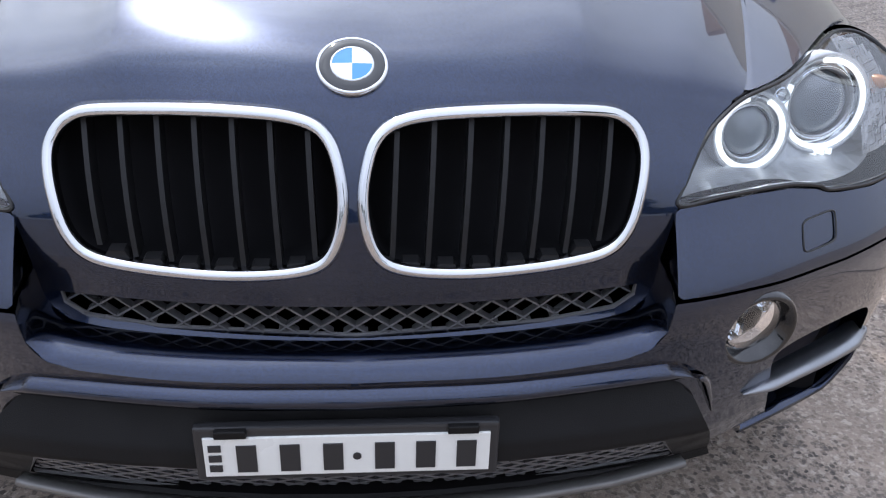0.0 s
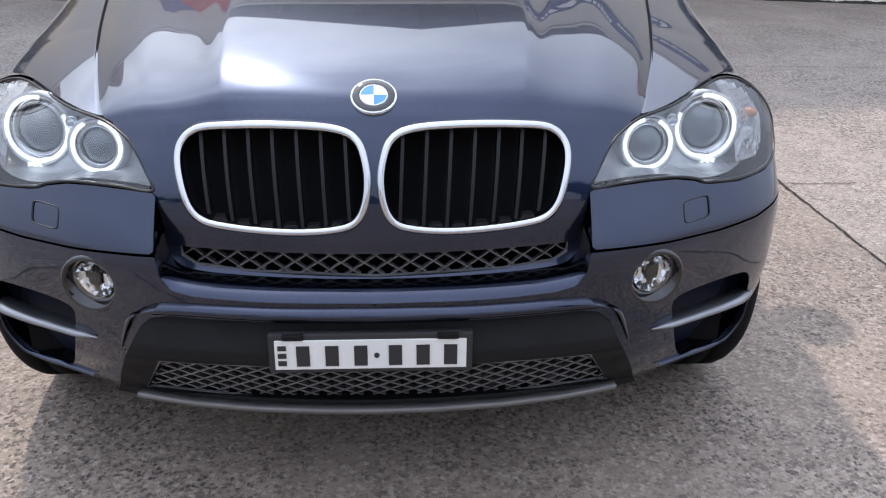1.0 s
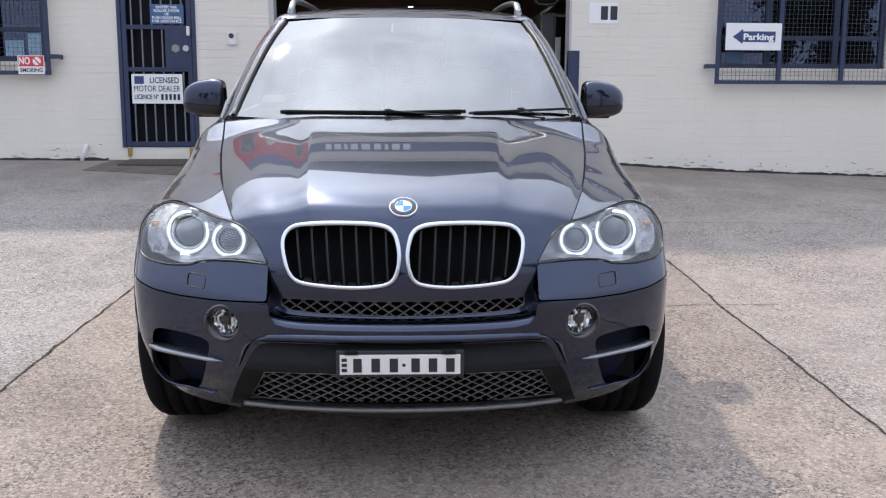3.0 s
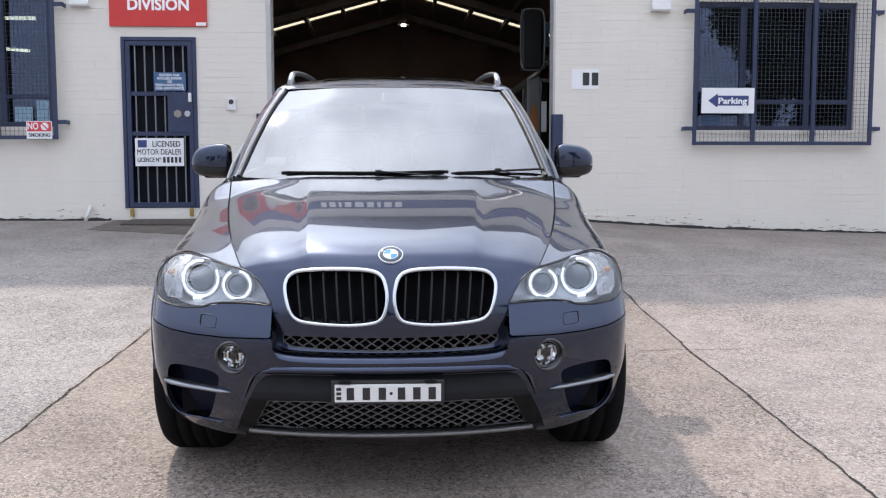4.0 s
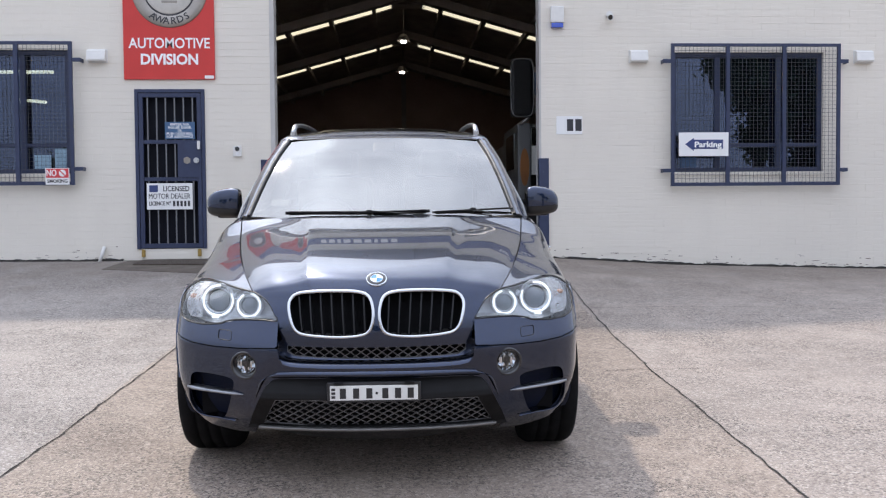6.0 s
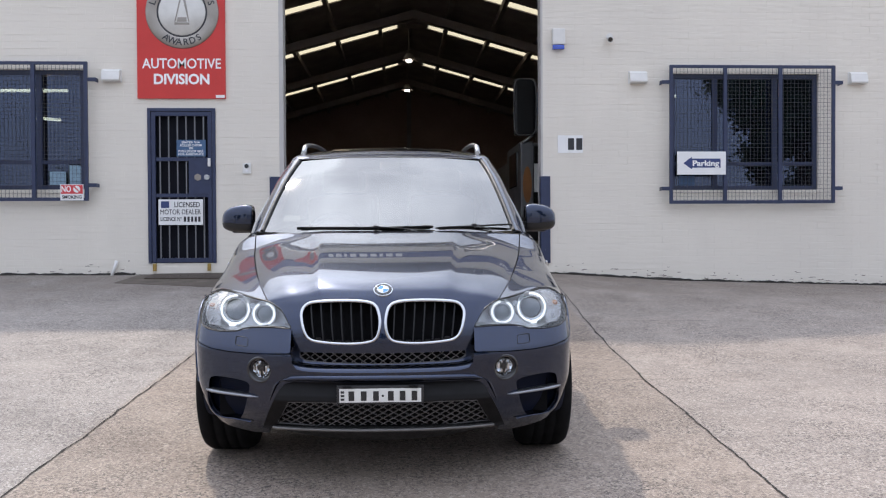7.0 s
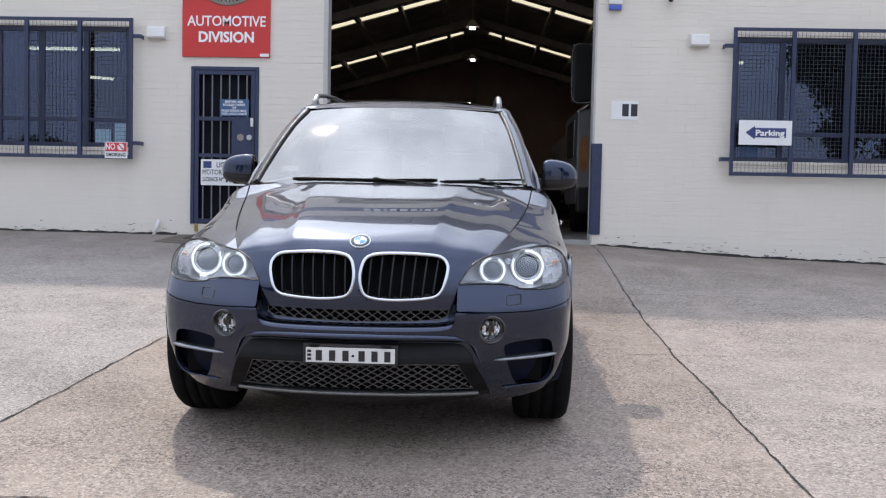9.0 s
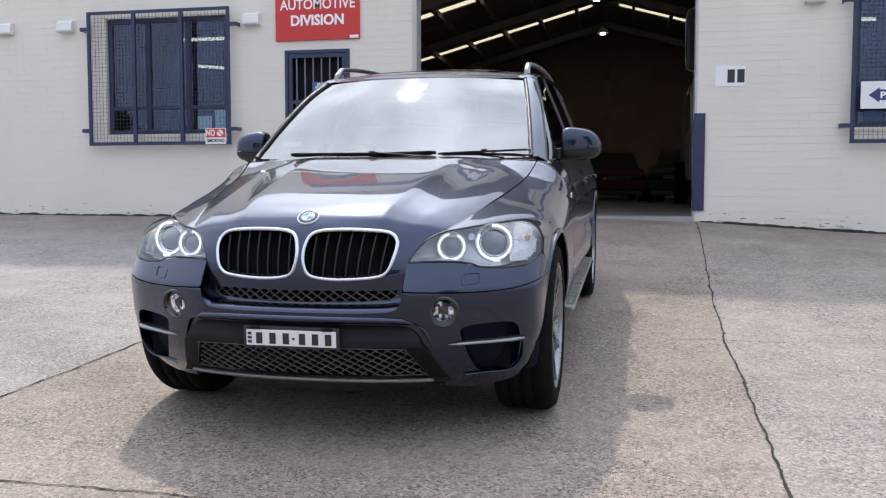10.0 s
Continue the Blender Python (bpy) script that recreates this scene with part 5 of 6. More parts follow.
for sgn in (1, -1):
    path = np.array([(sgn * x, nose_y(x, z), z) for x, z in kid])
    if sgn < 0:
        path = path[::-1]
    ring = [(-0.011, 0.010), (-0.0085, -0.004), (-0.003, -0.009), (0.003, -0.008), (0.0065, -0.002), (0.006, 0.010)]
    kg = solid("kidney_grille", *sweep(path, [(-a, b) for a, b in ring], frame_y=(0, 1, 0)), CHROME, car, "chrome framed kidney grille with black slats")
    tube_v = [(sgn * x, nose_y(x, z) + d, z) for d in (0.004, 0.06) for x, z in kid_in]
    k = len(kid_in)
    solid("grille_well", tube_v + [(sgn * kc[0], nose_y(*kc) + 0.06, kc[1])], [(i, (i + 1) % k, k + (i + 1) % k, k + i) for i in range(k)] + [(k + i, k + (i + 1) % k, 2 * k) for i in range(k)], VOID, kg)
    for q in range(7):
        xt, xb = 0.054 + 0.046 * q, 0.047 + 0.0442 * q
        zt, zb = np.interp(xt, [.05, .10, .2, .28, .33], [.838, .849, .852, .848, .840]), np.interp(xb, [.045, .09, .18, .27, .315], [.690, .682, .681, .687, .700])
        sv = []
        for f in np.linspace(0, 1, 8):
            x, z = xt + (xb - xt) * f, zt + (zb - zt) * f
            y = nose_y(x, z) + 0.010 + 0.012 * (1 - 4 * (f - 0.5) ** 2) * 0.3
            sv += [(sgn * x - 0.0032, y, z), (sgn * x + 0.0032, y, z), (sgn * x + 0.0026, y + 0.032, z), (sgn * x - 0.0026, y + 0.032, z)]
        solid("slat", sv, [(i * 4 + j, i * 4 + (j + 1) % 4, (i + 1) * 4 + (j + 1) % 4, (i + 1) * 4 + j) for i in range(7) for j in range(4)], SLAT, kg, "black vertical slat", smooth=False)
        if q < 6:
            x0, x1 = xb + 0.009, xb + 0.036
            zz = np.interp((x0 + x1) / 2, [.045, .09, .18, .27, .315], [.690, .682, .681, .687, .700]) - 0.002
            y = nose_y(x0, zz)
            tb = bmesh.new()
            v = [tb.verts.new((sgn * a, y + d, zz + h)) for d in (0.004, 0.024) for a, h in ((x0 - .004, -.006), (x1 + .004, -.006), (x1 - .004, .007), (x0 + .004, .007))]
            for f in ((0, 1, 2, 3), (4, 5, 6, 7), (0, 1, 5, 4), (1, 2, 6, 5), (2, 3, 7, 6), (3, 0, 4, 7)):
                tb.faces.new([v[i] for i in f])
            part("tab", tb, SLAT, kg)

# the shut lines along the bonnet's edges
for sgn in (1, -1):
    line = spline([(sgn * x, y, z + 0.0005) for x, y, z in EDGE[5:]], 50)
    solid("shut_line", *sweep(line, circle(0.0034, 6), closed=False), VOID, hood, "dark gap beside the bonnet")

# round badge: plain coloured shapes
zi = int(np.argmin(np.abs(hood_pts[:, MIDC, 2] - 0.904)))
tg = hood_pts[zi + 1, MIDC] - hood_pts[zi - 1, MIDC]
bm_m = Matrix.Translation(Vector(hood_pts[zi, MIDC])) @ pose(0, 0, 0, math.degrees(math.atan2(tg[2], tg[1])), 0, 0)
badge = solid("badge", *lathe([(0.0445, -0.004), (0.0445, 0.002), (0.0425, 0.0045), (0.0405, 0.0035)], 48, bm_m), CHROME, car, "round badge with blue and white quarters in a chrome rim")
solid("badge_ring", *lathe([(0.0407, 0.0030), (0.0385, 0.0042), (0.0285, 0.0052), (0.0265, 0.0048)], 48, bm_m), GLOSSB, badge)
solid("badge_rim", *lathe([(0.0272, 0.0045), (0.0262, 0.0062), (0.0246, 0.0060)], 40, bm_m), CHROME, badge)
for q in range(4):
    a0 = q * math.pi / 2
    vs = [bm_m @ Vector((0, 0, 0.0066))] + [bm_m @ Vector((0.0252 * math.cos(a0 + t), 0.0252 * math.sin(a0 + t), 0.0056)) for t in np.linspace(0, math.pi / 2, 10)]
    solid("badge_quarter", vs, [(0, i, i + 1) for i in range(1, 10)], BADGEB if q % 2 else BADGEW, badge, smooth=False)

# ---- headlamps ----
for sgn in (1, -1):
    def flip(vf):
        return vf if sgn > 0 else mirrored(*vf, both=False)
    lens_vf = cut(FACE, [(FCHART, outline(HEAD, 120), True)], (0, 0.012, 0))
    lamp = solid("headlamp", *flip(lens_vf), LENS, car, "clear covered twin headlamp with two lit halo rings")
    lamp.visible_shadow = False
    deep, _ = fascia(0.098)
    ho = outline(HEAD, 120)
    hs = cut(deep, [(FCHART, ho.mean(0) + (ho - ho.mean(0)) * (0.965, 0.95), True)], (0.0, -0.086, 0))
    solid("housing", *flip(hs), LAMPGREY, lamp, "grey lamp housing")
    for cxx, czz, r, dy in ((0.558, 0.785, 0.049, 0.052), (0.711, 0.793, 0.066, 0.066)):
        m = Matrix.Translation((sgn * cxx, face_y(cxx, czz) + dy, czz)) @ pose(0, 0, 0, 90 - 8, 0, sgn * 8)
        # each ring is an open arc, dark along its upper inner part
        a0, a1 = (100, 62) if r < .06 else (152, 98)
        arc = [(180 - v if sgn < 0 else v) for v in np.linspace(a0, 360 + a1, 60)]
        bow = np.array([m @ Vector(((r + .0005) * math.cos(radians(v)), (r + .0005) * math.sin(radians(v)), 0)) for v in arc])
        face_out = (m.to_3x3() @ Vector((0, 0, 1)))[:]
        solid("halo_ring", *sweep(bow, [(0.0042 * p, 0.0042 * q) for p, q in circle(1, 8)], closed=False, frame_y=face_out), HALO, lamp, "lit white halo ring, open at its top")
        solid("ring_seat", *lathe([(r - 0.0045, -0.010), (r - 0.0035, -0.0035), (r + 0.0045, -0.0035), (r + 0.0055, -0.010)], 44, m), SATIN, lamp)
        solid("inner_ring", *lathe([(r - 0.0125, -0.012), (r - 0.0115, -0.0065), (r - 0.0095, -0.0065), (r - 0.0085, -0.012)], 44, m), REFLECT, lamp)
        solid("bezel", *lathe([(r + 0.012, -0.03), (r + 0.011, 0.003), (r + 0.006, 0.001), (r + 0.005, -0.02)], 40, m), LAMPGREY, lamp)
        solid("reflector", *lathe([(r - 0.004, -0.004), (r - 0.009, -0.014), (r - 0.012, -0.016), (r - 0.014, -0.030), (0.0, -0.042)], 40, m), REFLECT, lamp)
        solid("projector", *lathe([(0.0, 0.000), (r * 0.35, -0.002), (r * 0.62, -0.008), (r * 0.75, -0.015), (r * 0.77, -0.03)], 32, m), BULB, lamp, "round projector lens")
        tabs = bmesh.new()
        for i in range(5):
            add_box(tabs, (sgn * .010 - .016 + i * .0065, -r - (.0135 if r > .06 else .0085) + i % 2 * .0015, -.010), (sgn * .010 - .0128 + i * .0065, -r - .004, .005), .001, m)
        solid("lens_collar", *lathe([(r * 0.755, -0.030), (r * 0.76, -0.012), (r * 0.80, -0.006), (r * 0.84, -0.010), (r * 0.85, -0.030)], 40, m), SATIN, lamp)
        part("light_guide", tabs, HALO, lamp, "glowing toothed light guide under the ring")
    # the indicator: a bowl of small tilted mirrors, each its own facet
    rng = random.Random(21)
    iv, jf = [], []
    for i in range(16):
        for j in range(13):
            x0, z0 = .786 + j * .0084, .722 + i * .0086
            if math.hypot(x0 + .004 - .711, z0 + .004 - .795) < .082 or not inside(ho.mean(0) + (ho - ho.mean(0)) * .93, np.array([x0 + .004, z0 + .004])):
                continue
            k = len(iv)
            for a, b in ((0, 0), (.0081, 0), (.0081, .0083), (0, .0083)):
                iv.append((sgn * (x0 + a - .010), face_y(x0 + a, z0 + b) + .040 + rng.uniform(-.0015, .0015), z0 + b))
            jf.append((k, k + 1, k + 2, k + 3))
    solid("indicator_reflector", iv, jf, INDGREY, lamp, "bright faceted indicator reflector", smooth=False)
    mi = Matrix.Translation((sgn * .838, face_y(.85, .80) + .030, .806)) @ pose(0, 0, 0, 82, 0, sgn * 25)
    solid("indicator_bulb", *lathe([(0, .010), (.008, .007), (.011, -.004), (.011, -.016)], 20, mi), AMBER, lamp, "amber indicator bulb")
    ms = Matrix.Translation((sgn * .6255, face_y(.6255, .816) + .062, .816)) @ pose(0, 0, 0, 82, 0, sgn * 8)
    solid("side_light", *lathe([(.0135, -.02), (.0135, .002), (.0105, .003), (.009, -.004), (0, -.010)], 28, ms), REFLECT, lamp, "small round silver side light")
    gasket = np.array([(sgn * x, face_y(x, z) + 0.001, z) for x, z in outline(HEAD, 160)])
    solid("gasket", *sweep(gasket, circle(0.0032, 6), frame_y=(0, 1, 0)), BLACK, lamp, smooth=False)

# ---- wings, doors and quarter panels ----
def wide(y):
    return np.interp(y, [.45, .50, .60, .72, .86, .95, 1.3, 2.0, 3.0, 3.6, 3.9, 4.3, 4.6, 4.85], [.872, .895, .914, .926, .937, .943, .945, .942, .948, .960, .967, .945, .89, .78])


def tuck(z):
    return np.interp(z, [.24, .32, .42, .52, .66, .84, .96, 1.03, 1.075, 1.12], [.08, .05, .015, .003, 0, .003, .026, .055, .083, .11])


EDGE_A = np.array(EDGE[5:])


def wing_section(y, n=22):
    """A cut across the wing: from the bonnet seam over a round shoulder and down the side."""
    xs, zz, xw = np.interp(y, EDGE_A[:, 1], EDGE_A[:, 0]), np.interp(y, EDGE_A[:, 1], EDGE_A[:, 2]), wide(y)
    if y > 1.47:
        xs, zz = .774 + (y - 1.47) * .152, 1.092 + (y - 1.47) * .03
    w, h = xw - xs, zz - .69
    q = [(xs, zz), (xs + .62 * w, zz - .15 * w), (xw, .69 + .80 * h), (xw, .69)]
    row = []
    for t in np.linspace(0, 1, n):
        k = ((1 - t) ** 3, 3 * t * (1 - t) ** 2, 3 * t * t * (1 - t), t ** 3)
        row.append((sum(a * b[0] for a, b in zip(k, q)), y, sum(a * b[1] for a, b in zip(k, q))))
    return np.array(row + [(xw - tuck(z), y, z) for z in (.62, .55, .48, .42, .35, .28)])


def wing_front(n=22):
    """The wing's front edge, along the top and outer end of the headlamp."""
    top = spline([(.541, .8505), (.63, .8615), (.72, .8685), (.792, .8713), (.841, .8622), (.877, .837), (.897, .794), (.898, .755), (.905, .722), (.916, .69)], n)
    row = [(x, face_y(x, z) + .004, z) for x, z in top]
    return np.array(row + [(wide(.66) - tuck(z), .66, z) for z in (.62, .55, .48, .42, .35, .28)])


def evenly(row, n=30):
    """The same curve with its points set at even steps along it."""
    d = np.r_[0, np.cumsum(np.linalg.norm(np.diff(row, axis=0), axis=1))]
    return np.stack([np.interp(np.linspace(0, d[-1], n), d, row[:, k]) for k in range(3)], 1)


def even_wing(row):
    """Even steps over the shoulder, then the points down the side."""
    return np.vstack([evenly(row[:-6]), row[-6:]])


front_edge, first = even_wing(wing_front(60)), even_wing(wing_section(.88, 60))
slope = (even_wing(wing_section(.93, 60)) - first) / .05
bend = first - slope * (1, 1, .8) * ((first[:, 1:2] - front_edge[:, 1:2]) * .5)
wing_rows = [(1 - v) ** 2 * front_edge + 2 * v * (1 - v) * bend + v * v * first for v in np.linspace(0, 1, 12)]
wing_rows += [even_wing(wing_section(y, 60)) for y in (.94, 1.0, 1.08, 1.16, 1.24, 1.32, 1.40, 1.47, 1.55, 1.64, 1.72)]
wing_pts = patch(np.array(wing_rows), 90, 96)
wing_side = wing_pts[:, :, 1:3]
for sgn in (1, -1):
    vf = cut(wing_pts, [(wing_side, ARCH, False), (wing_side, [(0, .675), (0, 2), (3, 2), (3, .1), (.80, .1), (.80, .675)], True)], (-0.010, 0.014, -0.004))
    ob = solid("front_wing", *(vf if sgn > 0 else mirrored(*vf, both=False)), PAINT, car, "graphite painted front wing")
    weld(ob)
    part("side_repeater", box((sgn * .935, 1.50, .905), (sgn * .947, 1.60, .930), .004), REFLECT, ob, "small clear side repeater")
    # the lip of the wheel arch
    for yc in (AXLE, REAR):
        arc = np.array([(sgn * (wide(yc + 0.414 * math.cos(a)) - tuck(.385 + .414 * math.sin(a)) + 0.002), yc + 0.414 * math.cos(a), .385 + .414 * math.sin(a)) for a in np.linspace(radians(-4), radians(172), 50)])
        solid("arch_lip", *sweep(arc, [(-0.012, -0.012), (0.010, -0.012), (0.008, 0.003), (-0.012, 0.001)], closed=False, frame_y=(1, 0, 0)), PAINT, car)
        well = [(sgn * (wide(yc + .410 * math.cos(a)) - tuck(.385 + .410 * math.sin(a)) - .012 if edge else .60), yc + 0.410 * math.cos(a), .385 + .410 * math.sin(a)) for edge in (1, 0) for a in np.linspace(radians(-10), radians(184), 30)]
        solid("wheel_arch_liner", well, grid_faces(2, 30), VOID, car)
    # doors and quarter panel
    ys, zz = np.linspace(1.715, 4.85, 130), np.linspace(.24, 1.13, 60)
    side = np.array([[(wide(y) - tuck(z) - (0.012 * math.exp(-((z - .62) / .05) ** 2)) * (1.75 < y < 3.5), y, z) for y in ys] for z in zz])
    sc = side[:, :, 1:3].copy()
    for nm, poly, lb in (("front_door", [(1.722, .30), (1.722, 1.082), (2.83, 1.102), (2.83, .30)], "graphite front door"),
                         ("rear_door", [(2.838, .30), (2.838, 1.102), (3.80, 1.118), (3.80, .98), (3.52, .80), (3.42, .55), (3.40, .30)], "graphite rear door"),
                         ("quarter_panel", [(3.408, .30), (3.43, .55), (3.528, .80), (3.808, .98), (3.808, 1.12), (4.86, 1.125), (4.86, .35), (4.3, .25)], "graphite rear quarter panel")):
        vf = cut(side, [(sc, poly, True), (sc, ARCH_R, False)], (-0.03, 0, 0))
        d = solid(nm, *(vf if sgn > 0 else mirrored(*vf, both=False)), PAINT, car, lb)
        weld(d)
        if nm.endswith("door"):
            hy = 2.66 if nm[0] == "f" else 3.62
            hx = wide(hy) - tuck(.93)
            part("handle", box((sgn * (hx + .012), hy - .11, .915), (sgn * (hx + .04), hy + .11, .945), .01), PAINT, d)
    part("sill", box((sgn * .78, 1.36, .25), (sgn * .915, 3.44, .345), .02), BLACK, car)
    step = part("running_board", box((sgn * .868, 1.46, .335), (sgn * .962, 3.36, .362), .008), SATIN, car, "ribbed aluminium running board")
    for i in range(5):
        part("rib", box((sgn * (.878 + i * .0165), 1.48, .361), (sgn * (.886 + i * .0165), 3.34, .3665), .001), SATIN, step)
    # glasshouse side
    ys, vs = np.linspace(1.55, 4.60, 130), np.linspace(0, 1, 40)
    top = lambda y: np.interp(y, [1.55, 2.2, 2.4, 2.8, 3.4, 3.9, 4.3, 4.6], [1.54, 1.545, 1.562, 1.60, 1.605, 1.585, 1.53, 1.46])
    base = lambda y: np.interp(y, [1.55, 1.72, 2.83, 3.8, 4.6], [1.085, 1.09, 1.108, 1.122, 1.13])
    xb = lambda y: np.interp(y, [1.55, 1.75, 2.5, 4.0, 4.6], [.825, .845, .862, .85, .80])
    gs = np.array([[(xb(y) + (.665 - xb(y)) * v ** 1.15, y, base(y) + (top(y) - base(y)) * v) for y in ys] for v in vs])
    gc = gs[:, :, 1:3].copy()
    shell = [(1.60, 1.07), (2.30, 1.53), (2.36, 1.60), (2.8, 1.70), (4.62, 1.65), (4.62, 1.0)]
    win_f = [(1.80, 1.105), (2.38, 1.505), (2.50, 1.545), (2.80, 1.575), (2.80, 1.115)]
    win_r = [(2.87, 1.117), (2.87, 1.578), (3.4, 1.582), (3.66, 1.57), (3.74, 1.13)]
    win_q = [(3.81, 1.135), (3.74, 1.56), (3.95, 1.545), (4.32, 1.45), (4.40, 1.16)]
    vf = cut(gs, [(gc, shell, True), (gc, win_f, False), (gc, win_r, False), (gc, win_q, False)], (-0.015, 0, 0))
    solid("side_frame", *(vf if sgn > 0 else mirrored(*vf, both=False)), GLOSSB, car, "gloss black window frame")
    for w in (win_f, win_r, win_q):
        inner = gs.copy()
        inner[:, :, 0] -= 0.008
        vf = cut(inner, [(gc, w, True)])
        solid("side_window", *(vf if sgn > 0 else mirrored(*vf, both=False)), DARKGLASS, car, "dark tinted side window")
    # windscreen pillar
    a0 = spline([(.742, 1.50, 1.112), (.70, 1.78, 1.290), (.655, 2.06, 1.445), (.612, 2.31, 1.552)], 24)
    a1 = spline([(.772, 1.53, 1.115), (.735, 1.81, 1.290), (.69, 2.09, 1.450), (.645, 2.34, 1.568)], 24)
    a2 = spline([(.818, 1.60, 1.085), (.775, 1.87, 1.268), (.73, 2.14, 1.428), (.672, 2.40, 1.562)], 24)
    av = np.array([a0, a1, a2])
    av[:, :, 0] *= sgn
    solid("windscreen_pillar", av.reshape(-1, 3), grid_faces(3, 24), PAINT, car)
    solid("pillar_seal", *sweep(a0 * (sgn, 1, 1) + (0, -0.004, 0.003), circle(0.011, 8), closed=False), BLACK, car)
    # roof rail
    rl = spline([(.605, 2.44, 1.588), (.602, 2.50, 1.635), (.600, 2.60, 1.660), (.598, 3.0, 1.680), (.595, 3.6, 1.682), (.59, 4.15, 1.650), (.585, 4.4, 1.59)], 60) * (sgn, 1, 1)
    solid("roof_rail", *sweep(rl, [(0.018 * a, 0.015 * b) for a, b in circle(1, 10)], closed=False), RAIL, car, "satin silver roof rail")
    part("rail_foot", box((sgn * .590, 2.43, 1.57), (sgn * .614, 2.56, 1.626), .010), SATIN, car)
    # door mirror
    mir = new("door_mirror")
    mir.parent = car
    tagged(mir, "door mirror with a painted cap over a black foot")
    # sections along the mirror, from its inner end outwards: (x, top, seam, foot, half depth)
    cap_v, shell_v = [], []
    for x, zt, zm, zb, hd in spline([(.862, 1.222, 1.142, 1.10, .052), (.868, 1.250, 1.142, 1.094, .068), (.90, 1.263, 1.142, 1.088, .078), (.955, 1.259, 1.143, 1.088, .082), (1.0, 1.249, 1.147, 1.092, .080), (1.035, 1.230, 1.150, 1.100, .074), (1.058, 1.203, 1.152, 1.115, .056), (1.069, 1.172, 1.153, 1.140, .024)], 30):
        y0 = 1.955 + .25 * (x - .975)
        for a in np.linspace(0, math.pi, 17):
            cap_v.append((sgn * x, y0 - hd * math.copysign(abs(math.cos(a)) ** .45, math.cos(a)), zm + (zt - zm) * math.sin(a) ** .55))
            shell_v.append((sgn * x, y0 - (hd - .002) * math.copysign(abs(math.cos(a)) ** .7, math.cos(a)), zm - .002 + (zb - zm) * math.sin(a) ** .7))
    solid("mirror_cap", cap_v, grid_faces(30, 17), PAINT, mir)
    solid("mirror_shell", shell_v, grid_faces(30, 17), BLACK, mir)
    part("mirror_back", box((sgn * .873, 1.93, 1.10), (sgn * 1.035, 1.99, 1.22), .012), BLACK, mir)
    part("mirror_glass", box((sgn * .885, 2.030, 1.105), (sgn * 1.035, 2.038, 1.215), .01), CHROME, mir)
    part("mirror_foot", add_box(box((sgn * .835, 1.91, 1.082), (sgn * 1.00, 1.985, 1.122), .014), (sgn * .83, 1.88, 1.09), (sgn * .858, 2.0, 1.15), .008), BLACK, mir)

# ---- roof, windscreen, tail ----
roof_ctrl = [[(0, 2.205, 1.568), (.3, 2.222, 1.565), (.52, 2.275, 1.560), (.63, 2.325, 1.558), (.672, 2.38, 1.556)]]
for y, z, e in ((2.42, 1.622, 1.577), (2.75, 1.652, 1.600), (3.2, 1.668, 1.608), (3.7, 1.658, 1.597), (4.2, 1.620, 1.55), (4.62, 1.555, 1.47)):
    roof_ctrl.append([(0, y, z), (.3, y, z - .006), (.52, y, z - .026), (.63, y, e + .012), (.672, y, e - .008)])
def whole(rows):
    """Control rows of one half, made whole about x = 0."""
    return [[(-x, y, z) for x, y, z in row[:0:-1]] + list(row) for row in rows]


rv = patch(whole(roof_ctrl), 44, 61)
weld(solid("roof", rv.reshape(-1, 3), grid_faces(44, 61), PAINT, car, "graphite painted roof"))
sun_roof = [[(x, y, float(np.interp(y, [2.42, 2.75, 3.2, 3.7], [1.622, 1.652, 1.668, 1.658])) - 0.02 * abs(x / .3) ** 2 * 0.3 + 0.004) for x in np.linspace(-.42, .42, 14)] for y in np.linspace(2.45, 3.7, 20)]
solid("roof_glass", np.array(sun_roof).reshape(-1, 3), grid_faces(20, 14), GLOSSB, car, "dark glass roof panel")
part("roof_aerial", box((-.03, 3.9, 1.64), (.03, 4.08, 1.70), .02), PAINT, car)
scr = patch(whole([[(0, 1.375, 1.104), (.35, 1.396, 1.105), (.60, 1.450, 1.108), (.742, 1.50, 1.112)],
             [(0, 1.640, 1.262), (.32, 1.660, 1.262), (.57, 1.722, 1.274), (.70, 1.78, 1.288)],
             [(0, 1.935, 1.430), (.30, 1.952, 1.430), (.53, 2.010, 1.438), (.655, 2.06, 1.443)],
             [(0, 2.200, 1.566), (.28, 2.215, 1.563), (.49, 2.265, 1.556), (.612, 2.31, 1.550)]]), 40, 61)
ws = solid("windscreen", scr.reshape(-1, 3), grid_faces(40, 61), SCREEN, car, "raked windscreen mirroring the bright cloudy sky")
weld(ws)
ws.visible_shadow = False
part("rain_sensor", box((-.07, -.01, -.06), (.07, .01, .06), .012, Matrix.Translation((0, 2.13, 1.505)) @ pose(0, 0, 0, -62, 0, 0)), BLACK, car, "dark sensor box behind the windscreen")
part("permit_sticker", box((-.05, -.001, -.03), (.05, .001, .03), 0, Matrix.Translation((-.58, 1.60, 1.185)) @ pose(0, 0, 0, -60, 0, 0)), STICKER, car, "pale sticker inside the windscreen")
cowl = np.array([[(x, 1.33 + .30 * abs(x) ** 2.2 + d, 1.078 + dz) for x in np.linspace(-.80, .80, 40)] for d, dz in ((0.02, 0.0), (.05, .008), (.12, .022), (.20, .02))])
solid("cowl", cowl.reshape(-1, 3), grid_faces(4, 40), BLACK, car, "black plastic cowl below the windscreen")
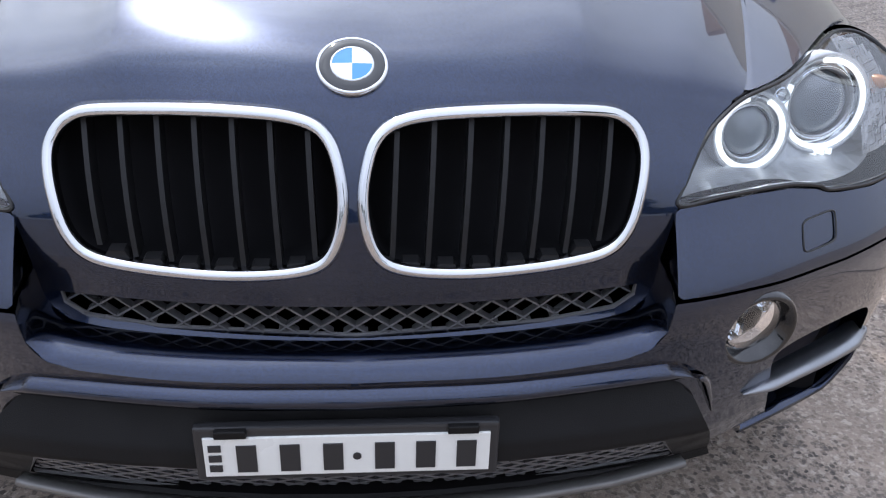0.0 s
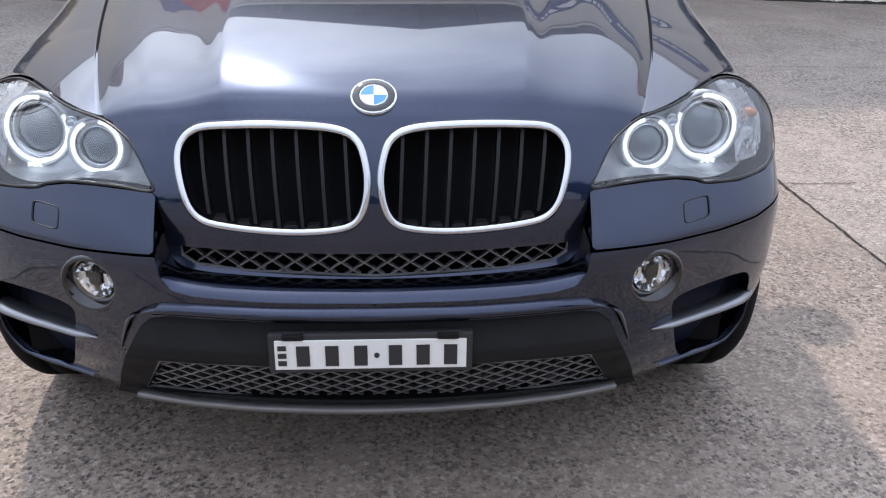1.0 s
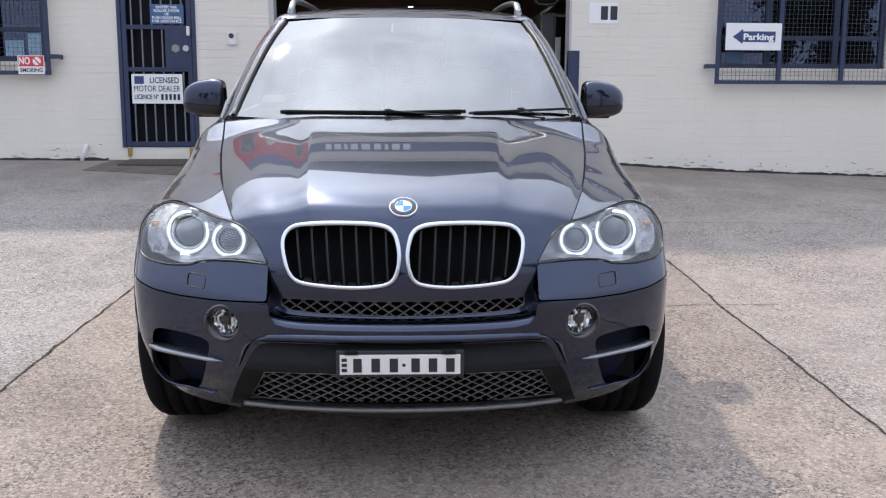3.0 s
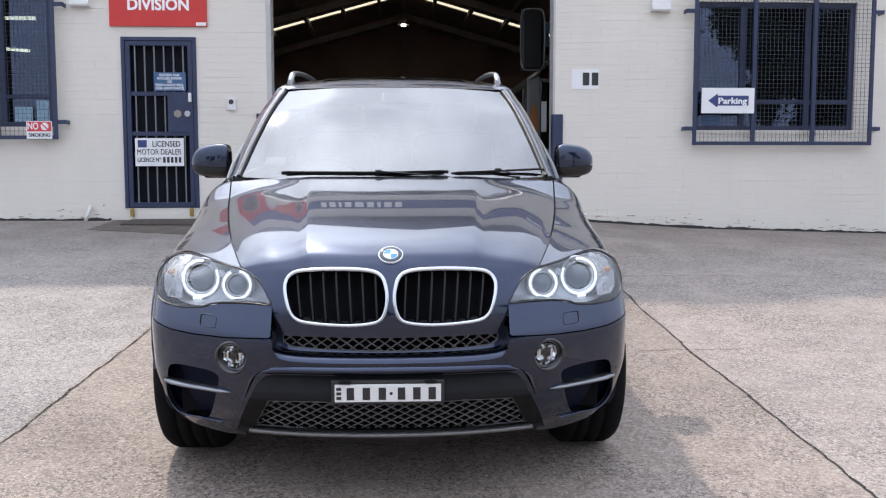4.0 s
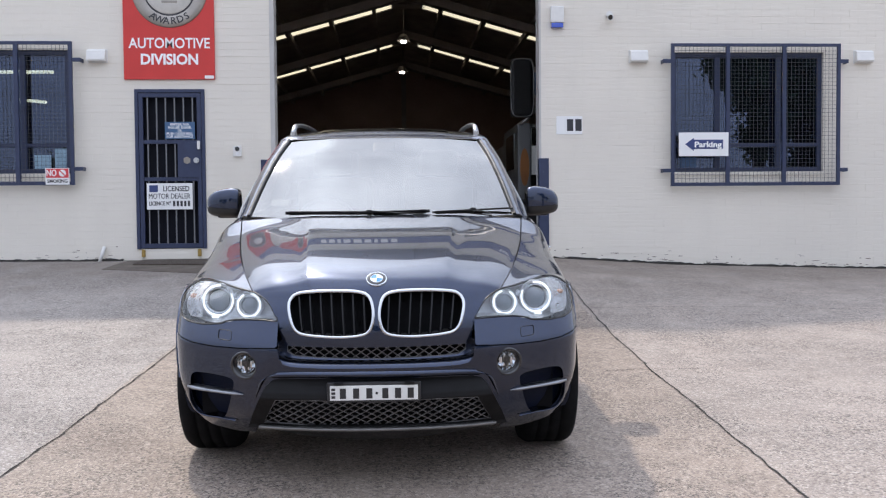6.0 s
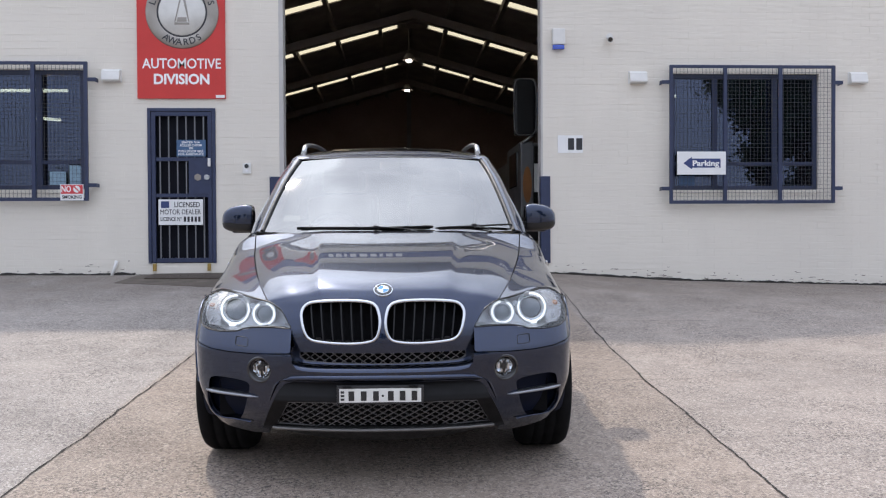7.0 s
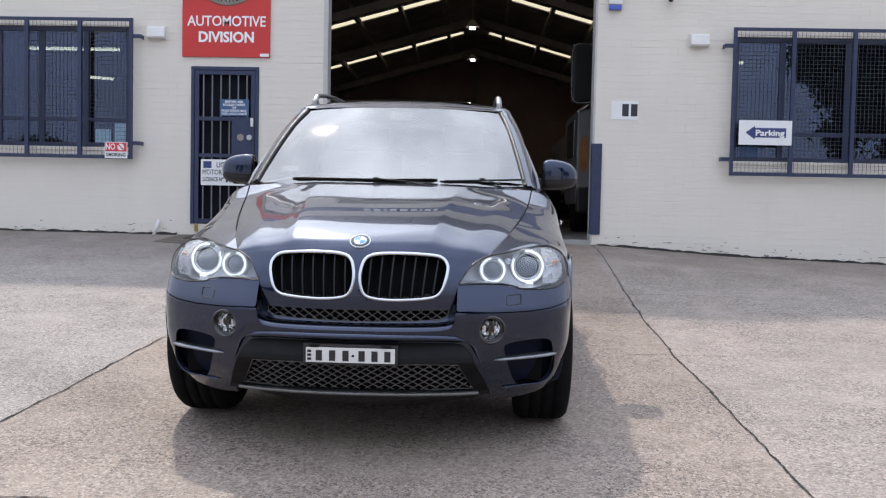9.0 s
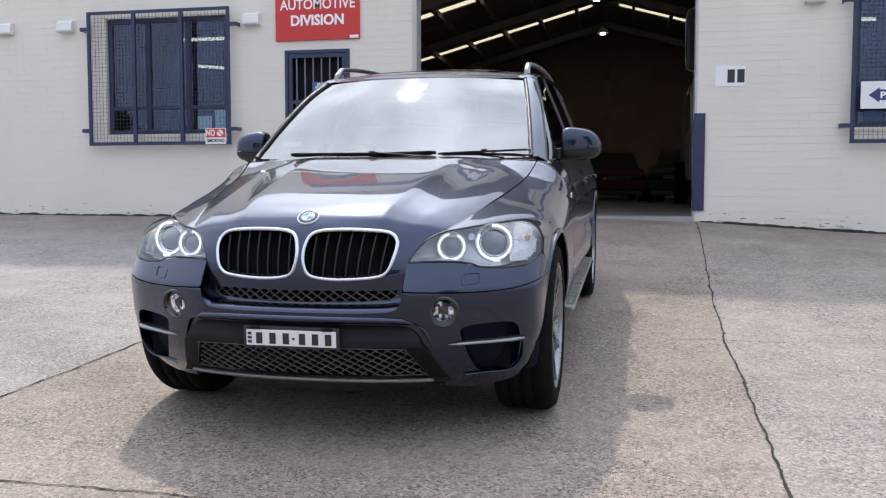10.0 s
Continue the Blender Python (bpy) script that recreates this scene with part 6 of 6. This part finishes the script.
for x0, x1, xj, xp in ((-.535, .262, -.07, .27), (.276, .735, .505, .60)):
    wy = lambda x: 1.426 + .17 * abs(x) ** 1.8
    wz = lambda x: 1.139 + .012 * abs(x)
    wp = new("wiper")
    wp.parent = car
    tagged(wp, "black wiper arm and blade lying on the windscreen's foot")
    tilt = lambda x: -.010 * (x1 - x) / (x1 - x0)
    blade = np.array([(x, wy(x) + tilt(x), wz(x) + tilt(x)) for x in np.linspace(x0, x1, 20)])
    taper = np.array([(x, wy(x) + tilt(x) - .004, wz(x) + tilt(x) + .004) for x in np.linspace(x0 + .02, x1 - .02, 20)])
    solid("blade", *sweep(blade, [(0.0045 * a, 0.0045 * b) for a, b in circle(1, 8)], closed=False), BLACK, wp, "thin rubber wiper blade")
    solid("spoiler", *sweep(taper, [(0.005 * a, 0.0028 * b) for a, b in circle(1, 6)], closed=False), BLACK, wp)
    part("joint", box((xj - .016, wy(xj) - .014, wz(xj) - .004), (xj + .016, wy(xj) + .002, wz(xj) + .010), .005), BLACK, wp)
    arm = spline([(xj, wy(xj) - .010, wz(xj) + .003), ((xj + xp) / 2, wy((xj + xp) / 2) - .022, wz((xj + xp) / 2) - .010), (xp, wy(xp) - .034, wz(xp) - .024)], 12)
    solid("arm", *sweep(arm, [(0.0042 * a, 0.0028 * b) for a, b in circle(1, 8)], closed=False), BLACK, wp)
    part("spindle", rod((xp, wy(xp) - .038, wz(xp) - .060), (xp, wy(xp) - .042, wz(xp) - .030), .010, 12), BLACK, wp)
part("washer_jet", box((-.012, 1.35, 1.088), (.012, 1.37, 1.100), .005), BLACK, car)

tail = patch([[(0, 4.84, .35), (.5, 4.82, .35), (.74, 4.76, .35), (.86, 4.62, .35)], [(0, 4.87, .60), (.5, 4.85, .60), (.76, 4.78, .60), (.88, 4.60, .60)],
              [(0, 4.84, 1.0), (.5, 4.82, 1.0), (.72, 4.76, 1.0), (.84, 4.62, 1.0)], [(0, 4.78, 1.14), (.5, 4.76, 1.14), (.68, 4.70, 1.14), (.80, 4.60, 1.13)]], 20, 20)
weld(solid("tailgate", *mirrored(tail.reshape(-1, 3), grid_faces(20, 20)), PAINT, car, "graphite painted tailgate and rear bumper"))
rw = patch([[(0, 4.78, 1.14), (.5, 4.76, 1.14), (.80, 4.60, 1.13)], [(0, 4.70, 1.36), (.46, 4.69, 1.36), (.73, 4.60, 1.32)], [(0, 4.62, 1.555), (.4, 4.62, 1.545), (.665, 4.61, 1.46)]], 12, 16)
weld(solid("rear_window", *mirrored(rw.reshape(-1, 3), grid_faces(12, 16)), DARKGLASS, car, "dark rear window"))
for sgn in (1, -1):
    part("tail_lamp", box((sgn * .60, 4.66, .82), (sgn * .86, 4.79, .98), .03), material("red_lamp_plastic", (0.35, 0.01, 0.01), 0.15, coat=1.0), car)
ub = bmesh.new()
add_box(ub, (-.56, .62, .24), (.56, 4.6, .50), .03)
add_box(ub, (-.80, 1.40, .27), (.80, 3.38, .50), .02)
part("underbody", ub, BLACK, car, "black underbody")
# cabin
part("dashboard", add_box(box((-.70, 1.62, .90), (.70, 2.02, 1.09), .04), (-.70, 2.02, .55), (.70, 2.06, 1.02)), DASH, car)
cab = bmesh.new()
add_box(cab, (-.78, 1.62, .50), (.78, 4.6, .56))
add_box(cab, (-.80, 1.65, .50), (-.77, 4.55, 1.07))
add_box(cab, (.77, 1.65, .50), (.80, 4.55, 1.07))
add_box(cab, (-.78, 4.5, .5), (.78, 4.55, 1.2))
part("cabin_lining", cab, DASH, car)
for y in (2.55, 3.55):
    for x in (-.37, .37):
        st = part("seat", add_box(add_box(bmesh.new(), (x - .25, y - .28, .62), (x + .25, y + .26, .80), .05), (x - .24, y + .14, .74), (x + .24, y + .30, 1.30), .06), LEATHER, car, "beige leather seat", smooth=False)
        part("headrest", box((x - .13, y + .20, 1.33), (x + .13, y + .30, 1.50), .04), LEATHER, st)
sw = Matrix.Translation((-.37, 2.12, 1.02)) @ pose(0, 0, 0, 62, 0, 0)
whl = solid("steering_wheel", *sweep(np.array([tuple(sw @ Vector((.185 * a, .185 * b, 0))) for a, b in circle(1, 36)]), circle(0.015, 8)), DASH, car)
part("spoke", box((-.17, -.03, -.01), (.17, .03, .015), .008, sw), DASH, whl)

# ---- wheels ----
def wheel(x, y, sgn, spare=None):
    w = new("wheel")
    w.parent = car
    w.matrix_local = Matrix.Translation((x, y, WHEEL_R)) @ pose(0, 0, 0, 0, 90 * sgn, 0)
    tagged(w, "silver alloy wheel with paired spokes on a low black tyre")
    return w


R = WHEEL_R
tyre_p = [(.283, -.11), (.290, -.125), (.318, -.128), (.350, -.122), (.364, -.105), (R, -.085), (R, -.063), (R - .008, -.061), (R - .008, -.052), (R, -.05), (R, -.012), (R - .008, -.010), (R - .008, .0),
          (R, .002), (R, .040), (R - .008, .042), (R - .008, .052), (R, .054), (R, .085), (.364, .105), (.350, .122), (.318, .128), (.290, .125), (.283, .11)]
rim_p = [(.283, -.11), (.286, .112), (.279, .122), (.272, .116), (.264, .090), (.260, -.09)]
for x, sgn in ((.805, 1), (-.805, -1)):
    for y in (AXLE, REAR):
        w = wheel(x + (sgn * .018 if y == REAR else 0), y, sgn)
        solid("tyre", *lathe(tyre_p, 72), RUBBER, w, "black road tyre")
        rim = solid("rim", *lathe(rim_p, 60), ALLOY, w, "silver alloy rim")
        solid("barrel", *lathe([(.2785, .108), (.262, .080), (.2585, -.09), (.10, -.095)], 60), STEELD, rim, "dark inner barrel of the rim")
        sp = bmesh.new()
        for i in range(5):
            for d in (-0.16, 0.16):
                a = i * 2 * math.pi / 5 + d
                a2 = i * 2 * math.pi / 5 + d * 1.5
                p0, p1 = Vector((.05 * math.cos(a), .05 * math.sin(a), .098)), Vector((.272 * math.cos(a2), .272 * math.sin(a2), .112))
                dirv = (p1 - p0).normalized()
                sd = Vector((-dirv.y, dirv.x, 0)) * .013
                v = [sp.verts.new(p + s * sd + Vector((0, 0, h))) for p in (p0, p1) for s, h in ((-1, 0), (1, 0), (.8, -.035), (-.8, -.035))]
                for f in ((0, 1, 2, 3), (4, 5, 6, 7), (0, 1, 5, 4), (1, 2, 6, 5), (2, 3, 7, 6), (3, 0, 4, 7)):
                    sp.faces.new([v[k] for k in f])
        part("spokes", sp, ALLOY, rim)
        part("hub", rod((0, 0, .03), (0, 0, .100), .062, 24, .05), ALLOY, rim)
        part("brake_disc", rod((0, 0, -.02), (0, 0, .01), .175, 40), STEELJ, w)
        part("back_plate", rod((0, 0, -.06), (0, 0, -.05), .235, 40), VOID, w)

# ---- number plate: the writing stands as bars ----
PX = -0.010
pl = part("number_plate", box((PX - .192, .112, .419), (PX + .192, .128, .503), .004), PLATEK, car, "white number plate with dark characters in a black holder")
part("plate_face", box((PX - .180, .1085, .429), (PX + .180, .1135, .490), .001), PLATEW, pl, "white reflective plate")
for i in range(3):
    x = PX - .127 + i * .054
    part("letter_bar", box((x - .0125, .1068, .4365), (x + .0125, .109, .479)), PLATEK, pl)
for i in range(3):
    x = PX + .046 + i * .052
    part("letter_bar", box((x - .0125, .1068, .4365), (x + .0125, .109, .479)), PLATEK, pl)
part("letter_bar", rod((PX + .011, .1068, .458), (PX + .011, .109, .458), .0055, 10), PLATEK, pl)
for z in (.443, .459, .475):
    part("letter_bar", box((PX - .174, .1068, z - .005), (PX - .158, .109, z + .005)), PLATEK, pl)
for x in (-.145, .145):
    part("clip", box((PX + x - .02, .104, .492), (PX + x + .02, .114, .503), .002), TRIM, pl)

# ---- what stands inside the shed ----
def parked_car(name, x, y, turn, mat, label):
    c = thing(name, Matrix.Translation((x, y, FLOOR_Z)) @ pose(0, 0, 0, 0, 0, turn), label, "car", "cars in the workshop")
    rows = [(-2.1, .72, .50, .66), (-1.95, .82, .32, .78), (-1.2, .86, .30, .92), (-.9, .86, .30, .96), (1.3, .86, .30, .98), (2.0, .82, .32, .96), (2.15, .74, .50, .86)]
    prof = lambda w, lo, hi: [(-w + .06, lo), (-w, lo + .12), (-w, (lo + hi) / 2), (-w + .05, hi - .06), (-w + .2, hi), (0, hi + .03), (w - .2, hi), (w - .05, hi - .06), (w, (lo + hi) / 2), (w, lo + .12), (w - .06, lo)]
    body = patch([[(a, yy, b) for a, b in prof(w, lo, hi)] for yy, w, lo, hi in rows], 30, 33)
    solid("body", body.reshape(-1, 3), grid_faces(30, 33), mat, c)
    part("bumper", box((-.8, -2.16, .32), (.8, -2.02, .60), .05), mat, c)
    top = patch([[(a * w, yy, z) for a, z in ((-1, z0), (-.86, z1), (-.5, z1 + .03), (.5, z1 + .03), (.86, z1), (1, z0))] for yy, w, z0, z1 in ((-1.15, .74, .93, .95), (-.35, .70, .96, 1.38), (.6, .70, .97, 1.42), (1.4, .70, .97, 1.30), (1.95, .72, .96, .98))], 24, 24)
    solid("cabin", top.reshape(-1, 3), grid_faces(24, 24), DARKCAR, c, "dark glass cabin")
    # headlamps take the black paint to keep them dim
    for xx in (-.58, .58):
        part("headlamp", box((xx - .16, -2.12, .60), (xx + .16, -1.98, .74), .04), DARKCAR, c, "headlamp painted black to stay dim")
    part("underbody", box((-.70, -1.95, .17), (.70, 1.95, .50), .04), BLACK, c)
    part("grille", box((-.35, -2.17, .60), (.35, -2.05, .70), .02), BLACK, c)
    for xx in (-.76, .76):
        for yy in (-1.35, 1.35):
            part("tyre", rod((xx - .1, yy, .32), (xx + .1, yy, .32), .32, 28), RUBBER, c)


parked_car("parked_car", 0.75, 24.8, 6, REDCAR, "red parked car facing out, its paint darkened for the dim workshop")
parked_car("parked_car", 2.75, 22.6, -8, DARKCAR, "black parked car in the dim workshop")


def truck():
    """A tall white cab-over truck inside the opening, greyed for the shed's dimness, seen past the jamb."""
    t = thing("truck", Matrix.Translation((3.48, 12.1, FLOOR_Z)), "tall white truck, greyed for the dim shed, with a big black mirror", "truck")
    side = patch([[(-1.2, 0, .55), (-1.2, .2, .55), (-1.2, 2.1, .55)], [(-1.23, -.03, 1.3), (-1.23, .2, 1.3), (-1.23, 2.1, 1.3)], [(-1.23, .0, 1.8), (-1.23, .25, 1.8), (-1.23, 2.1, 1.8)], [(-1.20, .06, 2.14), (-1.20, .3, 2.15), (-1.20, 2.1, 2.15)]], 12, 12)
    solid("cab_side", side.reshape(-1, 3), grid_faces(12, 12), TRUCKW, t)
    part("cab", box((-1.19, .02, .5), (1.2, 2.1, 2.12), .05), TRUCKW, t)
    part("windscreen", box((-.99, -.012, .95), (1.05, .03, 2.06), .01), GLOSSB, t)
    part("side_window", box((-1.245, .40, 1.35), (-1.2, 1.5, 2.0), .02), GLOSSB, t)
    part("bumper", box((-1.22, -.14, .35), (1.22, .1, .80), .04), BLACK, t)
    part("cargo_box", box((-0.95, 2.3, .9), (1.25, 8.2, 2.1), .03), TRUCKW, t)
    part("chassis", box((-.5, .3, .45), (.5, 8.0, .9), .02), BLACK, t)
    for y in (1.1, 6.6):
        for x in (-1.02, 1.02):
            part("tyre", rod((x - .14, y, .5), (x + .14, y, .5), .5, 28), RUBBER, t)
    mr = new("mirror")
    mr.parent = t
    tagged(mr, "big black truck mirror on a bent arm")
    part("mirror_shell", box((-1.37, -.22, 2.22), (-.97, -.10, 3.24), .06), BLACK, mr)
    rim = [(-1.17 + .20 * math.copysign(abs(math.cos(a)) ** .4, math.cos(a)), -.225, 2.73 + .50 * math.copysign(abs(math.sin(a)) ** .4, math.sin(a))) for a in np.linspace(0, 2 * math.pi, 48, endpoint=False)]
    solid("mirror_rim", *sweep(np.array(rim), circle(.012, 6), frame_y=(0, 1, 0)), STEELJ, mr)
    arm = spline([(-1.22, -.02, 2.10), (-1.10, -.10, 2.18), (-.96, -.12, 2.32), (-.86, -.08, 2.44)], 16)
    solid("mirror_arm", *sweep(arm, circle(.032, 8), closed=False), SATIN, mr)
    ov = [(-1.11 + .08 * a, -.056, 1.36 + .33 * b) for a, b in circle(1, 32)] + [(-1.11 + .08 * a, -.02, 1.36 + .33 * b) for a, b in circle(1, 32)]
    solid("corner_panel", ov, [tuple(range(32))] + [(i, (i + 1) % 32, 32 + (i + 1) % 32, 32 + i) for i in range(32)], ORANGE, t, "tall oval orange brown panel", smooth=False)
    part("corner_post", box((-1.232, -.05, .5), (-1.0, .06, 2.14), .03), TRUCKW, t)
    part("notice", box((-.985, -.03, 1.23), (-.895, -.022, 1.74)), SIGNWHITE, t)
    part("marker_lamp", box((-.95, -.12, 2.62), (-.88, -.06, 3.02), .015), RAMPBLUE, t, "blue cover behind the mirror")


truck()

# ---- trees across the street, mirrored in the glass ----
def tree(x, y, h, seed, spread=1.0):
    rng = random.Random(seed)
    t = thing("tree", Matrix.Translation((x, y, ground_z(x, y) - 0.05)), "tall dark green gum tree across the street", "tree", "street trees")
    bm = bmesh.new()
    add_rod(bm, (0, 0, 0), (0.15, 0.1, h * 0.45), h * 0.03, 10, h * 0.02)
    tips = []
    for i in range(9):
        a, z0 = i * 2.4 + rng.random(), h * rng.uniform(0.25, 0.5)
        r, z1 = h * rng.uniform(0.12, 0.3) * spread, h * rng.uniform(0.42, 0.92)
        p = (r * math.cos(a), r * math.sin(a), z1)
        add_rod(bm, (0.1, 0.05, z0), p, h * 0.011, 7, h * 0.004)
        tips.append(p)
    part("trunk", bm, BARK, t, smooth=True)
    verts, faces = [], []
    for p in tips + [(0.1, 0.1, h * 0.85)]:
        for _ in range(14):
            c = Vector(p) + Vector((rng.gauss(0, h * 0.062 * min(1, spread + .2)), rng.gauss(0, h * 0.062), rng.gauss(0, h * 0.05)))
            for _ in range(95):
                q = c + Vector((rng.gauss(0, 0.34), rng.gauss(0, 0.34), rng.gauss(0, 0.26)))
                u = Vector((rng.gauss(0, 1), rng.gauss(0, 1), rng.gauss(0, 1))).normalized() * 0.20
                v = Vector((rng.gauss(0, 1), rng.gauss(0, 1), rng.gauss(0, 1))).normalized() * 0.09
                k = len(verts)
                verts += [q - u, q + v, q + u, q - v]
                faces.append((k, k + 1, k + 2, k + 3))
    solid("crown", verts, faces, LEAF, t, "open ragged crown of small leaves", smooth=False)


tree(17.6, -22.0, 12.0, 3, 0.5)
tree(21.3, -25.0, 10.0, 5, 0.4)
for x, y, h, seed in ((-34, -35, 6.5, 8), (-26, -33, 5.2, 9), (-18, -34, 6.8, 10), (-10, -32, 5.5, 11), (-3, -36, 6.0, 12), (4.5, -34, 5.0, 13), (11, -36, 6.2, 14), (33, -33, 7.0, 15)):
    tree(x, y, h, seed)


# ---- the brick skin of the facade ----
CH, BL = 0.0916, 0.2455
HOLES = (W1, DR, (OP_L - 0.055, OP_R + 0.02, -1.0, OP_T), W2)


def brick_data(w, name):
    bm = bmesh.new()
    d, h, b = 0.0026, CH - 0.003, 0.0020
    f = [bm.verts.new(p) for p in ((0.0006, -d, b), (w - 0.0006, -d, b), (w - 0.0006, -d, h - b), (0.0006, -d, h - b))]
    k = [bm.verts.new(p) for p in ((0, 0.002, 0), (w, 0.002, 0), (w, 0.002, h), (0, 0.002, h))]
    bm.faces.new(f)
    for i in range(4):
        bm.faces.new((k[i], k[(i + 1) % 4], f[(i + 1) % 4], f[i]))
    bmesh.ops.recalc_face_normals(bm, faces=bm.faces)
    me = bpy.data.meshes.new(name)
    bm.to_mesh(me)
    bm.free()
    me.materials.append(WALLW)
    return me


FULL = brick_data(BL - 0.0015, "brick")
rng = random.Random(4)
rest_v, rest_f, count = [], [], 0
for row in range(int((TOP - 0.30) / CH)):
    z = 0.30 + row * CH
    cuts = [(a - 0.002, b + 0.002) for a, b, c, e in HOLES if c < z + CH - 0.004 and e > z + 0.002]
    x = LEFT + (row % 2) * BL / 2
    while x < RIGHT - BL:
        spans = [(x, x + BL - 0.0015)]
        for a, b in cuts:
            spans = [s for p, q in spans for s in ((p, min(q, a)), (max(p, b), q)) if s[1] - s[0] > 0.02]
        for p, q in spans:
            whole = abs(q - p - BL + 0.0015) < 1e-6
            dy = rng.uniform(-0.0005, 0.0007) + (0.0010 if rng.random() < 0.05 else 0)
            near = (2.05 < p < 3.80 and 0.45 < z < 3.4) or (-2.41 < p < -1.80 and z < 2.6)
            if whole and near and count < 300:
                ob = new("brick", FULL)
                ob.location = (p, WY + dy, z)
                ob.rotation_euler = (rng.uniform(-0.012, 0.012), rng.uniform(-0.004, 0.004), rng.uniform(-0.0015, 0.0015))
                ob.parent = wall_south_9 if p > 0 else wall_south_7
                count += 1
            else:
                k, w, h, d, b = len(rest_v), q - p, CH - 0.003, 0.0024, 0.0020
                tw = rng.uniform(-0.0005, 0.0005)
                rest_v += [(p + 0.0006, WY + dy - d + tw, z + b), (q - 0.0006, WY + dy - d - tw, z + b), (q - 0.0006, WY + dy - d, z + h - b), (p + 0.0006, WY + dy - d, z + h - b),
                           (p, WY + 0.002, z), (q, WY + 0.002, z), (q, WY + 0.002, z + h), (p, WY + 0.002, z + h)]
                rest_f += [(k, k + 1, k + 2, k + 3)] + [(k + 4 + i, k + 4 + (i + 1) % 4, k + (i + 1) % 4, k + i) for i in range(4)]
        x += BL
solid("brick_facing", rest_v, rest_f, WALLW, None, "cream-painted brick courses of the facade", smooth=False, category="brickwork", kind="stuff")

# ---- dirt and flaked paint along the foot of the facade ----
def wall_foot(x0, x1, seed):
    """An uneven ribbon of soil and moss that fills the corner between drive and wall."""
    rng = random.Random(seed)
    n = int((x1 - x0) / 0.06)
    v, f = [], []
    h, d = 0.02, 0.03
    for i in range(n + 1):
        x = x0 + (x1 - x0) * i / n
        h += (rng.uniform(0.004, 0.045) - h) * 0.55
        d += (rng.uniform(0.01, 0.08) - d) * 0.5
        g = ground_z(x, WY - 0.05)
        v += [(x, WY - 0.006, g + h), (x, WY - 0.012, g + h * 0.6), (x, WY - d, g + 0.002), (x, WY - d, g - 0.03), (x, WY - 0.006, g - 0.03)]
    for i in range(n):
        for j in range(4):
            f.append((i * 5 + j, i * 5 + j + 1, (i + 1) * 5 + j + 1, (i + 1) * 5 + j))
    solid("soil", v, f, JOINT, None, "dark soil and moss along the foot of the wall", smooth=True, category="soil", kind="stuff")


wall_foot(2.12, 11.0, 3)
wall_foot(-9.0, -3.5, 5)
rng = random.Random(12)
flake_v, flake_f = [], []
for _ in range(200):
    x = rng.uniform(2.2, 10.5) if rng.random() < 0.72 else rng.uniform(-9.0, -3.5)
    z = ground_z(x, WY) + abs(rng.gauss(0.02, 0.07)) + 0.008
    w, h = rng.uniform(0.006, 0.055) * rng.random(), rng.uniform(0.0025, 0.008)
    k, m = len(flake_v), 9
    for i in range(m):
        a = 2 * math.pi * i / m
        r = rng.uniform(0.55, 1.1)
        flake_v.append((x + (w + 0.008) * r * math.cos(a), WY - 0.0075, z + h * r * math.sin(a)))
    flake_f.append(tuple(range(k, k + m)))
solid("flaked_paint", flake_v, flake_f, material("bare_brick_under_paint", (0.27, 0.22, 0.19), 0.9, vary=0.5, scale=20), None, "bare patches where paint has flaked near the ground", smooth=False, category="flaked paint", kind="stuff")
